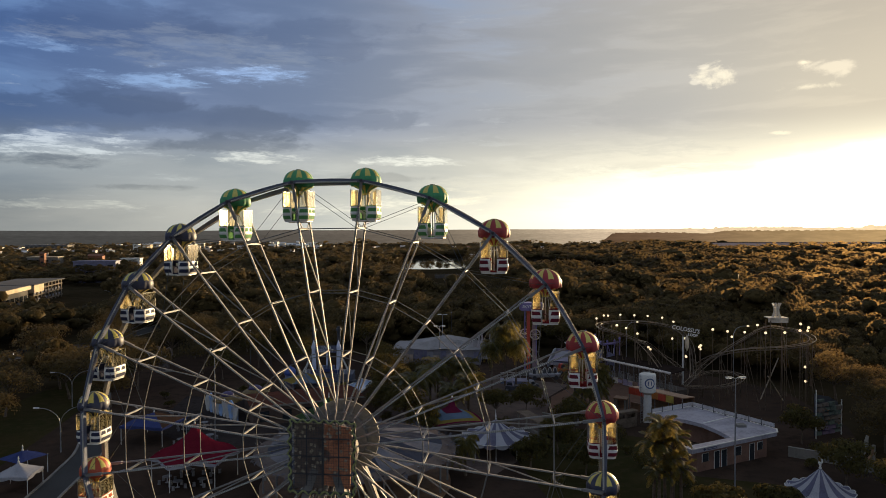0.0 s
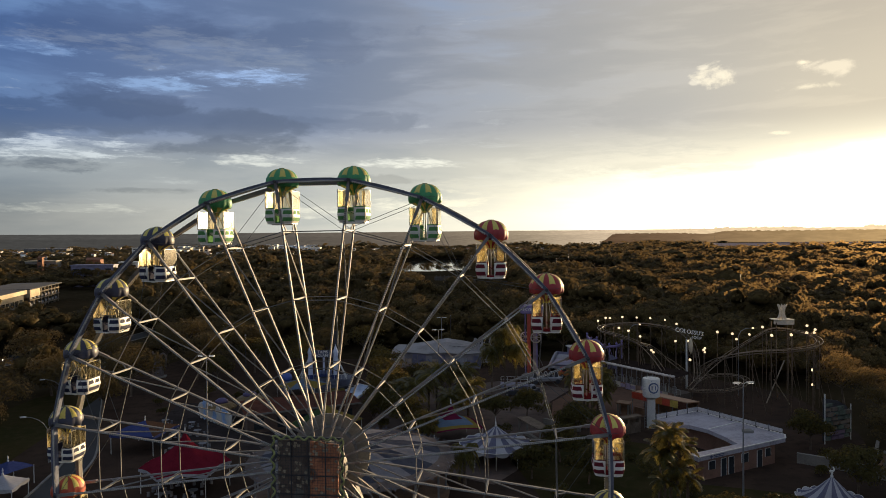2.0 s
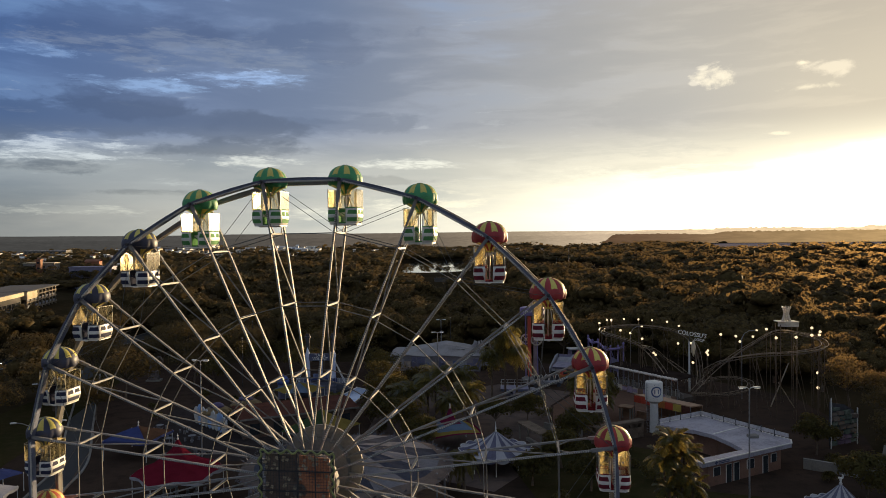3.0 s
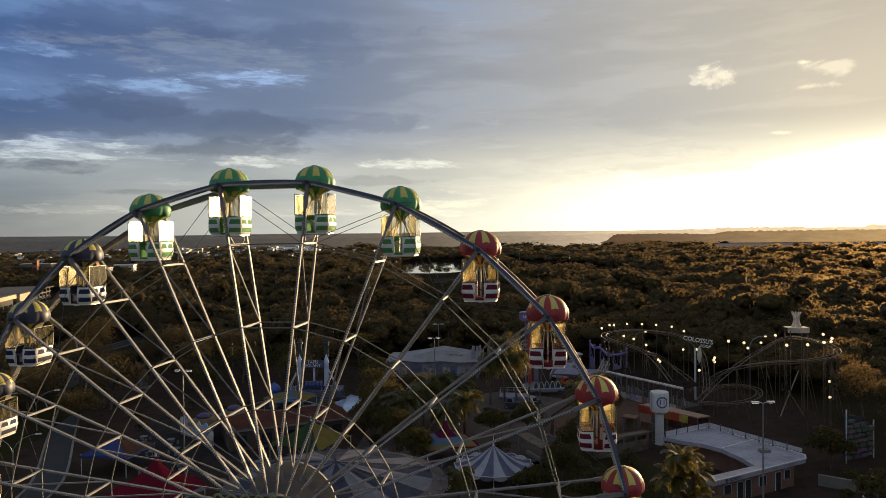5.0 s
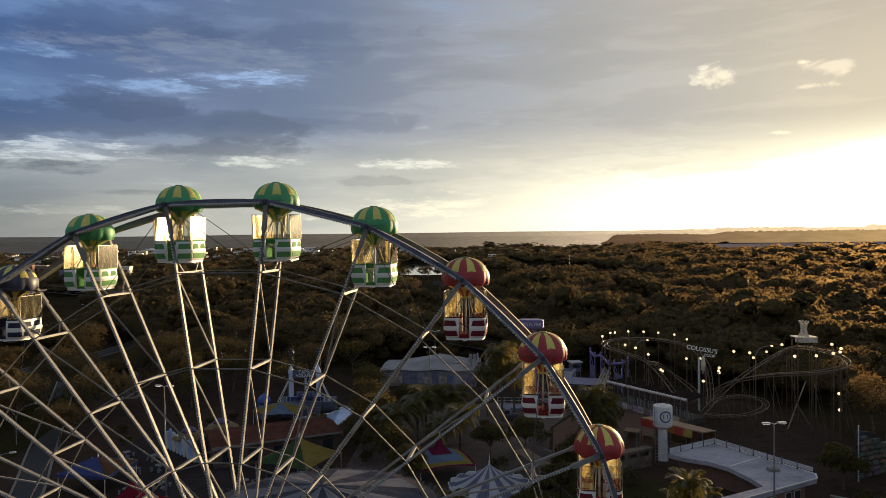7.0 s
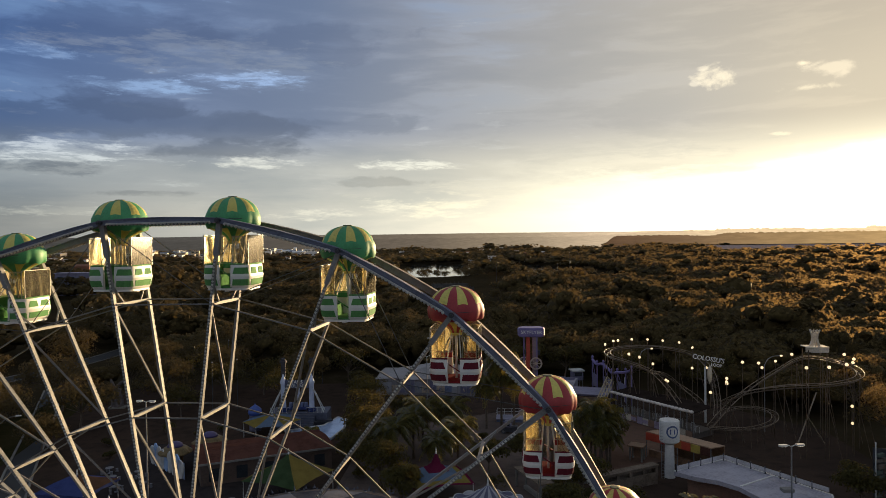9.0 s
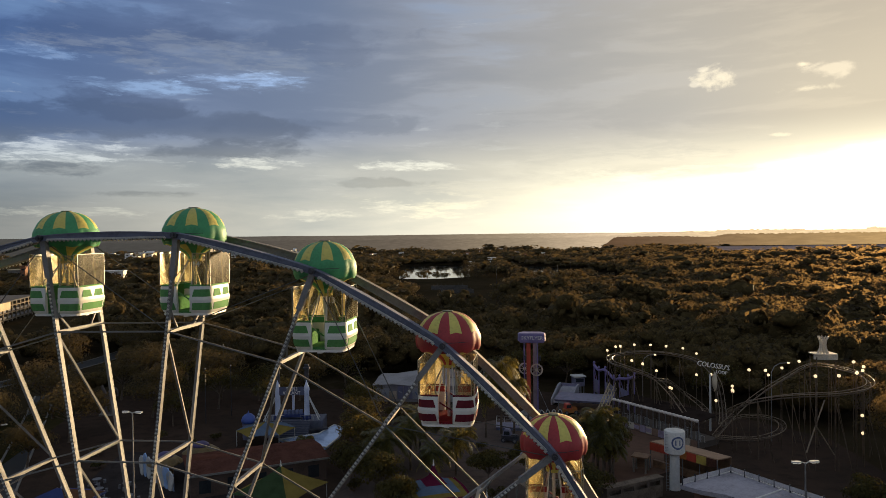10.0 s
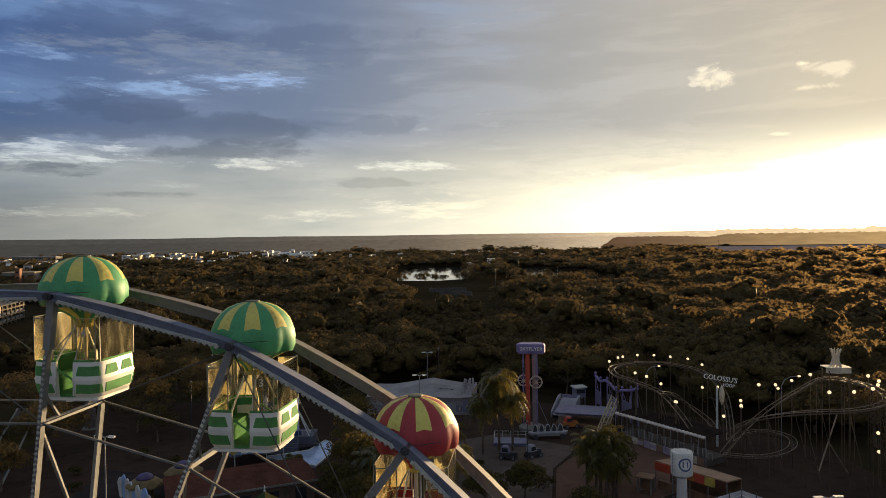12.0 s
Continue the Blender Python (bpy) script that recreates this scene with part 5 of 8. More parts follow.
def make_striped_tent(x, y, eave, apex, radius, label, yaw=0.0, swan=False):
    """A round tent: a steep striped crown, a flared skirt of rounded petals and a tall finial."""
    t = thing("striped_tent", pose(x, y, 0, 0, 0, yaw), label, "tent", "striped round tents")
    gores, per = 18, 6
    n = gores * per
    prof = [(0.03, 0.0), (0.14, 0.16), (0.28, 0.36), (0.44, 0.58), (0.60, 0.76), (0.74, 0.88), (0.88, 0.97), (1.0, 1.0)]
    rings = []
    for q, f in prof:
        row = []
        for j in range(n):
            a, e = 2 * math.pi * j / n, math.sin(math.pi * (j % per) / per)
            k = radius * q * (1 + 0.055 * e * max(0.0, q - 0.6) / 0.4)
            row.append((k * math.cos(a), k * math.sin(a), apex - (apex - eave) * f + 0.05 * e * q + (0.10 * e if q > 0.95 else 0)))
        rings.append(row)
    part("canopy", Geo().grid(rings, lambda i, j: (j // per) % 2), [tent_stripe, cloth_white], t, soft=50)
    low = []
    for j, p in enumerate(rings[-1]):
        e = math.sin(math.pi * (j % per) / per)
        low.append((p[0] * 1.02, p[1] * 1.02, p[2] - 0.22 - 0.30 * e))
    part("valance", Geo().grid([[(p[0] * 1.003, p[1] * 1.003, p[2]) for p in rings[-1]], low], lambda i, j: (j // per) % 2), [tent_stripe, cloth_white], t, soft=50)
    part("edge_cord", Geo().pipe([(p[0] * 1.01, p[1] * 1.01, p[2] + 0.02) for p in rings[-1]] + [rings[-1][0]], 0.045, 0, 5), white_paint, t, "white edge cord")
    for c in range(9):
        a = 2 * math.pi * (c + 0.5) / 9
        part("pole", Geo().pipe([(radius * 0.93 * math.cos(a), radius * 0.93 * math.sin(a), 0), (radius * 0.93 * math.cos(a), radius * 0.93 * math.sin(a), eave + 0.12)], 0.05, 0, 6), white_paint, t)
    h = apex
    part("finial", Geo().lathe([(0.10, h - 0.1), (0.16, h + 0.08), (0.07, h + 0.22), (0.13, h + 0.40), (0.05, h + 0.62), (0.015, h + (0.7 if swan else 1.3))], n=10), white_paint, t, smooth=True)
    if swan:
        neck = [(-0.20, 0, h + 0.62), (0.03, 0, h + 0.58), (0.18, 0, h + 0.64), (0.22, 0, h + 0.80), (0.14, 0, h + 0.92), (0.22, 0, h + 0.96)]
        part("finial_top", Geo().pipe([tuple(p) for p in curve_pts(neck, 4)], 0.12, 0, 7, 0.05), white_paint, t, "white swan-necked finial top", smooth=True)
    return t


make_striped_tent(6.9, 93.0, 2.1, 4.4, 4.45, "round blue and white striped tent with a scalloped skirt", 6)
make_striped_tent(39.85, 74.2, 1.7, 4.05, 3.2, "round blue and white striped tent with a swan finial", 0, True)
make_tent("rainbow_tent", 1.2, 101.6, 2.3, 5.3, 5.2, 4, [mat("tent_maroon", (0.11, 0.014, 0.035), 0.6, 0, 0.15, 0.6, 6, spec=0.0), cloth_sky, cloth_yellow], "peaked tent in maroon, blue and yellow bands", 62, None, 0.40, bands=[0, 0, 1, 1, 2, 2, 0])
make_tent("yellow_tent", -16.6, 101.6, 2.8, 5.4, 5.6, 4, [cloth_yellow, cloth_green], "peaked tent with yellow and dark green sides", 110, None, 0.8)
make_tent("blue_tent", -41.0, 99.4, 2.6, 3.9, 4.6, 4, [cloth_blue, cloth_blue, cloth_blue, mat("tent_rust", (0.07, 0.042, 0.03), 0.6, 0, 0.15, 0.6, 6, spec=0.0)], "low dark blue hipped tent with one rust-brown side", 35, cloth_blue, 0.9)
make_tent("blue_gazebo", -51.2, 85.2, 2.1, 2.9, 2.8, 4, [cloth_blue], "low dark blue canopy behind the white gazebo", 20, None, 0.9)
make_tent("white_gazebo", -48.7, 80.2, 1.9, 3.05, 2.7, 4, [cloth_white], "small white gazebo on the lawn", 50, cloth_white, 0.9)
make_tent("yellow_canopy", -25.2, 128.6, 2.4, 3.6, 4.6, 6, [cloth_sky, cloth_yellow], "low blue and yellow cloth canopy", 10, None, 0.8)


def make_round_hall(x, y):
    """Broad round roof in blue, white and tan rings with a shaggy fringe."""
    t = thing("round_hall", pose(x, y, 0), "broad round ride hall with banded roof and shaggy fringe", "ride")
    tones = [mat("roof_slate", (0.055, 0.058, 0.075), 0.8, 0, 0.25, 0.5, 5, spec=0.0), mat("roof_pale", (0.165, 0.16, 0.175), 0.8, 0, 0.2, 0.5, 5, spec=0.0), mat("roof_tan", (0.13, 0.105, 0.095), 0.8, 0, 0.2, 0.5, 5, spec=0.0)]
    n, rings = 48, []
    prof = [(0.4, 6.3), (2.0, 6.05), (4.0, 5.7), (6.0, 5.35), (8.0, 4.95), (10.0, 4.55), (11.6, 4.15)]
    for r, z in prof:
        rings.append([(r * math.cos(2 * math.pi * j / n), r * math.sin(2 * math.pi * j / n), z + 0.06 * (j % 2)) for j in range(n)])
    g = Geo()
    g.grid(rings, lambda i, j: 2 if i == 5 else (j // 3) % 2, True, True)
    part("roof", g, tones, t)
    rnd = random.Random(8)
    g = Geo()
    for i in range(420):
        a, r = rnd.uniform(0, 6.283), rnd.uniform(10.6, 11.9)
        c = Vector((r * math.cos(a), r * math.sin(a), 4.35))
        o = Vector((math.cos(a), math.sin(a), 0))
        s = Vector((-o.y, o.x, 0)) * rnd.uniform(0.08, 0.2)
        g.poly([c - s, c + s, c + o * rnd.uniform(0.15, 0.45) + Vector((0, 0, rnd.uniform(-0.5, 0.35)))])
    tagged(part("fringe", g, mat("shaggy_fringe", (0.09, 0.09, 0.11), 0.9, 0, 0.3, 1, 6), t), kind="stuff")
    for i in range(16):
        a = 2 * math.pi * i / 16
        part("post", Geo().pipe([(10.6 * math.cos(a), 10.6 * math.sin(a), 0), (10.6 * math.cos(a), 10.6 * math.sin(a), 4.5)], 0.11, 0, 8), steel, t)
    part("deck", Geo().lathe([(11.0, 0.0), (11.0, 0.4), (0.1, 0.4)], n=40), wood_brown, t)
    part("centre", Geo().lathe([(1.6, 0.4), (1.6, 5.8)], n=20), cloth_slate, t)
    return t


make_round_hall(-10.2, 81.5)


# ---- lamps and poles ----
def make_mast(x, y, h, label="tall grey lamp mast with twin floodlights", lit=True, yaw=0.0, group="lamp masts"):
    t = thing("lamp_mast", pose(x, y, 0, 0, 0, yaw), label, "lamp", group)
    part("pole", Geo().pipe([(0, 0, 0), (0, 0, h)], 0.11, 0, 8, 0.06), steel, t, soft=60)
    part("base", Geo().lathe([(0.28, 0.0), (0.28, 0.08), (0.14, 0.25)], n=12), concrete, t)
    for s in (-1, 1):
        g = Geo()
        g.pipe([(0, 0, h - 0.1), (s * 0.25, 0, h + 0.05), (s * 0.45, 0, h + 0.06)], 0.04, 0, 6)
        g.box((s * 0.78, 0, h + 0.06), (0.75, 0.36, 0.14), 0, chamfer=0.08)
        head_ = part("lamp_head", g, white_paint, t)
        part("lens", Geo().box((s * 0.80, 0, h - 0.02), (0.6, 0.26, 0.03)), lamp_white if lit else glass_dark, head_)
    return t


def make_street_lamp(x, y, h, yaw, reach=2.6):
    """A pole that parts into two curved arms."""
    t = thing("street_lamp", pose(x, y, 0, 0, 0, yaw), "grey street lamp with two curved arms, unlit", "lamp", "street lamps")
    part("pole", Geo().pipe([(0, 0, 0), (0, 0, h * 0.62)], 0.10, 0, 8, 0.07), steel, t, soft=60)
    for s in (-1, 1):
        pts = [(0, 0, h * 0.60)] + [(s * reach * (1 - math.cos(a)), 0, h * 0.62 + h * 0.38 * math.sin(a)) for a in (0.3, 0.6, 0.9, 1.2, 1.5)]
        arm = part("arm", Geo().pipe(pts, 0.05, 0, 6, 0.035), steel, t, soft=60)
        part("lamp_head", Geo().box((s * (reach * 0.93 + 0.3), 0, h), (0.75, 0.3, 0.14), chamfer=0.1), white_paint, arm)
    return t


make_mast(32.24, 77.6, 13.0, yaw=5)
make_mast(-31.2, 95.8, 13.3, yaw=-10)
make_mast(-0.75, 138.5, 10.7)
make_mast(-0.2, 168.0, 9.5, "thin lamp mast behind the white hall", False)
for i, (x, y, h) in enumerate(((-38.8, 141.3, 9.5), (-36.0, 146.7, 9.0), (2.0, 176, 9.0), (-44, 168, 9.5), (14.6, 121, 7.5), (90.5, 512, 17.5), (-24, 168, 8.0), (419, 1092, 21.0), (36, 470, 12.0), (-90.7, 195, 9.0), (-111, 196, 9.0), (60, 560, 14.0), (75, 470, 12.0))):
    t = thing("pole", pose(x, y, float(land_height(x, y))), "thin grey upright pole", "pole", "thin poles")
    part("shaft", Geo().pipe([(0, 0, 0), (0, 0, h)], 0.08 if y < 400 else 0.15, 0, 7, 0.05 if y < 400 else 0.10), dark_steel, t, soft=60)
    part("cap", Geo().lathe([(0.1, h), (0.16, h + 0.05), (0.05, h + 0.25)], n=8), steel, t)
make_street_lamp(-51.2, 93.7, 6.1, 12, 2.8)
make_street_lamp(-62.4, 118.0, 6.1, 20, 2.8)
make_street_lamp(-117, 250, 9.0, 50)


# ---- water tower ----
def make_tank(x, y):
    t = thing("water_tower", pose(x, y, 0), "white concrete water tower with a round blue emblem", "water tower")
    part("column", Geo().lathe([(0.70, 0.0), (0.62, 0.4), (0.58, 4.4)], n=24), white_paint, t, soft=40)
    part("tank", Geo().lathe([(0.60, 4.3), (1.24, 4.72), (1.26, 4.86), (1.26, 7.3), (1.20, 7.42), (0.1, 7.55)], n=32), white_paint, t, soft=35)
    em = mat("emblem_blue", (0.06, 0.09, 0.20), 0.5, 0, 0.15, 3, 12)

    def wrap(a, z, r=1.272):
        return (r * math.sin(a), -r * math.cos(a), z)
    g = Geo()
    a0, n = 0.02, 28
    for i in range(n):
        for j, (r0, r1) in enumerate(((0.60, 0.80),)):
            q = []
            for th, r in ((i, r0), (i + 1, r0), (i + 1, r1), (i, r1)):
                w = 2 * math.pi * th / n
                q.append(wrap(a0 + r * math.cos(w) / 1.26, 6.15 + r * math.sin(w)))
            g.poly(q)
    for u0, u1, z0, z1 in ((-0.34, -0.20, 5.85, 6.5), (0.16, 0.30, 5.85, 6.5)):
        g.poly([wrap(a0 + u0 / 1.26, z0), wrap(a0 + u1 / 1.26, z0), wrap(a0 + u1 / 1.26, z1), wrap(a0 + u0 / 1.26, z1)])
    for z, w in ((7.12, 0.36), (5.26, 0.5)):
        g.poly([wrap(a0 - w / 1.26, z - 0.05), wrap(a0 + w / 1.26, z - 0.05), wrap(a0 + w / 1.26, z + 0.05), wrap(a0 - w / 1.26, z + 0.05)])
    part("emblem", g, em, t, "dark blue ring emblem painted on the tank")
    g = Geo()
    for s in (-0.18, 0.18):
        g.pipe([(-1.0 + s, -0.55, 0), (-1.12 + s, -0.68, 4.6), (-1.12 + s, -0.68, 7.4)], 0.025, 0, 5)
    for i in range(18):
        z = 0.3 + i * 0.4
        f = min(1, z / 4.6)
        g.pipe([(-1.18 - 0.25 * f, -0.55 - 0.2 * f, z), (-0.82 - 0.25 * f, -0.55 - 0.2 * f, z)], 0.02, 0, 4)
    part("ladder", g, steel, t)
    g = Geo().pipe([(-0.7, 0, 7.45), (-0.7, 0, 7.75), (0.7, 0, 7.75), (0.7, 0, 7.45)], 0.02, 0, 5)
    part("rail", g, steel, t)
    return t


make_tank(31.2, 107.5)


# ---- first aid building: white roof round a small court ----
def make_first_aid():
    t = thing("first_aid_building", pose(0, 0, 0), "low brown building with a broad white flat roof around a court", "building")
    outer = [(29.5, 100.4), (37.0, 104.6), (43.8, 92.3), (43.2, 90.9), (29.6, 83.6), (29.0, 84.9)]
    inner = [(36.3, 88.7), (35.9, 91.6), (35.0, 95.0), (33.4, 97.2), (31.4, 98.4)]
    roof_paint = mat("flat_roof_white", (0.34, 0.32, 0.36), 0.8, 0, 0.24, 0.4, 4)
    part("roof", Geo().prism(outer + inner, 2.62, 3.12), roof_paint, t)
    ridge = Geo()
    ridge.bar((35.2, 95.2, 3.15), (40.2, 98.4, 3.15), 0.22, 0.1, 0, up=(0, 0, 1))
    for a, b in zip(outer, outer[1:]):
        ridge.bar((*a, 3.16), (*b, 3.16), 0.18, 0.1, 0, up=(0, 0, 1))
    part("roof_edge", ridge, white_paint, t)
    wallm = mat("brown_wall", (0.19, 0.10, 0.07), 0.85, 0, 0.22, 0.5, 6, 0.01)
    part("wall", Geo().prism([(31.0, 100.2), (36.6, 103.0), (42.4, 92.2), (41.8, 90.8), (30.6, 84.8), (30.0, 85.3), (37.2, 89.3), (36.7, 92.0), (35.9, 95.4), (34.2, 97.9), (31.9, 98.9)], 0.0, 2.62), wallm, t)
    d = Vector((43.2 - 29.6, 90.9 - 83.6, 0)).normalized()
    o = Vector((d.y, -d.x, 0))
    s = Vector((30.6, 84.8, 0))
    for i, (u, w, z0, z1) in enumerate(((0.9, 1.1, 1.1, 2.1), (3.0, 0.9, 0.0, 2.1), (4.3, 0.9, 0.0, 2.1), (6.6, 1.2, 1.0, 2.1), (9.4, 0.9, 0.0, 2.1), (10.9, 1.0, 1.1, 2.1))):
        a, b = s + d * u, s + d * (u + w)
        f = Geo()
        for p, q in (((a, z0), (a, z1)), ((b, z0), (b, z1)), ((a, z1), (b, z1))):
            f.bar((p[0].x, p[0].y, p[1]), (q[0].x, q[0].y, q[1]), 0.10, 0.10, 0, up=(0, 0, 1) if p[1] == q[1] else (0, 1, 0))
        nm = "door" if z0 == 0 else "window"
        fr = part(nm, f, white_paint, t)
        pl = Geo().panel([a + o * 0.02 + Vector((0, 0, z0)), b + o * 0.02 + Vector((0, 0, z0)), b + o * 0.02 + Vector((0, 0, z1)), a + o * 0.02 + Vector((0, 0, z1))], 0.03, o)
        part("pane", pl, glass_dark, fr)
    # fascia sign: a cross and two lines of writing too small to read
    s = Vector((29.6, 83.6, 0)) + o * 0.01
    ink = mat("sign_dark_blue", (0.05, 0.06, 0.12), 0.6, 0, 0.2, 2, 10)
    g = Geo()
    for u0, u1, z0, z1 in ((2.05, 2.20, 2.66, 3.08), (1.90, 2.35, 2.80, 2.95)):
        g.panel([s + d * u0 + Vector((0, 0, z0)), s + d * u1 + Vector((0, 0, z0)), s + d * u1 + Vector((0, 0, z1)), s + d * u0 + Vector((0, 0, z1))], 0.02, o)
    part("cross_sign", g, ink, t, "dark cross on the white fascia")
    for z in (2.76, 2.95):
        g = Geo().panel([s + d * 2.6 + Vector((0, 0, z - 0.05)), s + d * 4.3 + Vector((0, 0, z - 0.05)), s + d * 4.3 + Vector((0, 0, z + 0.05)), s + d * 2.6 + Vector((0, 0, z + 0.05))], 0.015, o)
        part("sign_line", g, ink, t)
    # parapet fence along the back
    chain = [(29.7, 100.2), (36.9, 104.3), (43.6, 92.5)]
    for a, b in zip(chain, chain[1:]):
        a, b = Vector((*a, 0)), Vector((*b, 0))
        n = round((b - a).length / 1.9)
        for i in range(n):
            p, q = a.lerp(b, i / n), a.lerp(b, (i + 1) / n)
            part("fence_post", Geo().box((p.x, p.y, 3.58), (0.12, 0.12, 0.92)), dark_steel, t)
            oo = Vector((q.y - p.y, p.x - q.x, 0))
            part("fence_panel", Geo().panel([p + Vector((0, 0, 3.35)), q + Vector((0, 0, 3.35)), q + Vector((0, 0, 3.85)), p + Vector((0, 0, 3.85))], 0.03, oo), mat("fence_panel_white", (0.46, 0.44, 0.45), 0.6, 0, 0.2, 1, 8), t)
    g = Geo().box((39.6, 93.6, 3.3), (1.2, 0.9, 0.35))
    part("roof_hatch", g, concrete, t)
    return t


make_first_aid()


# ---- roller coaster with its station, sign and lamps ----
coaster_steel = mat("coaster_steel_rust", (0.12, 0.082, 0.055), 0.5, 0.3, 0.25, 0.8, 10)
coaster_pale = mat("coaster_rail_pale", (0.24, 0.175, 0.12), 0.4, 0.3, 0.2, 0.8, 10)
WEST_LOOP = [(40.5, 127.5, 2.6), (38.6, 130.6, 6.2), (36.6, 134.0, 8.6), (33.6, 137.4, 9.6), (31.6, 142.0, 9.9), (33.2, 148.0, 10.0), (39.0, 151.6, 10.0), (44.6, 150.0, 9.8), (47.8, 145.0, 9.2), (48.6, 139.0, 7.2), (47.4, 133.5, 3.8), (45.6, 129.0, 2.2)]
EAST_LOOP = [(42.2, 123.0, 2.2), (46.0, 125.6, 4.6), (50.0, 126.6, 7.4), (54.0, 126.4, 10.0), (57.6, 125.4, 12.2), (61.0, 123.2, 12.0), (62.4, 119.8, 11.4), (60.4, 115.8, 10.9), (55.4, 113.8, 10.5), (49.8, 115.4, 9.9), (46.2, 119.0, 8.4), (45.2, 124.0, 6.0), (46.4, 128.0, 4.4)]
LOW_LOOP = [(45.6, 129.0, 2.2), (48.6, 131.2, 2.8), (51.8, 130.2, 3.3), (53.4, 126.6, 3.3), (51.4, 122.6, 2.9), (46.8, 121.0, 2.4), (42.2, 123.0, 2.2)]
LINK = [(36.6, 134.0, 8.6), (40.5, 139.5, 7.0), (44.0, 141.5, 4.5), (46.0, 137.5, 2.6), (44.0, 132.0, 2.2)]
TRACKS = [WEST_LOOP, EAST_LOOP, LOW_LOOP, LINK]


def make_coaster():
    t = thing("roller_coaster", pose(0, 0, 0), "rust-brown steel roller coaster with winding track", "roller coaster")
    for ctrl in TRACKS:
        path = curve_pts(ctrl, 8)
        L, R, S = [], [], []
        for i, p in enumerate(path):
            d = (path[min(i + 1, len(path) - 1)] - path[max(i - 1, 0)])
            s = Vector((d.y, -d.x, 0)).normalized() * 0.5
            L.append(p + s), R.append(p - s), S.append(p - Vector((0, 0, 0.42)))
        part("rail", Geo().pipe(L, 0.055, 0, 6), coaster_pale, t, soft=60)
        part("rail", Geo().pipe(R, 0.055, 0, 6), coaster_pale, t, soft=60)
        part("spine", Geo().pipe(S, 0.085, 0, 6), coaster_steel, t, soft=60)
        g = Geo()
        for a, b, c in list(zip(L, R, S))[::2]:
            g.bar(a, c, 0.05, 0.05), g.bar(b, c, 0.05, 0.05), g.bar(a, b, 0.05, 0.05)
        tagged(part("sleeper", g, coaster_steel, t), kind="stuff")
        for i in range(2, len(path), 7):
            p = S[i]
            if p.z > 1.2:
                g = Geo().pipe([p, (p.x, p.y, 0)], 0.07, 0, 6)
                if p.z > 6:
                    g.pipe([p - Vector((0, 0, 0.6)), (p.x + 1.7, p.y - 1.2, 0)], 0.05, 0, 6)
                part("column", g, coaster_steel, t, soft=60)
    for x, y, lx, ly, h in ((54.8, 121.5, 61.1, 128.3, 6.0), (58.3, 120.6, 55.4, 120.1, 4.4)):
        part("raking_strut", Geo().pipe([(x, y, 0), (lx, ly, h)], 0.10, 0, 6), coaster_pale, t, soft=60)
    return t


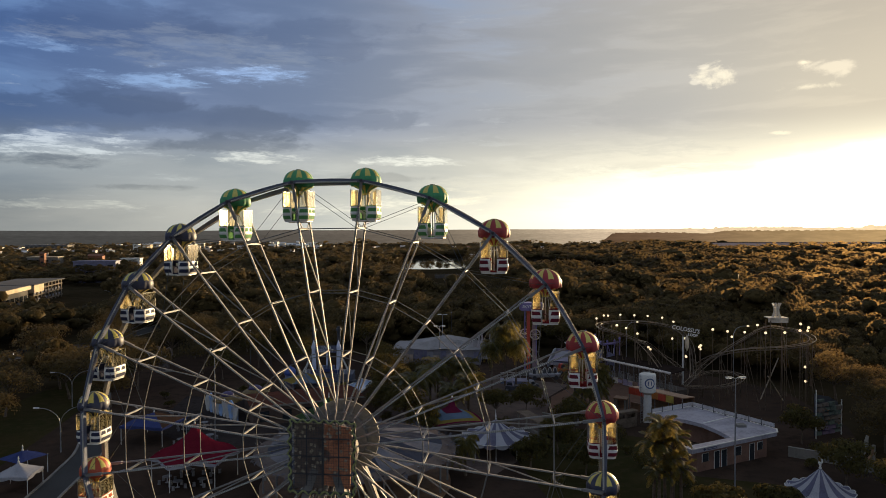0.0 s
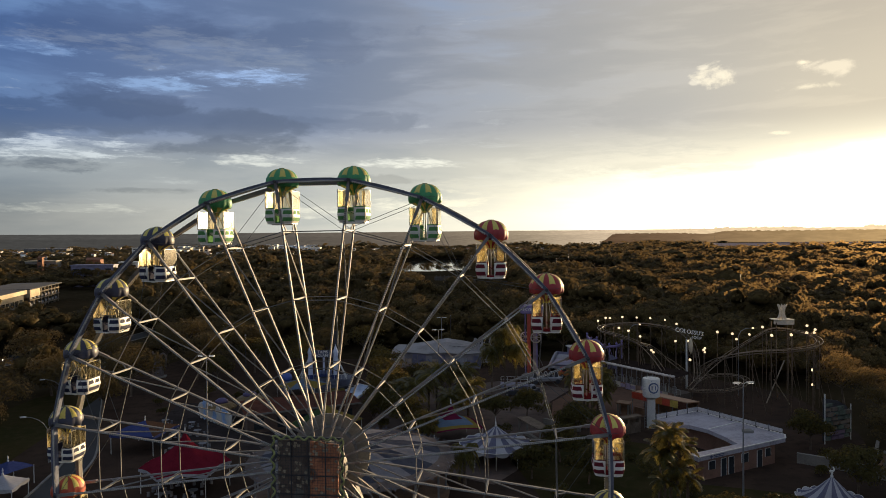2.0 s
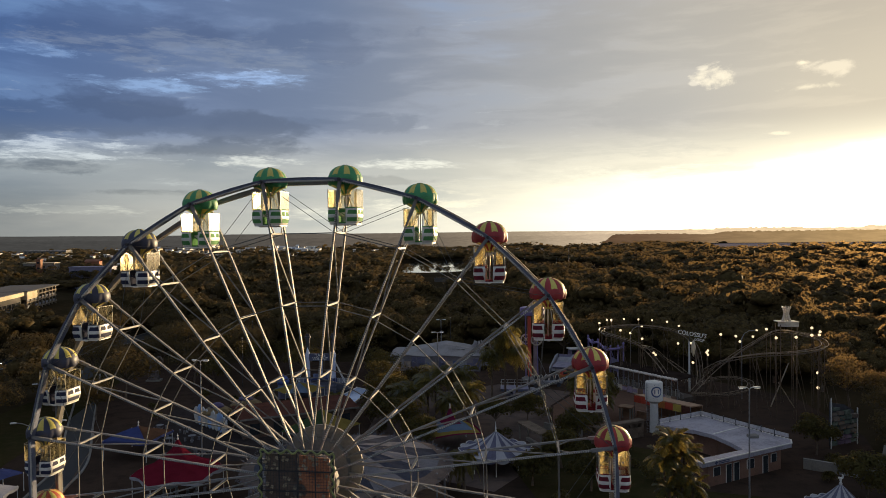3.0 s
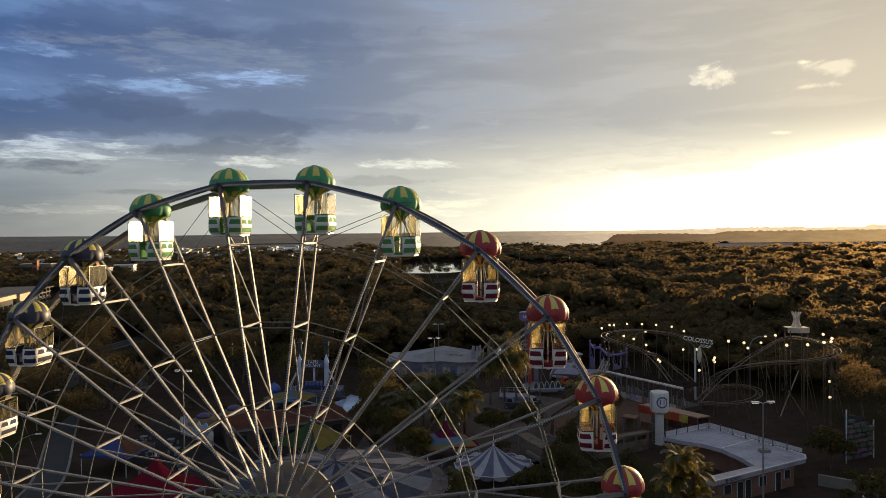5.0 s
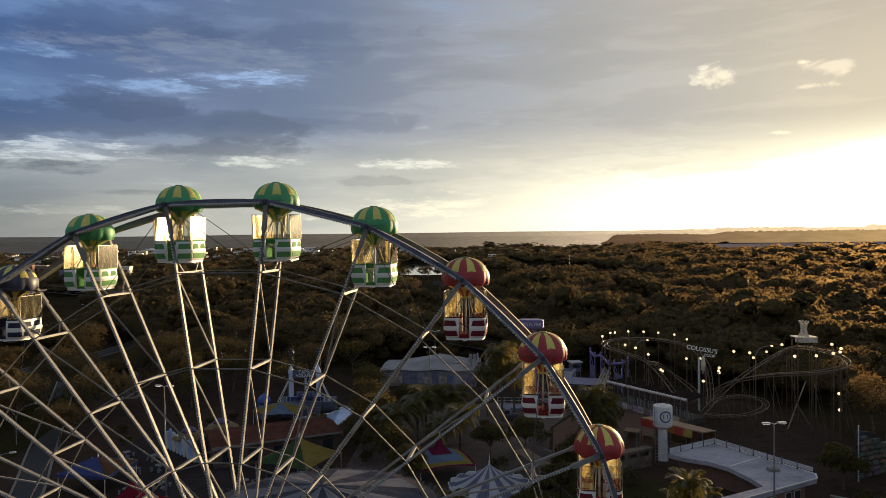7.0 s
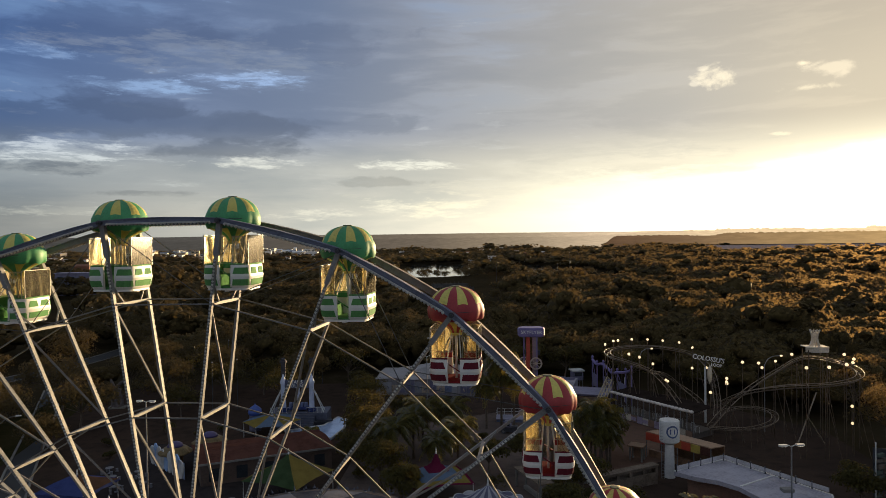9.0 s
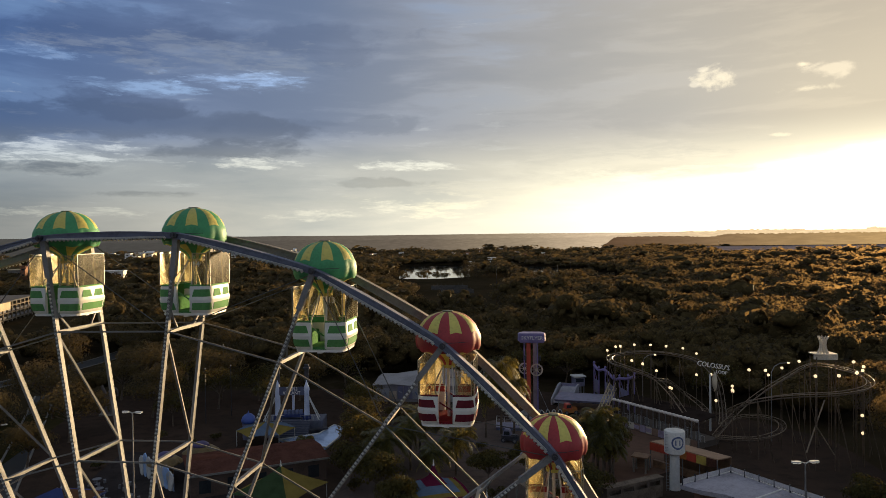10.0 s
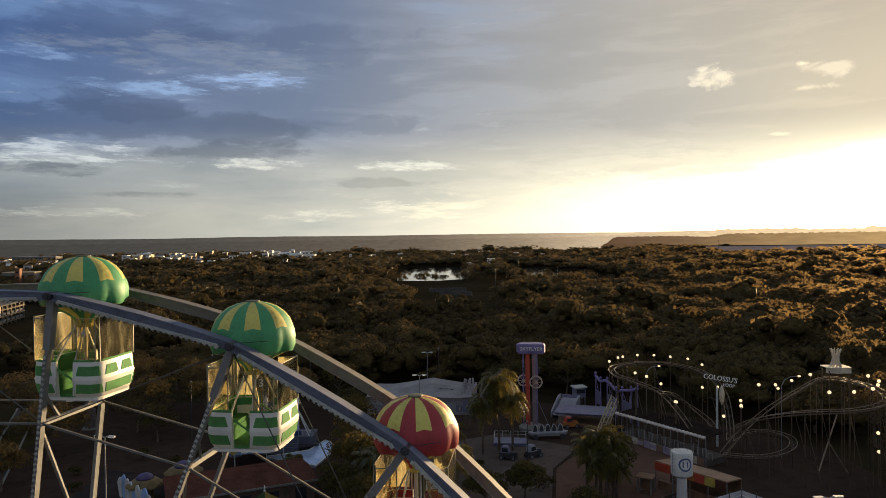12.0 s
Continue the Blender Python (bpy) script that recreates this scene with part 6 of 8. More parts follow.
def make_station():
    """Long open station beside the paving, with a row of shells along the eave and painted boards."""
    a, b = Vector((31.0, 138.6, 0)), Vector((40.1, 123.8, 0))
    d = (b - a).normalized()
    o = Vector((d.y, -d.x, 0))
    o = o if o.y < 0 else -o
    Ln = (b - a).length
    t = thing("coaster_station", pose(0, 0, 0), "long open ride station with a scalloped eave and painted boards", "station")
    back = a - o * 4.6
    part("roof", Geo().panel([a + Vector((0, 0, 4.0)), b + Vector((0, 0, 4.0)), b - o * 4.6 + Vector((0, 0, 4.3)), back + Vector((0, 0, 4.3))], 0.12, (0, 0, 1)), mat("station_roof", (0.028, 0.020, 0.017), 0.95, 0, 0.3, 0.6, 6, spec=0.0), t)
    shell = mat("eave_shell", (0.66, 0.58, 0.52), 0.6, 0, 0.2, 1, 10)
    n = 24
    for i in range(n):
        p = a + d * (Ln * (i + 0.5) / n) + o * 0.12 + Vector((0, 0, 4.16))
        part("eave_shell", Geo().ball(p, 0.40, 0, 8, 4, 0.62), shell, t)
    floor_ = Geo().panel([a + o * 0.2 + Vector((0, 0, 0)), b + o * 0.2, b - o * 4.6, back], 0.9, (0, 0, 1))
    part("platform", floor_, mat("station_deck", (0.09, 0.07, 0.06), 0.8, 0, 0.2, 0.6, 6), t)
    cols = [mat("board_cream", (0.46, 0.40, 0.32), 0.7, 0, 0.2, 1, 8), mat("board_mauve", (0.30, 0.24, 0.32), 0.7, 0, 0.2, 1, 8), mat("board_brown", (0.22, 0.13, 0.09), 0.7, 0, 0.2, 1, 8)]
    m = 14
    for i in range(m):
        p, q = a + d * (Ln * i / m) + o * 0.28, a + d * (Ln * (i + 0.94) / m) + o * 0.28
        part("board", Geo().panel([p + Vector((0, 0, 0.15)), q + Vector((0, 0, 0.15)), q + Vector((0, 0, 1.25)), p + Vector((0, 0, 1.25))], 0.06, o), cols[(i * 2) % 3], t)
        if i in (2, 4, 6):
            c = p.lerp(q, 0.5) + o * 0.07 + Vector((0, 0, 0.7))
            g = Geo()
            g.panel([c - d * 0.55 - Vector((0, 0, 0.3)), c + d * 0.55 - Vector((0, 0, 0.3)), c + d * 0.55 + Vector((0, 0, 0.3)), c - d * 0.55 + Vector((0, 0, 0.3))], 0.03, o)
            part("sign_bar", g, cols[1], t)
    for i in range(15):
        p = a + d * (Ln * i / 14) + o * 0.05
        part("post", Geo().pipe([p, p + Vector((0, 0, 4.0))], 0.07, 0, 7), steel, t)
    rnd = random.Random(3)
    for i in range(22):
        p = a + d * (Ln * (i + rnd.uniform(0.2, 0.8)) / 22) - o * rnd.uniform(0.6, 1.6) + Vector((0, 0, 0.9))
        h = rnd.uniform(0.9, 1.4)
        part("queue_rail", Geo().pipe([p, p + Vector((0, 0, h)), p + d * 0.7 + Vector((0, 0, h)), p + d * 0.7], 0.03, 0, 5), white_paint if i % 2 else steel, t)
    return t


def make_coaster_sign():
    t = thing("coaster_sign", pose(45.9, 133.4, 0), "white lettered ride sign on a tall slender post", "sign")
    g = Geo().pipe([(-0.5, 0, 0), (-0.5, 0, 9.2)], 0.20, 0, 8, 0.16)
    part("post", g, white_paint, t, soft=60)
    g = Geo()
    g.lathe([(0.05, 6.4), (0.34, 7.2), (0.42, 8.2), (0.28, 9.0), (0.06, 9.5)], (0.25, 0, 0), 12)
    part("flame", g, mat("flame_cream", (0.62, 0.52, 0.38), 0.5, 0, 0.15, 1.5, 10), t, smooth=True)
    g = Geo()
    g.bar((-2.2, 0.12, 11.0), (2.3, 0.12, 10.1), 0.06, 0.06, 0, up=(0, 0, 1)), g.bar((0.4, 0.12, 9.65), (2.2, 0.12, 9.3), 0.06, 0.06, 0, up=(0, 0, 1))
    g.bar((-0.5, 0.1, 9.0), (-0.3, 0.1, 10.6), 0.08, 0.08)
    part("letter_frame", g, dark_steel, t)
    letter = mat("sign_letters", (0.85, 0.80, 0.74), 0.5, 0, 0.1, 3, 12)
    words("lettering", "COLOSSU'S", 1.12, pose(0.05, -0.02, 10.55, 90, 11, 8), letter, t, 0.06)
    words("lettering", "LOOP", 0.74, pose(1.35, -0.02, 9.45, 90, 11, 8), letter, t, 0.06)
    return t


def make_lookout():
    """White box on stilts with a crown of curved white ribs."""
    aged = mat("aged_cream_paint", (0.62, 0.55, 0.45), 0.5, 0, 0.15, 1, 8)
    t = thing("coaster_lookout", pose(59.0, 124.4, 0), "white box on stilts topped by a crown of curved ribs", "sculpture")
    for s in (-1, 1):
        g = Geo().panel([(s * 0.82 - 0.78, -0.7 + 0.3 * abs(s - 1), 13.05), (s * 0.82 + 0.78, -1.0 + 0.3 * abs(s + 1) * 0.5, 13.05), (s * 0.82 + 0.78, -1.0 + 0.3 * abs(s + 1) * 0.5, 13.85), (s * 0.82 - 0.78, -0.7 + 0.3 * abs(s - 1), 13.85)], 0.12, (0, 1, 0))
        part("face_panel", g, aged, t)
    part("deck", Geo().box((0, 0.4, 13.85), (3.4, 2.4, 0.10), 0, chamfer=0.2), aged, t)
    for i in range(10):
        a = 2 * math.pi * i / 10
        pts = [(math.cos(a) * r, 0.4 + math.sin(a) * r, z) for r, z in ((0.72, 13.9), (0.46, 14.6), (0.38, 15.2), (0.50, 15.8), (0.76, 16.4))]
        part("rib", Geo().pipe(pts, 0.11, 0, 6, 0.08), aged, t, soft=60)
    for x in (-1.4, 1.4):
        for y in (-0.5, 1.4):
            part("stilt", Geo().pipe([(x, y, 0), (x, y, 13.4)], 0.09, 0, 6), coaster_steel, t)
    return t


WEST_BULBS = [(31.7, 145.8, 11.2), (33.4, 146.6, 11.7), (35.0, 149.7, 11.3), (38.0, 151.2, 11.3), (41.4, 152.6, 11.0), (43.4, 149.6, 11.2), (46.3, 149.0, 10.9), (47.5, 145.4, 10.5), (33.6, 136.5, 11.0), (35.3, 136.1, 10.5), (37.0, 134.2, 9.7), (38.2, 131.1, 7.6), (46.0, 120.2, 12.4), (50.1, 124.1, 11.5), (57.9, 135.3, 9.7), (57.3, 128.5, 12.0)]
EAST_BULBS = [(52.1, 113.8, 12.7), (55.0, 113.4, 12.8), (61.7, 121.6, 13.1), (62.5, 120.5, 12.6), (62.3, 120.4, 12.1), (57.8, 114.1, 13.0), (60.0, 116.6, 6.6), (59.8, 116.1, 4.3), (53.4, 130.3, 9.6), (45.7, 125.2, 8.2), (43.1, 125.0, 6.9), (46.8, 128.0, 8.4), (40.0, 136.0, 6.4), (45.2, 139.0, 8.0), (47.9, 139.6, 7.9), (44.6, 122.6, 9.0)]


def make_globe_lamp(x, y, z):
    t = thing("globe_lamp", pose(x, y, 0), "lit round globe lamp on a thin pole by the coaster", "lamp", "coaster globe lamps")
    part("pole", Geo().pipe([(0, 0, 0), (0, 0, z - 0.2)], 0.05, 0, 6), coaster_steel, t)
    part("collar", Geo().lathe([(0.08, z - 0.32), (0.13, z - 0.24), (0.1, z - 0.18)], n=8), dark_steel, t)
    part("globe", Geo().ball((0, 0, z), 0.23, 0, 12, 8), lamp_lit, t, smooth=True)
    return t


make_coaster()
make_station()
make_coaster_sign()
make_lookout()
for b in WEST_BULBS + EAST_BULBS:
    make_globe_lamp(*b)
for x, y, h, w in ((37.2, 143.0, 10.8, 2.0), (52.5, 127.4, 12.0, 2.4)):
    t = thing("swan_neck_lamp", pose(x, y, 0), "thin swan-neck lamp pole by the coaster", "lamp", "swan-neck lamps")
    part("pole", Geo().pipe([(0, 0, 0), (0, 0, h - 1.4), (w * 0.2, 0, h - 0.5), (w * 0.55, 0, h - 0.05), (w, 0, h)], 0.06, 0, 6), steel, t, soft=60)
    part("lamp_head", Geo().ball((w + 0.2, 0, h), 0.24, 0, 10, 6, 0.6), lamp_lit, t)


# ---- purple gate, ride yard and drop tower ----
purple = mat("ride_purple", (0.19, 0.15, 0.33), 0.5, 0, 0.2, 1, 10)
ride_blue = mat("ride_pale_blue", (0.17, 0.165, 0.25), 0.5, 0, 0.2, 0.8, 8)
ride_red = mat("ride_red", (0.50, 0.07, 0.04), 0.45, 0, 0.15, 1, 10)
ride_orange = mat("ride_orange", (0.45, 0.16, 0.04), 0.5, 0, 0.2, 1, 10)
ride_yellow = mat("ride_yellow", (0.50, 0.36, 0.08), 0.5, 0, 0.2, 1, 10)


def make_purple_gate():
    """Uneven purple frame of a ride entrance: posts, a dipping beam, raking stays and pale panels."""
    a, b = Vector((32.0, 158.5, 0)), Vector((36.4, 145.5, 0))
    t = thing("purple_gate", pose(0, 0, 0), "purple frame of a ride entrance with a dipping beam", "gate")
    spots = [(0.0, 6.6), (0.13, 5.9), (0.30, 6.3), (0.52, 5.2), (0.66, 5.6), (0.86, 6.1), (1.0, 6.9)]
    heads = []
    for f, h in spots:
        p = a.lerp(b, f)
        part("post", Geo().pipe([(p.x, p.y, 0), (p.x, p.y, h)], 0.15, 0, 8, 0.11), purple, t, soft=60)
        part("knob", Geo().lathe([(0.13, h - 0.05), (0.26, h + 0.10), (0.22, h + 0.32), (0.05, h + 0.5)], (p.x, p.y, 0), 10), purple, t, smooth=True)
        heads.append(Vector((p.x, p.y, h - 0.35)))
    part("beam", Geo().pipe([tuple(p) for p in curve_pts(heads, 4)], 0.26, 0, 7), purple, t, soft=60)
    for i in (0, 2, 4):
        p, q = heads[i], heads[i + 1]
        part("stay", Geo().bar(p, (q.x, q.y, 1.2), 0.10, 0.10), purple, t)
        o = Vector((q.y - p.y, p.x - q.x, 0))
        part("panel", Geo().panel([(p.x, p.y, 1.0), (q.x, q.y, 1.0), (q.x, q.y, 3.4), (p.x, p.y, 3.7)], 0.06, o), ride_blue, t)
    for f in (0.22, 0.76, 0.93):
        p = a.lerp(b, f)
        part("white_post", Geo().pipe([(p.x + 0.5, p.y - 0.4, 0), (p.x + 0.5, p.y - 0.4, 4.6)], 0.08, 0, 6), white_paint, t, "thin white post")
    return t


def make_drop_tower():
    t = thing("drop_tower", pose(18.1, 144.6, 0, 0, 0, -6), "red and violet pendulum ride tower with a lettered box on top", "ride")
    for s, m in ((-0.62, ride_red), (0.50, mat("tower_mauve", (0.24, 0.17, 0.20), 0.5, 0, 0.2, 1, 10))):
        part("leg", Geo().box((s, 0, 6.6), (0.72, 0.8, 13.2), 0, 0, 0.12), m, t)
    part("leg", Geo().box((-1.35, 0.3, 6.6), (0.28, 0.3, 13.2)), purple, t)
    part("leg_facing", Geo().box((0.95, -0.1, 7.0), (0.22, 0.5, 12.4)), purple, t)
    pl = [(-2.3, -0.9), (2.2, -1.2), (2.4, 0.2), (1.6, 1.6), (-1.7, 1.6), (-2.5, 0.2)]
    g = Geo().grid([[(x * 0.86, y * 0.86, 13.0) for x, y in pl], [(x, y, 13.3) for x, y in pl], [(x, y, 14.5) for x, y in pl], [(x * 0.92, y * 0.92, 14.7) for x, y in pl]], 0, True, True)
    part("head_box", g, purple, t)
    words("lettering", "SKYFLYER", 0.86, pose(0.0, -1.12, 13.88, 90, 0, -3.8), fibre_white, t, 0.05)
    for x, r, yy in ((0.75, 1.0, -0.62), (-1.35, 0.9, 0.75)):
        g = Geo()
        n = 24
        ringp = [(x + r * math.cos(2 * math.pi * i / n), yy, 8.2 + r * math.sin(2 * math.pi * i / n)) for i in range(n + 1)]
        g.pipe(ringp, 0.13, 0, 6)
        pale = mat("pale_wheel", (0.42, 0.34, 0.29), 0.5, 0, 0.2, 2, 10)
        rim_ = part("spoked_wheel", g, pale, t)
        part("hub", Geo().bar((x, yy - 0.1, 8.2), (x, 0.0, 8.2), 0.5, 0.5, 0, 12), pale, rim_)
        for i in range(8):
            w = 2 * math.pi * i / 8
            part("spoke", Geo().bar((x, yy, 8.2), (x + r * math.cos(w), yy, 8.2 + r * math.sin(w)), 0.09, 0.09), pale, rim_)
    for i in range(6):
        part("seat", Geo().box((-1.2 + 0.5 * i, -0.95, 10.4 - 0.02 * i), (0.34, 0.4, 0.8), 0, 0, 0.08), dark_steel, t) if i in (0, 5) else None
    part("base", Geo().lathe([(2.2, 0), (2.2, 0.5), (1.4, 0.9)], n=20), concrete, t)
    part("guy", Geo().pipe([(1.0, 0, 5.0), (3.2, -0.6, 0)], 0.04, 0, 5), steel, t)
    return t


make_purple_gate()
make_drop_tower()


def make_ride_roof(x, y, w, d, h, yaw, m, label, thick=0.35):
    """An open pavilion: slab roof with upturned edge on posts over a low deck."""
    t = thing("ride_pavilion", pose(x, y, 0, 0, 0, yaw), label, "pavilion", "ride pavilions")
    g = Geo()
    g.grid([[(-w / 2, -d / 2, h), (w / 2, -d / 2, h), (w / 2, d / 2, h), (-w / 2, d / 2, h)], [(-w / 2 - 0.2, -d / 2 - 0.2, h + thick), (w / 2 + 0.2, -d / 2 - 0.2, h + thick), (w / 2 + 0.2, d / 2 + 0.2, h + thick), (-w / 2 - 0.2, d / 2 + 0.2, h + thick)],
            [(-w / 4, 0, h + thick + 0.4), (w / 4, 0, h + thick + 0.4), (w / 4, 0.02, h + thick + 0.4), (-w / 4, 0.02, h + thick + 0.4)]], 0, True, True)
    part("roof", g, m, t)
    for sx in (-1, 1):
        for sy in (-1, 1):
            part("post", Geo().pipe([(sx * w * 0.45, sy * d * 0.45, 0), (sx * w * 0.45, sy * d * 0.45, h + 0.05)], 0.07, 0, 6), steel, t)
    part("deck", Geo().box((0, 0, 0.2), (w, d, 0.4)), wood_brown, t)
    return t


make_ride_roof(28.0, 148.5, 9.5, 6.0, 1.9, -18, ride_blue, "pale blue slab roof over a small ride")


def make_deck(x, y, w, d, yaw, label):
    """A low ride deck with a pale skirt, a raised kerb and a pipe handrail."""
    t = thing("ride_deck", pose(x, y, 0, 0, 0, yaw), label, "platform", "ride decks")
    part("deck", Geo().box((0, 0, 0.45), (w, d, 0.16), 0, 0, 0.03), ride_blue, t)
    part("skirt", Geo().box((0, 0, 0.2), (w * 0.96, d * 0.94, 0.4)), cloth_slate, t)
    n = max(3, int(w / 1.2))
    for i in range(n + 1):
        px_ = -w / 2 + 0.1 + (w - 0.2) * i / n
        part("rail_post", Geo().pipe([(px_, d / 2 - 0.1, 0.5), (px_, d / 2 - 0.1, 1.6)], 0.035, 0, 6), white_paint, t)
    for z in (1.1, 1.6):
        part("handrail", Geo().pipe([(-w / 2 + 0.1, -d / 2 + 0.2, z), (-w / 2 + 0.1, d / 2 - 0.1, z), (w / 2 - 0.1, d / 2 - 0.1, z), (w / 2 - 0.1, -d / 2 + 0.2, z)], 0.03, 0, 6), white_paint, t)
    return t


def make_seat_train(x, y, yaw):
    """A boat-shaped row of dark arched seats on a pale base."""
    t = thing("seat_train", pose(x, y, 0, 0, 0, yaw), "pale ride car with a row of dark arched seats", "ride car")
    pl = [(-3.3, 0.0), (-2.7, -0.8), (2.6, -0.8), (3.4, 0.0), (2.6, 0.8), (-2.7, 0.8)]
    part("base", Geo().grid([[(u * 0.92, v * 0.8, 0.5) for u, v in pl], [(u, v, 1.0) for u, v in pl], [(u * 0.97, v * 0.94, 1.15) for u, v in pl]], 0, True, True), cloth_white, t)
    for i in range(5):
        c = -2.1 + i * 1.05
        pts = [(c + 0.42 * math.cos(q), -0.1, 1.15 + 1.15 * math.sin(q)) for q in [math.pi * k / 10 for k in range(11)]]
        seat = part("seat", Geo().panel(pts, 0.5, (0, 1, 0)), dark_steel, t)
        part("seat_edge", Geo().pipe(pts, 0.06, 0, 6), white_paint, seat)
    for u in (-2.2, 2.2):
        part("wheel", Geo().bar((u, -0.95, 0.42), (u, -0.70, 0.42), 0.84, 0.84, 0, 16), dark_steel, t)


def make_slide(x, y, yaw):
    """White folded chute of an inflatable slide."""
    t = thing("slide", pose(x, y, 0, 0, 0, yaw), "white folded slide with raised side walls", "slide")
    part("chute", Geo().grid([[(-2.0, -2.2, 0.5), (-1.6, 0.4, 1.6), (-1.4, 1.6, 2.6), (-1.4, 2.8, 2.7)], [(1.6, -2.6, 0.4), (1.6, 0.2, 1.5), (1.5, 1.6, 2.6), (1.5, 2.8, 2.7)]], 0, False), cloth_white, t)
    for s, o in ((-1, -1.75), (1, 1.6)):
        part("side_wall", Geo().panel([(o, -2.4, 0.0), (o, 2.8, 0.0), (o, 2.8, 3.3), (o, 1.4, 3.1), (o, -2.4, 1.1)], 0.3, (s, 0, 0)), cloth_white, t)
    part("back_wall", Geo().box((0, 2.9, 1.6), (3.4, 0.25, 3.2), 0, 0, 0.08), ride_blue, t)


make_deck(13.6, 136.4, 5.2, 3.2, -6, "low pale violet ride deck with a white handrail")
make_seat_train(20.0, 139.2, 6)
make_slide(25.4, 153.4, -28)


def make_booth(x, y):
    t = thing("ticket_booth", pose(x, y, 0, 0, 0, 10), "small violet booth on legs with a white roof", "booth")
    part("body", Geo().box((0, 0, 2.6), (2.1, 1.9, 1.6), 0, 0, 0.06), ride_blue, t)
    part("window", Geo().box((0, -0.96, 3.0), (1.6, 0.05, 0.7)), glass_dark, t)
    part("window", Geo().box((1.06, 0, 3.0), (0.05, 1.4, 0.7)), glass_dark, t)
    part("roof", Geo().box((0, 0, 3.75), (2.6, 2.4, 0.22), 0, 0, 0.1), white_paint, t)
    for sx in (-1, 1):
        for sy in (-1, 1):
            part("leg", Geo().box((sx * 0.9, sy * 0.8, 0.9), (0.14, 0.14, 1.8)), steel, t)


make_booth(29.2, 160.5)


def make_toy_car(x, y, yaw, body, cab, label):
    t = thing("kiddie_vehicle", pose(x, y, 0, 0, 0, yaw), label, "ride car", "kiddie vehicles")
    part("body", Geo().box((0, 0, 0.7), (2.6, 1.3, 0.7), 0, 0, 0.3), body, t)
    part("bonnet", Geo().box((0.75, 0, 1.12), (0.9, 1.0, 0.16), 0, 0, 0.2), body, t)
    hood = part("cab", Geo().grid([[(-1.0, -0.55, 1.05), (0.25, -0.55, 1.05), (0.25, 0.55, 1.05), (-1.0, 0.55, 1.05)], [(-0.9, -0.48, 1.85), (0.0, -0.48, 1.85), (0.0, 0.48, 1.85), (-0.9, 0.48, 1.85)], [(-0.75, -0.36, 2.0), (-0.15, -0.36, 2.0), (-0.15, 0.36, 2.0), (-0.75, 0.36, 2.0)]], 0, True, True), cab, t)
    for s_ in (-1, 1):
        part("side_window", Geo().panel([(-0.85, s_ * 0.555, 1.2), (0.08, s_ * 0.555, 1.2), (-0.02, s_ * 0.50, 1.72), (-0.80, s_ * 0.50, 1.72)], 0.02, (0, s_, 0)), glass_dark, hood)
    for sx in (-0.9, 0.9):
        for sy in (-0.62, 0.62):
            wheel_ = part("wheel", Geo().bar((sx, sy - 0.12, 0.36), (sx, sy + 0.12, 0.36), 0.72, 0.72, 0, 16), dark_steel, t)
            part("rim", Geo().bar((sx, sy * 1.2, 0.36), (sx, sy * 1.22, 0.36), 0.40, 0.40, 0, 12), steel, wheel_)


make_toy_car(24.8, 145.2, 15, ride_orange, ride_red, "orange ride vehicle with a red cab")
make_toy_car(12.6, 128.6, -20, dark_steel, ride_blue, "dark ride vehicle with a pale violet cab")
make_toy_car(16.4, 129.4, 35, dark_steel, cloth_white, "dark ride vehicle with a white cab")


def make_boom():
    t = thing("ride_boom", pose(0, 0, 0), "cream lattice boom of a ride leaning up", "ride boom")
    a, b = Vector((27.6, 136.6, 0.4)), Vector((32.6, 145.6, 4.9))
    d = (b - a).normalized()
    s = Vector((d.y, -d.x, 0)).normalized() * 0.55
    u = s.cross(d).normalized() * 0.55
    for q in (s + u, s - u, -s + u, -s - u):
        part("chord", Geo().bar(a + q, b + q, 0.10, 0.10), mat("boom_cream", (0.50, 0.40, 0.24), 0.5, 0.1, 0.2, 1, 10), t)
    n = 9
    for i in range(n):
        p, q = a.lerp(b, i / n), a.lerp(b, (i + 1) / n)
        g = Geo()
        g.bar(p + s + u, q - s + u, 0.06, 0.06), g.bar(p - s + u, p + s + u, 0.06, 0.06), g.bar(p + s - u, q + s + u, 0.06, 0.06), g.bar(p - s - u, q - s + u, 0.06, 0.06)
        part("lacing", g, MATS["boom_cream"], t)
    part("foot", Geo().box((27.6, 136.6, 0.4), (2.2, 2.2, 0.8), 0, 0.5, 0.2), concrete, t)


make_boom()


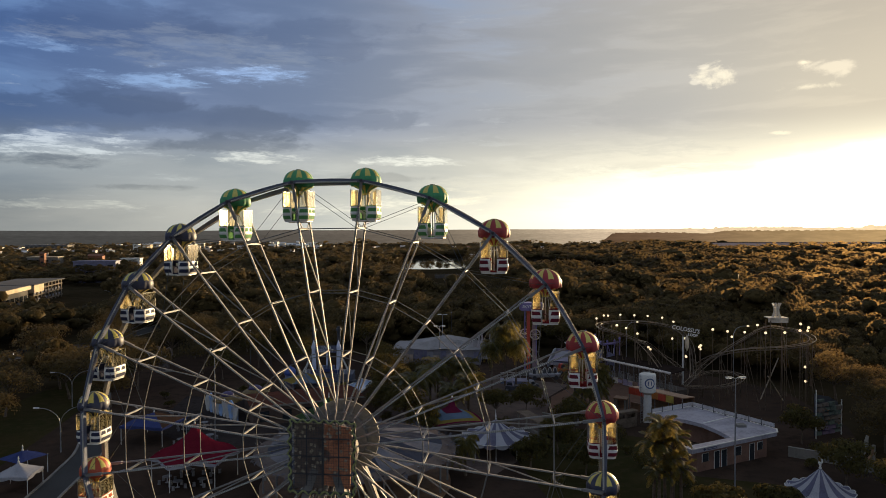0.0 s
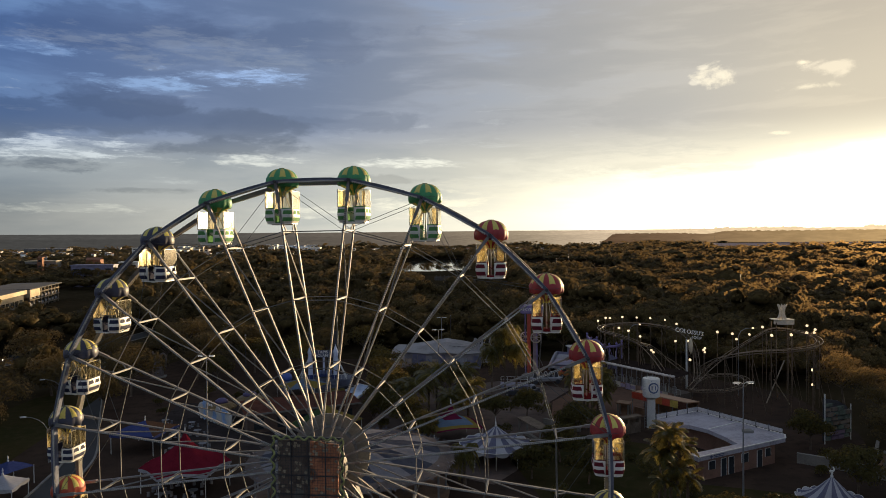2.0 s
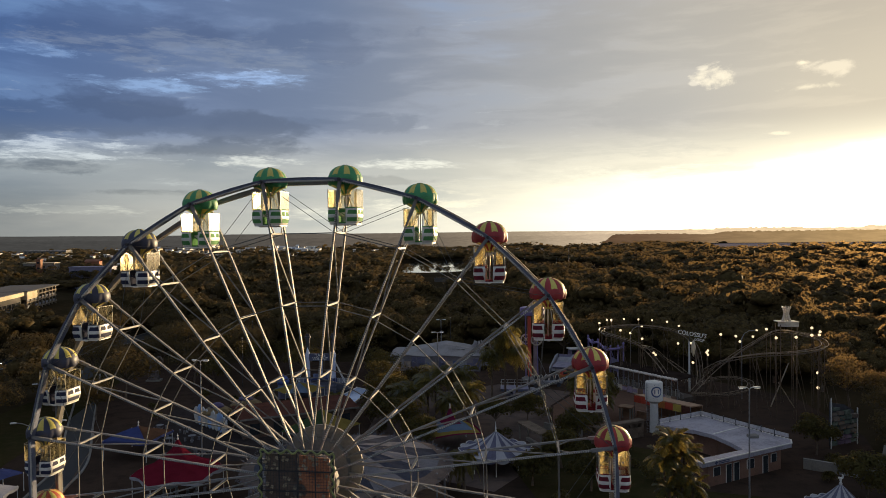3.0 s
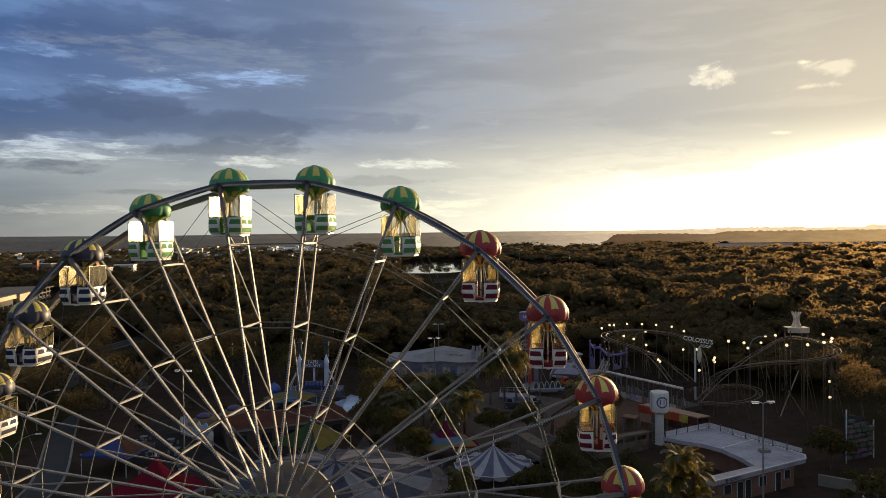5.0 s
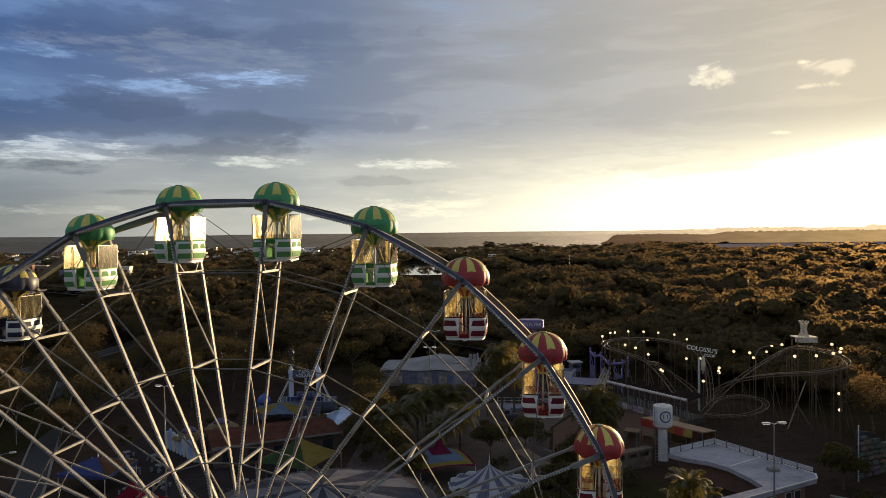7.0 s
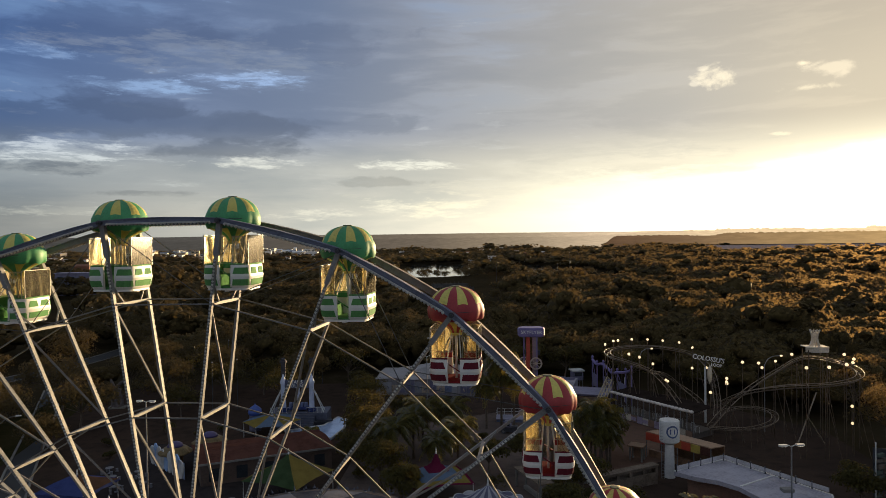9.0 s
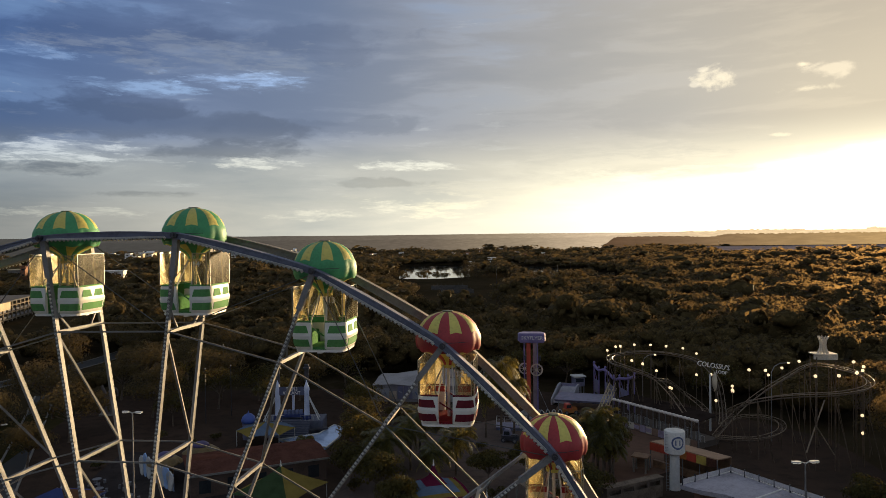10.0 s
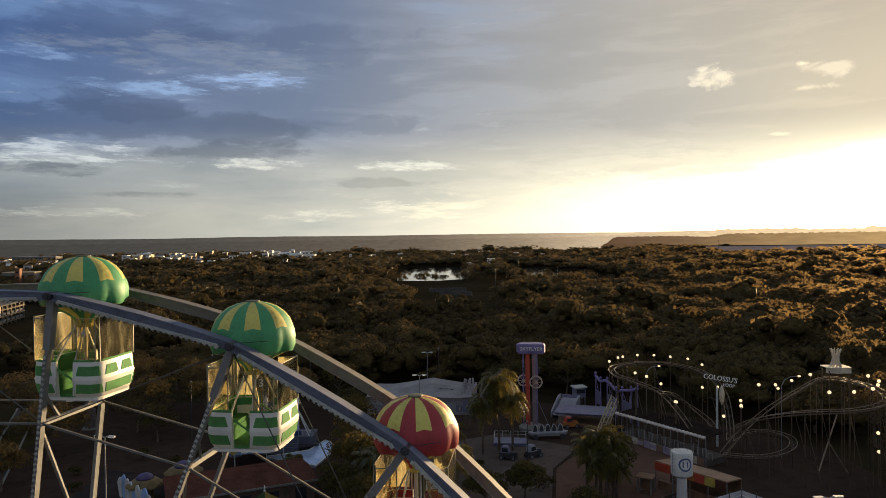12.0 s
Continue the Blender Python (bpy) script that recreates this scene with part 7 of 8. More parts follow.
def make_flag_stall():
    """Long stall behind the water tower, its roof edge hung with coloured boards."""
    a, b = Vector((30.6, 115.8, 0)), Vector((36.6, 107.7, 0))
    d = (b - a).normalized()
    o = Vector((d.y, -d.x, 0))
    o = o if o.y < 0 else -o
    Ln = (b - a).length
    t = thing("snack_stall", pose(0, 0, 0), "long stall with red, orange and yellow fascia boards", "stall")
    part("roof", Geo().panel([a + Vector((0, 0, 3.5)), b + Vector((0, 0, 3.5)), b - o * 3.2 + Vector((0, 0, 3.2)), a - o * 3.2 + Vector((0, 0, 3.2))], 0.14, (0, 0, 1)), mat("stall_roof_tan", (0.34, 0.20, 0.12), 0.7, 0, 0.2, 0.6, 6), t)
    ms = [ride_red, ride_red, ride_red, ride_orange, ride_red, ride_yellow, brick_red]
    for i in range(7):
        p, q = a + d * (Ln * i / 7), a + d * (Ln * (i + 0.97) / 7)
        part("fascia_board", Geo().panel([p + o * 0.1 + Vector((0, 0, 2.5)), q + o * 0.1 + Vector((0, 0, 2.5)), q + o * 0.1 + Vector((0, 0, 3.55)), p + o * 0.1 + Vector((0, 0, 3.55))], 0.06, o), ms[i], t)
    part("back_wall", Geo().panel([a - o * 3.1, b - o * 3.1, b - o * 3.1 + Vector((0, 0, 3.2)), a - o * 3.1 + Vector((0, 0, 3.2))], 0.12, o), wood_brown, t)
    for i in range(5):
        p = a + d * (Ln * i / 4)
        part("post", Geo().pipe([p, p + Vector((0, 0, 3.5))], 0.07, 0, 6), steel, t)
    part("counter", Geo().panel([a - o * 0.5 + Vector((0, 0, 0)), b - o * 0.5, b - o * 0.5 + Vector((0, 0, 1.0)), a - o * 0.5 + Vector((0, 0, 1.0))], 0.5, -o), wood_brown, t)


make_flag_stall()


def make_low_shed(x, y, w, d, h, yaw, wallm, roofm, label, pitch=0.5):
    """A plain shed with a gable or flat roof, door and window."""
    t = thing("shed", pose(x, y, 0, 0, 0, yaw), label, "building", "park sheds")
    part("wall", Geo().box((0, 0, h / 2), (w, d, h)), wallm, t)
    g = Geo()
    e = 0.4
    g.grid([[(-w / 2 - e, -d / 2 - e, h), (-w / 2 - e, 0, h + pitch), (-w / 2 - e, d / 2 + e, h)], [(w / 2 + e, -d / 2 - e, h), (w / 2 + e, 0, h + pitch), (w / 2 + e, d / 2 + e, h)]], 0, False)
    g.grid([[(-w / 2 - e, -d / 2 - e, h - 0.12), (-w / 2 - e, 0, h + pitch - 0.12), (-w / 2 - e, d / 2 + e, h - 0.12)], [(w / 2 + e, -d / 2 - e, h - 0.12), (w / 2 + e, 0, h + pitch - 0.12), (w / 2 + e, d / 2 + e, h - 0.12)]], 0, False)
    part("roof", g, roofm, t)
    part("fascia", Geo().box((0, -d / 2 - e, h - 0.02), (w + 2 * e, 0.06, 0.26)), concrete, t)
    for i in range(max(1, int(w / 3))):
        part("opening", Geo().box((-w / 2 + (i + 0.5) * w / max(1, int(w / 3)), -d / 2 - 0.02, h * 0.45), (1.4, 0.06, h * 0.55)), glass_dark, t)
    return t


make_low_shed(-22.8, 113.4, 17.0, 9.0, 2.9, 24, mat("dark_brown_wall", (0.095, 0.062, 0.048), 0.85, 0, 0.25, 0.6, 7), brick_red, "long hall with a dark red-brown metal roof", 0.5)


# ---- flying carpet ride, dome, pool ----
def make_carpet_ride():
    t = thing("flying_carpet_ride", pose(-22.7, 136.2, 0), "blue and white swing ride with two towers and a lettered sign", "ride")
    tower = mat("tower_pale_blue", (0.52, 0.57, 0.72), 0.5, 0, 0.15, 0.8, 8)
    for s in (-1, 1):
        part("tower", Geo().lathe([(0.56, 1.9), (0.46, 2.4), (0.41, 6.6), (0.54, 6.9), (0.47, 7.2), (0.24, 7.8), (0.05, 8.4)], (s * 2.4, 0, 0), 16), tower, t, soft=40)
        part("tower_band", Geo().lathe([(0.68, 1.9), (0.68, 2.2), (0.60, 2.7)], (s * 2.4, 0, 0), 16), cloth_blue, t)
        for dx, dy in ((s * 2.6, -0.9), (s * 2.4, 0.9)):
            part("brace", Geo().pipe([(s * 2.4, 0, 6.4), (s * 2.4 + dx * 0.85, dy, 1.9)], 0.10, 0, 6), white_paint, t)
        g = Geo()
        g.bar((s * 2.4, 0.3, 7.8), (s * 2.4, 0.3, 11.0), 0.7, 0.2), g.bar((s * 2.4 - 0.5, 0.3, 10.4), (s * 2.4 + 0.5, 0.3, 10.4), 0.9, 0.3, 0, up=(0, 0, 1))
        part("arm", g, dark_steel, t)
    part("sign_board", Geo().box((0, -0.3, 6.7), (4.1, 0.12, 1.35)), mat("sign_night_blue", (0.07, 0.08, 0.14), 0.6, 0, 0.2, 1, 8), t)
    words("lettering", "TAPIS", 0.80, pose(0, -0.38, 7.02, 90), fibre_white, t, 0.03)
    words("lettering", "VOLANT", 0.74, pose(0, -0.38, 6.38, 90), fibre_white, t, 0.03)
    part("platform", Geo().box((0.4, 0.9, 1.0), (9.6, 4.4, 2.0), 0, 0, 0.1), mat("ride_base_slate", (0.09, 0.095, 0.13), 0.7, 0, 0.2, 0.8, 8), t)
    for i in range(9):
        part("step", Geo().box((0, -1.5 - 0.30 * i, 0.92 - 0.10 * i), (6.4, 0.30, 1.84 - 0.20 * i)), MATS["ride_base_slate"], t)
    part("carpet", Geo().box((0, 0.6, 2.5), (3.4, 1.6, 0.4), 0, 0, 0.2), cloth_blue, t)
    for i in range(5):
        part("seat", Geo().box((-1.3 + 0.65 * i, 0.6, 3.0), (0.5, 0.7, 0.7), 0, 0, 0.1), cloth_slate, t)
    part("swing_arm", Geo().bar((0, 0.9, 2.2), (0, 0.9, 5.9), 0.35, 0.35), tower, t)
    for i in range(14):
        part("fence_rail", Geo().pipe([(-4.3 + i * 0.66, -1.2, 2.0), (-4.3 + i * 0.66, -1.2, 2.9), (-3.7 + i * 0.66, -1.2, 2.9)], 0.03, 0, 5), white_paint, t) if not 5 <= i <= 8 else None


make_carpet_ride()
t = thing("dome_kiosk", pose(-28.8, 132.0, 0), "small round kiosk with a bright blue dome", "kiosk")
part("wall", Geo().lathe([(0.95, 0.0), (0.95, 2.5), (1.05, 2.6)], n=20), ride_blue, t, soft=40)
part("dome", Geo().lathe([(1.05, 2.6), (1.14, 3.0), (1.0, 3.5), (0.6, 3.9), (0.1, 4.15), (0.03, 4.5)], n=20), mat("dome_blue", (0.05, 0.10, 0.34), 0.5, 0, 0.15, 1, 10), t, smooth=True)
t = thing("paddling_pool", pose(0, 0, 0), "pale blue paddling pool with a white rim", "pool")
pool = [(-23.6, 130.2), (-20.8, 131.4), (-17.8, 133.2), (-16.2, 138.4), (-13.8, 136.0), (-14.4, 130.6), (-15.4, 125.6), (-18.6, 127.4), (-19.6, 129.4), (-21.6, 128.6)]
part("basin", Geo().prism(pool, 0.02, 0.34), pool_blue, t)
part("rim", Geo().pipe([(x, y, 0.36) for x, y in pool + pool[:1]], 0.14, 0, 6), white_paint, t)
part("bridge", Geo().box((-18.2, 134.6, 0.7), (3.2, 0.8, 0.3), 0, 0.5), dark_steel, t)


def make_white_cutouts():
    """White and blue sea-creature boards in a row; plain rounded shapes."""
    rnd = random.Random(17)
    a, b = Vector((-38.6, 115.2, 0)), Vector((-32.4, 109.0, 0))
    t = thing("cutout_fence", pose(0, 0, 0), "row of white and pale blue rounded cut-out boards", "fence")
    pal = [white_paint, mat("cutout_blue", (0.30, 0.46, 0.74), 0.5, 0, 0.15, 1, 8)]
    d = (b - a).normalized()
    o = Vector((d.y, -d.x, 0)) * 0.12
    part("backboard", Geo().panel([a - d * 0.8 - o + Vector((0, 0, 0.1)), b + d * 0.8 - o + Vector((0, 0, 0.1)), b + d * 0.8 - o + Vector((0, 0, 2.2)), a - d * 0.8 - o + Vector((0, 0, 2.5))], 0.08, o), mat("backboard_blue", (0.26, 0.34, 0.50), 0.6, 0, 0.25, 0.7, 6), t)
    for i in range(9):
        p = a.lerp(b, i / 8)
        h, w = rnd.uniform(2.0, 3.3), rnd.uniform(0.6, 0.95)
        pts = [p + d * (w * math.cos(q) * (1 + 0.2 * math.sin(3 * q))) + Vector((0, 0, h / 2 * (1 + math.sin(q)))) for q in [2 * math.pi * k / 16 for k in range(16)]]
        part("cutout", Geo().panel(pts, 0.14, (d.y, -d.x, 0)), pal[i % 3 == 1], t)


make_white_cutouts()


def make_white_hall():
    t = thing("white_hall", pose(-0.6, 160.5, 0, 0, 0, -6), "white-roofed fairground hall with pictured front panels", "hall")
    g = Geo()
    xs = [-10.5, -6.5, -2.5, 1.5, 5.5, 9.5]
    zr = [3.6, 4.4, 5.0, 5.7, 5.1, 4.2]
    g.grid([[(x, -5.5, 3.2 + 0.3 * (i % 2)) for i, x in enumerate(xs)], [(x, -2.0, z - 0.35) for x, z in zip(xs, zr)], [(x, 1.0, z) for x, z in zip(xs, zr)], [(x, 6.0, 3.4) for x in xs]], 0, False)
    part("roof", g, mat("hall_membrane", (0.27, 0.25, 0.25), 0.6, 0, 0.2, 0.3, 4), t)
    part("wall", Geo().box((-0.5, 0.3, 1.6), (19.6, 10.4, 3.2)), mat("hall_wall", (0.26, 0.24, 0.26), 0.8, 0, 0.2, 0.4, 5), t)
    pal = [ride_blue, cloth_white, mat("panel_warm", (0.42, 0.33, 0.26), 0.6, 0, 0.3, 0.8, 6), cloth_slate]
    rnd = random.Random(12)
    for i in range(13):
        w_, h_ = rnd.uniform(1.0, 1.7), rnd.uniform(1.2, 2.6)
        x_ = -9.4 + i * 1.5
        p_ = part("front_panel", Geo().box((x_, -5.05 - rnd.uniform(0, 0.25), 0.6 + h_ / 2), (w_, 0.1, h_)), pal[rnd.randrange(4)], t)
        part("panel_shape", Geo().bar((x_ + rnd.uniform(-0.2, 0.2), -5.38, 0.6 + h_ * 0.55), (x_, -5.42, 0.6 + h_ * 0.5), w_ * rnd.uniform(0.3, 0.6), h_ * rnd.uniform(0.3, 0.5), 0, rnd.choice((5, 6, 9))), pal[rnd.randrange(4)], p_)
    for i in range(7):
        part("awning_pole", Geo().pipe([(-9.5 + i * 3.1, -5.9, 0), (-9.5 + i * 3.1, -5.6, 3.3 + 0.3 * (i % 2))], 0.05, 0, 6), steel, t)
    for i in range(5):
        part("roof_mark", Geo().box((1.2 + i * 1.1, -2.9, 4.62 - 0.06 * i), (0.75, 0.5, 0.05)), dark_steel, t)
    rnd = random.Random(4)
    g = Geo()
    for i in range(34):
        x, y, h = rnd.uniform(7.6, 12.4), rnd.uniform(-4, 1.0), rnd.uniform(2.5, 6.4)
        g.bar((x, y, 1.0), (x + rnd.uniform(-0.6, 0.6), y, h), 1.3, 0.8, 0, 5, w2=0.35)
    tagged(part("rock_crest", g, mat("rock_grey", (0.36, 0.34, 0.35), 0.9, 0, 0.25, 0.5, 5), t), kind="stuff")


make_white_hall()


def make_sculpture(x, y):
    """Dark lumpy figure-like rock group at the park edge; plain rounded forms."""
    t = thing("rock_sculpture", pose(x, y, 0), "dark weathered rock sculpture with a curved top", "sculpture")
    rockm = mat("dark_rock", (0.13, 0.105, 0.10), 0.9, 0, 0.35, 0.8, 5, 0.04)
    stems = [([(-0.6, 0, 0), (-0.7, 0, 1.6), (-0.5, 0.1, 3.2), (-0.9, 0, 4.6), (-1.2, 0, 5.4)], 0.55, 0.22), ([(0.5, 0, 0), (0.6, 0.1, 1.4), (0.3, 0, 2.8), (0.5, 0, 3.6)], 0.6, 0.35),
             ([(-0.5, 0.1, 3.0), (0.2, 0, 4.2), (1.0, 0, 4.9), (1.6, 0, 4.4), (1.7, 0, 3.4)], 0.34, 0.16), ([(0, -0.3, 0), (0.1, -0.4, 1.2), (-0.1, -0.2, 2.2)], 0.7, 0.4)]
    for pts, r0, r1 in stems:
        part("stone_limb", Geo().pipe([tuple(p) for p in curve_pts([Vector(q) for q in pts], 3)], r0, 0, 7, r1), rockm, t)
    part("plinth", Geo().box((0, 0, 0.15), (3.0, 2.0, 0.3), 0, 0.2, 0.1), concrete, t)


make_sculpture(-59.0, 148.5)


def make_climbing_wall():
    t = thing("climbing_wall", pose(54.6, 99.6, 0, 0, 0, 24), "upright climbing wall with green and tan mottled panels", "climbing wall")
    pal = [mat("climb_green", (0.10, 0.125, 0.10), 0.85, 0, 0.35, 0.9, 6), mat("climb_tan", (0.16, 0.125, 0.10), 0.85, 0, 0.35, 0.9, 6), mat("climb_mauve", (0.15, 0.10, 0.15), 0.85, 0, 0.3, 0.9, 6)]
    back = [(-2.5, 0.3), (2.3, 0.3), (2.3, 4.6), (0.4, 5.6), (-2.5, 6.2)]
    part("back_board", Geo().panel([(x, 0.25, z) for x, z in back], 0.12, (0, 1, 0)), dark_steel, t, "dark backing board")
    rnd = random.Random(6)
    for j in range(9):
        for i in range(4):
            x, z = -1.95 + i * 1.25 + 0.35 * (j % 2), 0.65 + j * 0.66
            if x > 2.2 or z > 6.0 - 0.42 * (x + 2.2):
                continue
            part("wall_panel", Geo().box((x, 0.05, z), (1.12, 0.3 + 0.12 * ((i + j) % 3), rnd.choice((0.34, 0.44, 0.54))), 0, 0, 0.05), pal[2] if j < 2 and i in (1, 2) else pal[rnd.randrange(2)], t)
    for x, h in ((-2.65, 6.9), (2.55, 5.0)):
        part("pole", Geo().pipe([(x, -0.1, 0), (x, -0.1, h)], 0.08, 0, 8), white_paint, t)
    for i in range(12):
        part("hold", Geo().ball((rnd.uniform(-2.3, 1.9), -0.24, rnd.uniform(0.8, 4.4)), rnd.uniform(0.08, 0.14), 0, 6, 4, 0.7), wood_brown if i % 3 else concrete, t)



make_climbing_wall()


def make_stone_wall(ctrl, h, label):
    t = thing("low_wall", pose(0, 0, 0), label, "wall", "low park walls")
    for a, b in zip(ctrl, ctrl[1:]):
        a, b = Vector((*a, h / 2)), Vector((*b, h / 2))
        part("run", Geo().bar(a, b, 0.28, h, 0, up=(0, 0, 1)), concrete, t)
        part("coping", Geo().bar(a + Vector((0, 0, h / 2 + 0.05)), b + Vector((0, 0, h / 2 + 0.05)), 0.38, 0.1, 0, up=(0, 0, 1)), concrete, t)


make_stone_wall([(15.4, 109.7), (20.2, 105.4)], 0.9, "low grey wall along the lawn")
make_stone_wall([(44.6, 90.8), (49.0, 87.6), (53.5, 82.0)], 1.2, "pale low wall running from the first aid building")
make_stone_wall([(52.5, 88.0), (58.0, 96.0)], 1.1, "pale low wall near the climbing wall")


def make_slot_block(a, b, h, depth):
    """A long low concrete outbuilding: piers, a row of open slots under the roof edge, a flat roof."""
    a, b = Vector((*a, 0)), Vector((*b, 0))
    yaw = math.degrees(math.atan2(b.y - a.y, b.x - a.x))
    w = (b - a).length
    t = thing("outbuilding", pose(a.x, a.y, 0, 0, 0, yaw), "long low grey-brown concrete outbuilding with slot openings", "building")
    part("front_wall", Geo().box((w / 2, 0.12, (h - 0.85) / 2), (w, 0.24, h - 0.85)), worn_render, t)
    n = 4
    for i in range(n + 1):
        part("pier", Geo().box((0.2 + (w - 0.4) * i / n, 0.12, h - 0.55), (0.4, 0.24, 0.6)), worn_render, t)
    part("lintel", Geo().box((w / 2, 0.12, h - 0.125), (w, 0.24, 0.25)), worn_render, t)
    part("side_wall", Geo().box((0.12, depth / 2 + 0.12, h / 2), (0.24, depth - 0.24, h)), worn_render, t)
    part("side_wall", Geo().box((w - 0.12, depth / 2 + 0.12, h / 2), (0.24, depth - 0.24, h)), worn_render, t)
    part("back_wall", Geo().box((w / 2, depth + 0.12, h / 2), (w, 0.24, h)), worn_render, t)
    part("roof", Geo().box((w / 2, depth / 2 + 0.1, h + 0.07), (w + 0.2, depth + 0.4, 0.12), 0, 0, 0.02), worn_render, t)
    return t


def make_slab_shelter(x, y, w, d, h, yaw, roofm, label, back=False):
    """A thin flat slab on four square legs over a bench."""
    t = thing("shelter", pose(x, y, 0, 0, 0, yaw), label, "shelter", "park shelters")
    part("roof", Geo().box((0, 0, h - 0.08), (w, d, 0.16), 0, 0, 0.02), roofm, t)
    for sx in (-1, 1):
        for sy in (-1, 1):
            part("leg", Geo().box((sx * (w / 2 - 0.3), sy * (d / 2 - 0.3), (h - 0.16) / 2), (0.2, 0.2, h - 0.16)), concrete, t)
    if back:
        part("back_panel", Geo().box((0, d / 2 - 0.3, h * 0.5), (w - 0.82, 0.08, h * 0.7)), wood_brown, t)
    else:
        part("bench", Geo().box((0, 0, 0.22), (0.5, d * 0.6, 0.44), 0, 0, 0.03), concrete, t)
    return t


worn_render = mat("worn_grey_brown_render", (0.17, 0.13, 0.10), 0.9, 0, 0.3, 0.8, 5, spec=0.0)
make_slot_block((21.3, 101.2), (29.0, 105.2), 2.3, 0.8)
make_slab_shelter(12.9, 102.1, 1.9, 7.0, 2.4, 20, worn_render, "flat grey-brown concrete slab shelter on square legs")
make_slab_shelter(28.9, 114.4, 2.2, 2.0, 2.2, -30, wood_brown, "small brown open-fronted shelter on the plaza", True)


def make_arch(x, y):
    t = thing("garden_arch", pose(x, y, 0, 0, 0, 20), "twisted brown garden arch on pale posts", "arch")
    pts = [(1.3 * math.cos(q), 0, 2.2 + 1.3 * math.sin(q)) for q in [math.pi + math.pi * k / 12 for k in range(13)]]
    part("hoop", Geo().pipe(pts, 0.16, 0, 7), wood_brown, t)
    for s in (-1, 1):
        part("post", Geo().box((s * 1.4, 0, 1.3), (0.35, 0.35, 2.6), 0, 0, 0.05), concrete, t)


make_arch(52.0, 86.5)


def make_kiosk(x, y, r):
    t = thing("scalloped_kiosk", pose(x, y, 0), "low kiosk with a purple crown and yellow scalloped brim", "kiosk", "scalloped kiosks")
    part("wall", Geo().lathe([(r * 0.5, 0), (r * 0.5, 2.3)], n=12), wood_brown, t)
    n = 40
    rows = []
    for q, z in ((1.0, 2.2), (0.97, 2.35), (0.72, 2.75), (0.5, 2.9)):
        row = []
        for j in range(n):
            w = 2 * math.pi * j / n
            k = r * q * (1 + (0.10 * abs(math.sin(4 * w)) if q > 0.9 else 0))
            row.append((k * math.cos(w), k * math.sin(w), z - (0.25 * abs(math.cos(4 * w)) if q > 0.9 else 0)))
        rows.append(row)
    part("brim", Geo().grid(rows, 0, True, True), mat("brim_ochre", (0.15, 0.095, 0.03), 0.6, 0, 0.25, 1, 8), t)
    part("crown", Geo().lathe([(r * 0.52, 2.88), (r * 0.46, 3.2), (r * 0.28, 3.45), (0.05, 3.6)], n=20), mat("crown_violet", (0.06, 0.042, 0.12), 0.5, 0, 0.2, 1, 8), t, smooth=True)


make_kiosk(-31.8, 118.6, 2.3)
make_kiosk(-35.0, 113.9, 2.1)


BIG = [(-57.0, 131.0, 9.5, 6.0), (-50.0, 146.0, 9.0, 5.6), (-58.0, 164.0, 10.0, 6.0), (-42.0, 160.0, 9.5, 5.8), (-66.0, 124.0, 9.0, 5.6), (-26.0, 158.0, 8.5, 5.2), (-72.0, 150.0, 10.0, 6.2), (-47.0, 186.0, 10.0, 6.4), (-78.0, 122.0, 9.0, 5.6), (-83.0, 178.0, 10.0, 6.4), (-82.0, 206.0, 10.0, 6.4), (-99.0, 216.0, 10.0, 6.4), (-86.0, 152.0, 9.5, 6.0)]
for i, (x, y, h, r) in enumerate(BIG):
    make_tree("tree", x, y, h, r, 500 + i, "broad brownish tree with a wide rounded crown", 2600, 0.20, leaf_dark)


# ---- picnic tables and shrubs ----
def make_table_set():
    t = thing("picnic_table", Matrix.Identity(4), "white plastic table with four stools", "table", "picnic tables")
    part("tabletop", Geo().lathe([(0.02, 0.70), (0.55, 0.70), (0.57, 0.73), (0.55, 0.76), (0.02, 0.76)], n=14), mat("table_grey", (0.16, 0.155, 0.165), 0.7, 0, 0.2, 2, 12), t)
    part("leg", Geo().lathe([(0.28, 0.0), (0.28, 0.04), (0.06, 0.1), (0.06, 0.7)], n=10), cloth_white, t)
    for i in range(4):
        a = math.pi * (0.25 + i / 2)
        part("stool", Geo().lathe([(0.20, 0.0), (0.15, 0.42), (0.19, 0.45), (0.02, 0.47)], (0.95 * math.cos(a), 0.95 * math.sin(a), 0), 10), MATS["table_grey"], t)
    return t


first = make_table_set()
spots = [(-32.4, 82.0), (-30.6, 80.4), (-28.0, 81.2), (-31.0, 84.6), (-28.2, 85.0), (-34.0, 94.6), (-36.4, 97.0), (-33.0, 99.0), (-38.8, 104.4), (-36.0, 105.6), (-41.0, 108.0), (-38.4, 110.0), (-43.0, 111.5), (-20.5, 97.0), (-23.0, 99.5)]
for i, (x, y) in enumerate(spots):
    m = pose(x, y, 0.05, 0, 0, 37 * i)
    if i == 0:
        first.matrix_world = m
    else:
        copy_thing(first, m)


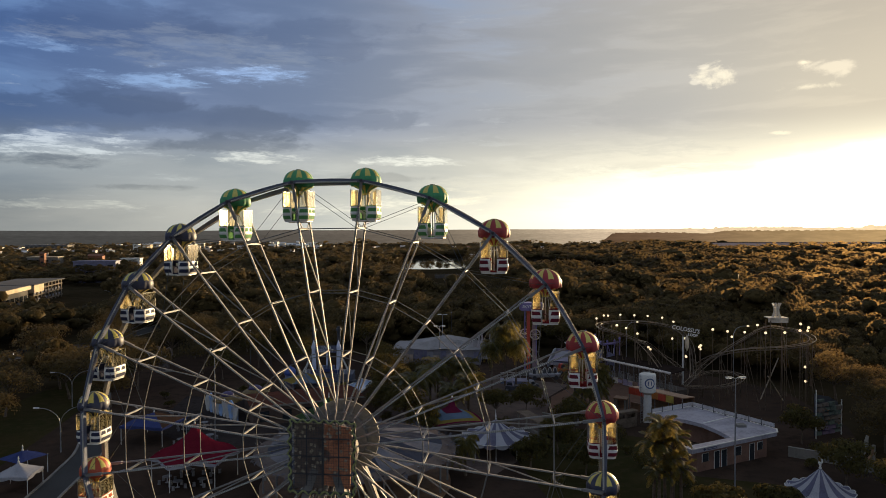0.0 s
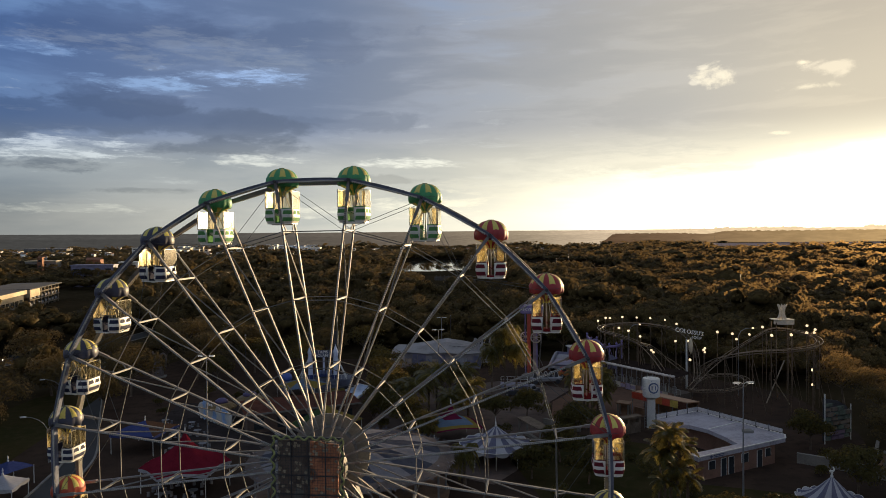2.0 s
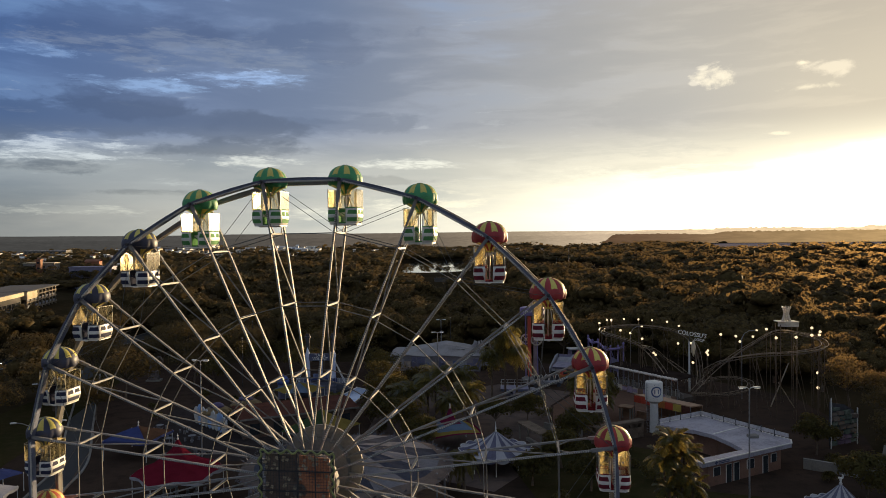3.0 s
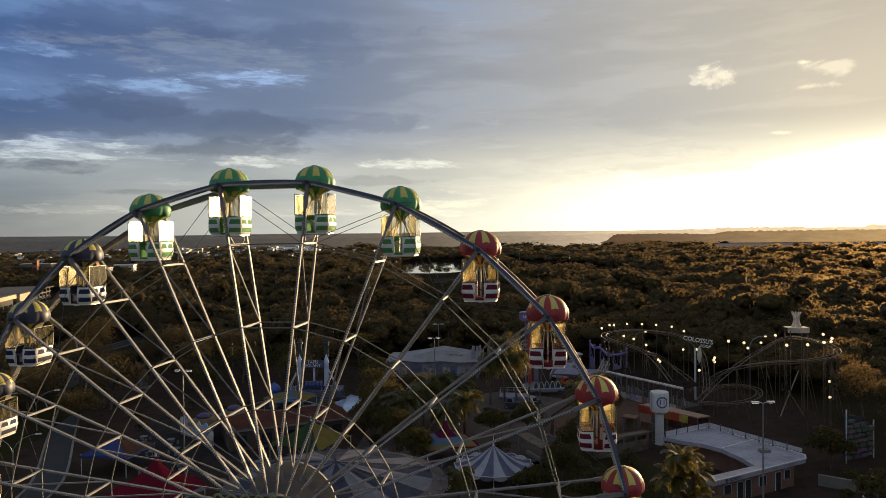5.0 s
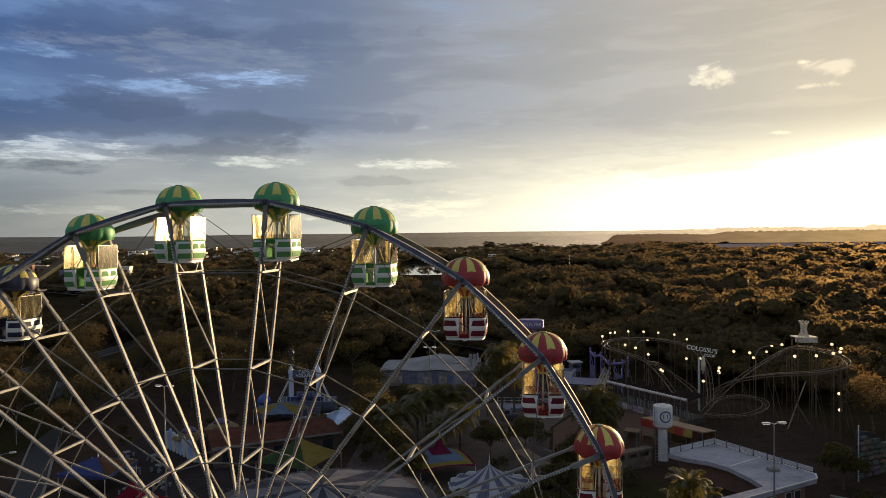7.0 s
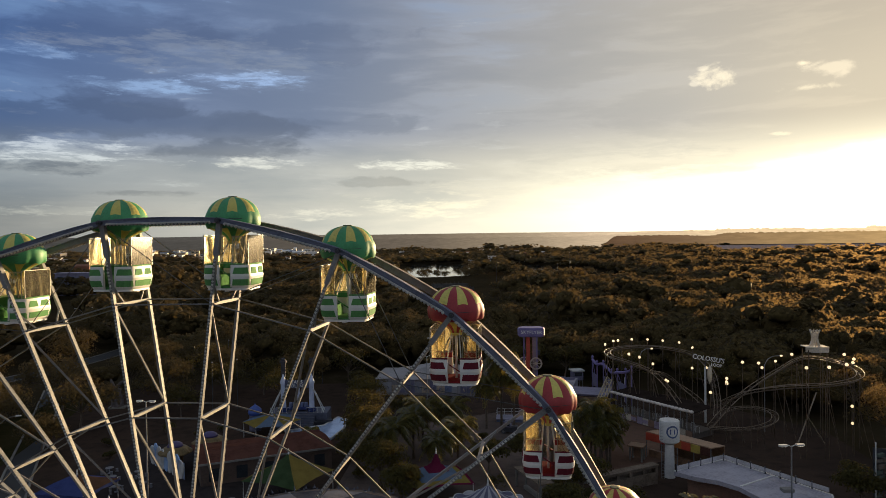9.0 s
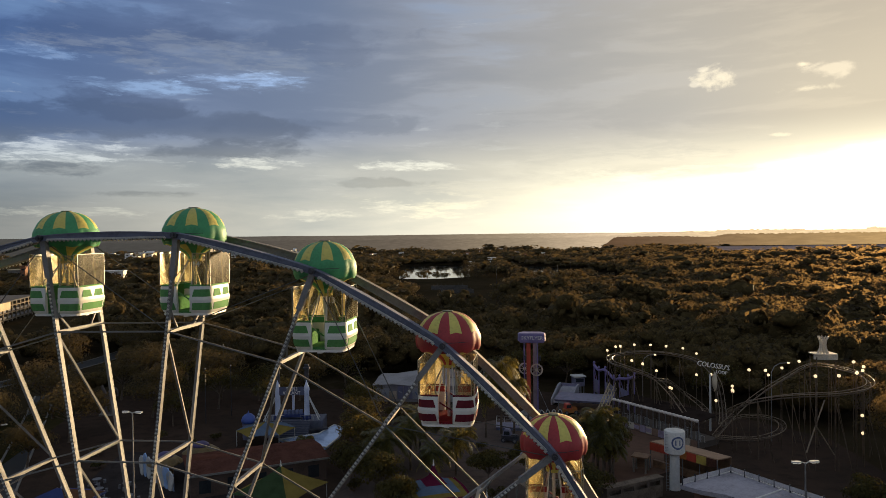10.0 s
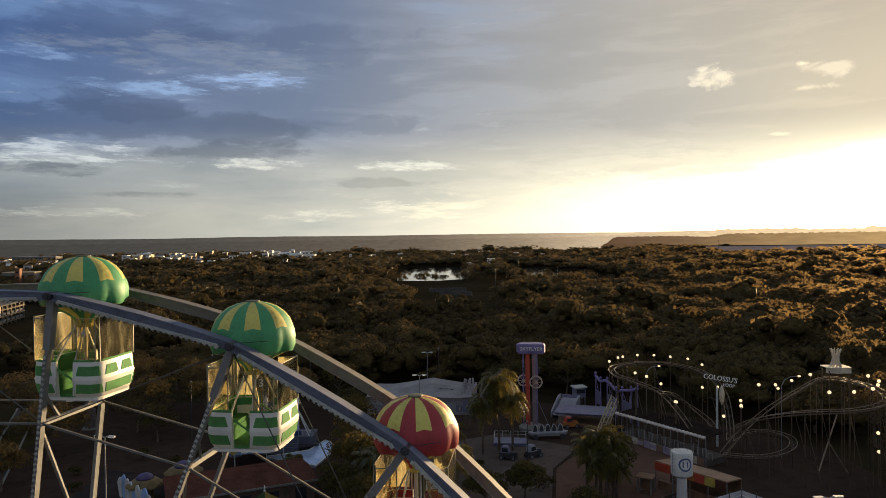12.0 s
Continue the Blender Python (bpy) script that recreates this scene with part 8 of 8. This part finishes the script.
def make_shrub(x, y, r, seed):
    rng = np.random.default_rng(seed)
    t = thing("shrub", pose(x, y, 0), "low ragged dark green shrub", "shrub", "park shrubs")
    g = Geo()
    for i in range(5):
        a = i * 1.26
        g.pipe([(0, 0, -0.05), (r * 0.3 * math.cos(a), r * 0.3 * math.sin(a), r * 0.5), (r * 0.6 * math.cos(a), r * 0.6 * math.sin(a), r * 0.8)], 0.04, 0, 5, 0.015)
    part("stem", g, bark, t)
    lobes = [(rng.uniform(-0.6, 0.6) * r, rng.uniform(-0.6, 0.6) * r, r * rng.uniform(0.45, 0.8), r * rng.uniform(0.35, 0.6)) for _ in range(5)]
    Q = crown_cards(rng, lobes, 420, 0.12, 1.2)
    ob = new("foliage", np_mesh("foliage", Q.reshape(-1, 3), np.arange(420 * 4).reshape(-1, 4), [leaf_near]))
    ob.parent = t


rnd = random.Random(77)
for i, (x, y) in enumerate(((16, 104), (18.5, 107), (10, 99), (8.5, 104), (-2, 104), (-12, 96), (0, 92), (13, 80), (18, 76), (22, 72), (27.5, 80), (25, 87), (24, 92), (24.5, 98), (45, 86), (48, 91), (51, 79),
                            (16, 116), (12, 120), (14.5, 124), (8, 125), (-11, 114), (-9, 108), (-30, 137), (-34, 131), (-46, 118), (-49, 124), (-43, 131), (-37, 128))):
    make_shrub(x, y, rnd.uniform(0.9, 1.7), 300 + i)


# ---- trees of the park ----
make_palm("palm", 11.6, 133.0, 12.2, 5.0, 1, "tall palm with drooping sunlit fronds", 30, 0.7)
make_palm("palm", 13.6, 132.0, 9.6, 4.0, 2, "palm with drooping fronds", 26, 0.8)
for i, (x, y, h, r) in enumerate(((22.8, 113.0, 9.2, 3.6), (24.6, 113.8, 7.8, 3.2), (21.2, 113.6, 7.6, 3.2), (23.2, 111.6, 6.8, 3.2), (24.2, 115.4, 8.2, 3.4), (22.0, 112.0, 5.2, 2.8), (24.6, 112.2, 5.0, 2.8))):
    make_palm("palm", x, y, h, r, 71 + i, "bushy clumped palm with golden frond tips on the plaza", 17, 0.5)
for i, (x, y, h, r, n) in enumerate(((23.8, 75.5, 9.3, 2.7, 18), (24.9, 76.2, 7.6, 2.7, 16), (22.8, 76.0, 7.2, 2.7, 16), (24.2, 74.4, 5.8, 2.5, 14), (23.0, 74.8, 4.4, 2.3, 12), (25.4, 75.0, 4.6, 2.3, 12))):
    make_palm("palm", x, y, h, r, 3 + 20 * i, "clumped palm with upright ragged fronds on the lawn", n, 0.25)
make_palm("palm", -18.0, 122.4, 3.4, 2.6, 6, "small palm by the paddling pool", 14, 1.2)
make_palm("palm", 9.0, 131.0, 9.0, 3.8, 7, "palm with drooping fronds", 26, 0.8)
for i, (x, y, h, r) in enumerate(((-4.5, 112.0, 7.0, 4.2), (-6.2, 114.5, 6.0, 3.8), (-2.2, 116.0, 7.4, 4.2), (-1.0, 120.0, 7.8, 4.4), (4.0, 113.5, 6.4, 3.8), (3.5, 121.0, 7.4, 4.2), (1.0, 109.5, 5.6, 3.4), (-8.0, 123.5, 5.4, 3.6))):
    make_palm("palm", x, y, h, r, 60 + i, "clumped feathery palm with sunlit tips", 24, 0.42)
make_palm("palm", 2.6, 84.0, 5.0, 3.0, 8, "low palm beside the striped tent", 14, 1.0)
TREES_BY_THE_PLAZA = [(25.2, 117, 6.8, 3.8), (-9.5, 118.5, 7, 4), (-6, 104.5, 6.4, 3.6), (10.6, 86, 4.2, 2.8), (15, 92, 4.6, 3), (18.5, 100, 5.5, 3.4), (27.4, 70, 3.8, 2.8), (34, 70.5, 3.2, 2.4), (58, 92, 7, 4.4), (63, 100, 8, 5), (-9.5, 108.5, 6, 3.2), (-3, 98.5, 5.2, 3), (13, 111, 5.4, 3), (-9.5, 128, 6.8, 3.8)]
TREES_AT_THE_BACK = [(-4, 132.5, 5, 3.2), (-12, 142, 7, 4), (-28, 146, 7.5, 4.4), (-40, 152, 7.5, 4.6), (-50, 156, 8, 5), (-30.5, 168, 8, 4.8), (-18, 166, 8, 4.8), (-44, 140, 6, 3.4), (-68, 146, 8.5, 5.2), (-56, 118, 6.5, 4), (-60, 84, 6.5, 4.2), (-62, 70, 6.5, 4.4), (28, 168, 8, 5), (40, 160, 8, 5), (52, 148, 8, 5)]
TREES_ON_THE_RIGHT = [(20, 170, 8, 4.8), (64, 140, 8.5, 5.2), (62, 90, 7.5, 4.8), (57, 70, 6.5, 4.4), (66, 108, 8.5, 5.2), (29, 66, 3.4, 2.4), (46, 80, 4.8, 3.2), (49, 96, 5, 3), (17, 84, 4.4, 2.8), (8, 108, 5, 2.8), (54.5, 78, 6, 4), (60, 84, 7, 4.6), (-64, 98, 7, 4.6), (-70, 112, 8, 5.2), (-72, 132, 8.5, 5.4), (-62, 160, 8, 5)]
TREES_ROUND_THE_EDGE = [(-48, 172, 8.5, 5.2), (-34, 158, 7, 4.4), (-14, 152, 6, 3.4), (66, 118, 9, 5.4), (69, 132, 9, 5.6), (-56, 180, 9, 5.6), (14, 166, 7, 4.2), (47, 72, 5, 3.2), (36, 66, 3.4, 2.4)]
for i, (x, y, h, r) in enumerate(TREES_BY_THE_PLAZA + TREES_AT_THE_BACK + TREES_ON_THE_RIGHT + TREES_ROUND_THE_EDGE):
    make_tree("tree", x, y, h, r, 40 + i, "broad-leaved tree with a ragged dark green crown", 3000 if y < 125 else 1800, 0.15, leaf_dark if abs(x) > 53 else leaf_near)


def make_car(x, y, yaw):
    """A parked saloon: lower body, glazed cabin, wheels and lit headlamps."""
    t = thing("car", pose(x, y, 0.02, 0, 0, yaw), "dark car with lit headlamps on the outer road", "car")
    paint = mat("car_paint", (0.05, 0.05, 0.06), 0.3, 0.3, 0.15, 1, 10, coat=0.5)
    g = Geo()
    prof = [(-2.1, 0.35), (-2.15, 0.7), (-1.3, 0.85), (1.9, 0.9), (2.1, 0.75), (2.1, 0.35)]
    g.grid([[(sx * 0.85, y_, z) for y_, z in prof] for sx in (-1, 1)], 0, True, True)
    for sx in (-0.85, 0.85):
        g.poly([(sx, y_, z) for y_, z in prof])
    part("body", g, paint, t)
    g = Geo()
    top = [(-1.1, 0.86), (-0.5, 1.42), (1.0, 1.45), (1.6, 0.9)]
    g.grid([[(sx * 0.72, y_, z) for y_, z in top] for sx in (-1, 1)], 0, False)
    for sx in (-0.72, 0.72):
        g.poly([(sx, y_, z) for y_, z in top])
    part("cabin", g, glass_dark, t)
    for sx in (-0.82, 0.82):
        for sy in (-1.35, 1.3):
            wheel_ = part("wheel", Geo().bar((sx - 0.1, sy, 0.31), (sx + 0.1, sy, 0.31), 0.62, 0.62, 0, 16), dark_steel, t)
            part("rim", Geo().bar((sx * 1.13, sy, 0.31), (sx * 1.15, sy, 0.31), 0.36, 0.36, 0, 12), steel, wheel_)
        part("headlight", Geo().ball((sx * 0.75, -2.16, 0.66), 0.13, 0, 8, 6), lamp_mat("lit_headlamp", (1.0, 0.95, 0.85), 3.0), t)


make_car(-101.6, 169.0, -22)


# ---- buildings beyond the park ----
house_white = mat("far_house_white", (0.80, 0.78, 0.74), 0.7, 0, 0.12, 0.2, 2)
house_cream = mat("far_house_cream", (0.52, 0.42, 0.28), 0.7, 0, 0.15, 0.2, 2)
house_roof = mat("far_roof_clay", (0.26, 0.11, 0.06), 0.8, 0, 0.2, 0.2, 2)
house_grey = mat("far_roof_grey", (0.24, 0.24, 0.26), 0.8, 0, 0.2, 0.2, 2)


def make_house(x, y, w, d, h, wallm, roofm, label, yaw=0.0, flat_=True, name="house"):
    z = float(land_height(x, y))
    t = thing(name, pose(x, y, z, 0, 0, yaw), label, "house", "far houses")
    part("wall", Geo().box((0, 0, h / 2 - 1), (w, d, h + 2)), wallm, t)
    if flat_:
        part("roof", Geo().box((0, 0, h + 0.2), (w + 0.8, d + 0.8, 0.5)), roofm, t)
    else:
        g = Geo()
        g.grid([[(-w / 2 - 0.5, -d / 2 - 0.5, h), (-w / 2 - 0.5, 0, h + d * 0.22), (-w / 2 - 0.5, d / 2 + 0.5, h)], [(w / 2 + 0.5, -d / 2 - 0.5, h), (w / 2 + 0.5, 0, h + d * 0.22), (w / 2 + 0.5, d / 2 + 0.5, h)]], 0, False)
        part("roof", g, roofm, t)
    n, m = max(1, int(w / 5)), max(1, int(h / 3.3))
    for i in range(min(n, 10)):
        for j in range(m):
            part("window", Geo().box((-w / 2 + (i + 0.5) * w / min(n, 10), -d / 2 - 0.02, 1.7 + j * h / m), (w / min(n, 10) * 0.55, 0.1, 1.3)), glass_dark, t)
    return t


def make_left_block():
    """Long low block whose sunlit side recedes into the trees, with an open-floored wing beyond."""
    t = thing("office_block", pose(-171.5, 287.5, 0, 0, 0, 104), "long low concrete block with a sunlit cream roof band", "building")
    # the open wing's shade is put into this duller cream
    worn = mat("shaded_cream_concrete", (0.18, 0.145, 0.105), 0.85, 0, 0.25, 0.2, 2)
    block_grey_ = mat("roof_felt_grey", (0.055, 0.055, 0.06), 0.9, 0, 0.25, 0.2, 2)
    dark_ = mat("block_wall", (0.075, 0.068, 0.062), 0.85, 0, 0.2, 0.2, 2)
    part("wall", Geo().box((-24, 4, 3.32), (40, 14, 6.64)), dark_, t)
    # sunlight is put into the paler cream of this band and the end wall
    part("roof_band", Geo().box((-24, 4, 7.4), (43, 16, 1.5)), house_cream, t)
    part("roof_slab", Geo().box((-24, 4, 8.25), (42.4, 15.4, 0.2)), block_grey_, t)
    part("end_wall", Geo().box((4.0, -1.0, 6.6), (13.0, 8.0, 3.0), 0, 0, 0.1), house_cream, t)
    part("roof_slab", Geo().box((20, 5, 8.2), (45, 20, 0.5)), block_grey_, t)
    for j in range(3):
        part("floor_slab", Geo().box((21.0, 3.5, 1.0 + 2.6 * j), (42, 15, 0.5)), worn, t)
    for i in range(9):
        part("column", Geo().box((0.5 + i * 5.0, -3.6, 4.0), (0.9, 0.7, 8.0)), worn, t)
    for j in range(2):
        for i in range(8):
            part("parapet", Geo().box((3.0 + i * 5.0, -3.5, 1.8 + 2.6 * j), (3.9, 0.2, 0.9)), house_grey, t)
    part("core", Geo().box((21, 6, 3.9), (38, 9, 7.6)), dark_, t)
    part("plant_room", Geo().box((-33, 7, 9.6), (6, 6, 2.6)), house_roof, t)
    part("plant_room", Geo().box((-24, 8, 9.4), (5, 6, 2.2)), house_roof, t)
    for i in range(8):
        part("window", Geo().box((-42 + i * 5.0, -3.05, 3.4), (3.6, 0.1, 2.2)), glass_dark, t)


make_left_block()
make_house(-529, 950, 54, 20, 12, concrete, house_grey, "wide dark grey block among the trees", 5)
make_house(-289, 513, 21, 9, 12.5, concrete, house_cream, "low flat-roofed block with a pale edge", 5)
make_house(-284, 501, 3.2, 3.2, 15.3, house_roof, house_roof, "small orange-brown tank house", 5)
make_house(-719, 1516, 20, 14, 12, house_cream, house_white, "cream far house among trees", 0)
make_house(-263, 536, 10, 7, 12.5, house_roof, house_roof, "far house with a red clay roof", 8, False)
make_house(-206, 467, 12, 6, 12.5, house_white, house_white, "white far house among trees", 6)
make_house(-207, 422, 24, 8, 12.5, ride_blue, ride_blue, "long low pale blue roof", 6)
make_house(-660, 1565, 7, 7, 22, house_white, house_white, "slender white tower block", 0, True, "tower_block")
rnd = random.Random(21)
for i in range(110):
    az = radians(rnd.uniform(-33, -8) if i < 92 else rnd.uniform(-8, 8))
    dist = rnd.uniform(820, 1430)
    x, y = dist * math.sin(az), dist * math.cos(az)
    w = rnd.uniform(3, 9)
    make_house(x, y, w, rnd.uniform(4, 7), rnd.uniform(8.0, 10.6), house_white if i % 3 else house_cream, (house_white, house_white, house_roof)[i % 3], "small white town building among trees", rnd.uniform(-15, 15), i % 4 != 0)
for i in range(44):
    az, dist = radians(rnd.uniform(-23.5, -10.0)), rnd.uniform(840, 1200)
    w = rnd.choice((4, 6, 8, 10, 15))
    make_house(dist * math.sin(az), dist * math.cos(az), w, rnd.uniform(6, 10), rnd.uniform(11.0, 14.5), house_white if i % 4 else house_cream, (house_white, house_white, house_grey)[i % 3], "white flat-roofed town building above the trees", rnd.uniform(-10, 10), i % 5 != 0)


for i, (x, y, h) in enumerate(((-217, 414, 11.0), (-211, 412, 11.6), (-204.5, 413, 10.8), (-198.5, 411, 11.4), (-193, 409, 10.6), (-297, 506, 11.2), (-290.5, 504, 10.6), (-284, 503, 11.4), (-277, 502, 10.8), (-207, 459, 10.8), (-200, 458, 11.4), (-262, 526, 11.6), (-255, 527, 10.8), (-224, 415, 10.8))):
    make_tree("tree", x, y, h, 4.6, 500 + i, "dark woodland tree before the low buildings", 700, 0.42, leaf_dark, 0.2, "woodland edge trees")
block_grey = mat("weathered_block_grey", (0.085, 0.075, 0.065), 0.9, 0, 0.25, 0.4, 4)


def make_grandstand(x, y, w):
    """Low concrete tiers beside the playing field."""
    t = thing("grandstand", pose(x, y, 0, 0, 0, 3), "low grey concrete grandstand beside the playing field", "grandstand", "field grandstands")
    for i in range(5):
        part("tier", Geo().box((0, i * 0.9, 0.25 + i * 0.25), (w, 0.9, 0.5 + i * 0.5)), block_grey, t)
    for i in range(int(w / 2.5)):
        part("post", Geo().box((-w / 2 + 1.2 + i * 2.5, 4.2, 2.9), (0.25, 0.25, 1.2)), block_grey, t)


make_grandstand(6, 438, 22)
make_grandstand(10, 408, 18)
make_house(54, 780, 8, 7, 9.0, house_white, house_white, "white house beside the lake", 0)
make_house(34, 775, 12, 7, 5.0, house_cream, house_white, "cream house beside the lake", 0)
make_house(95, 520, 10, 4, 4.0, house_white, house_white, "low white house by the narrow lake", 4)
NEAR_SHORE = [(-10, 532, 7, 5), (-3, 534, 6, 4), (3, 532, 5, 4), (15, 532, 7, 5), (-14, 540, 6, 5), (22, 590, 7, 6), (30, 620, 8, 6), (-28, 536, 7, 5), (20, 540, 6, 5), (27, 548, 6, 5), (36, 566, 7, 6), (80, 542, 6, 5), (92, 540, 5, 4)]
FAR_SHORE = [(104, 546, 6, 5), (112, 552, 7, 5), (88, 600, 5, 4), (30, 660, 8, 6), (-36, 560, 7, 5), (24, 700, 8, 6), (40, 450, 6, 5), (-15, 352, 7, 5), (27, 340, 7, 5), (32, 396, 6, 5), (-16, 300, 8, 6), (29, 300, 8, 6), (66, 470, 6, 5), (110, 480, 7, 5)]
for i, (x, y, h, r) in enumerate(NEAR_SHORE + FAR_SHORE):
    make_tree("lakeside_tree", x, y, h, r, 140 + i, "rounded dark tree on the lake shore", 420, 0.42, leaf_dark, 0.12, "lakeside trees")
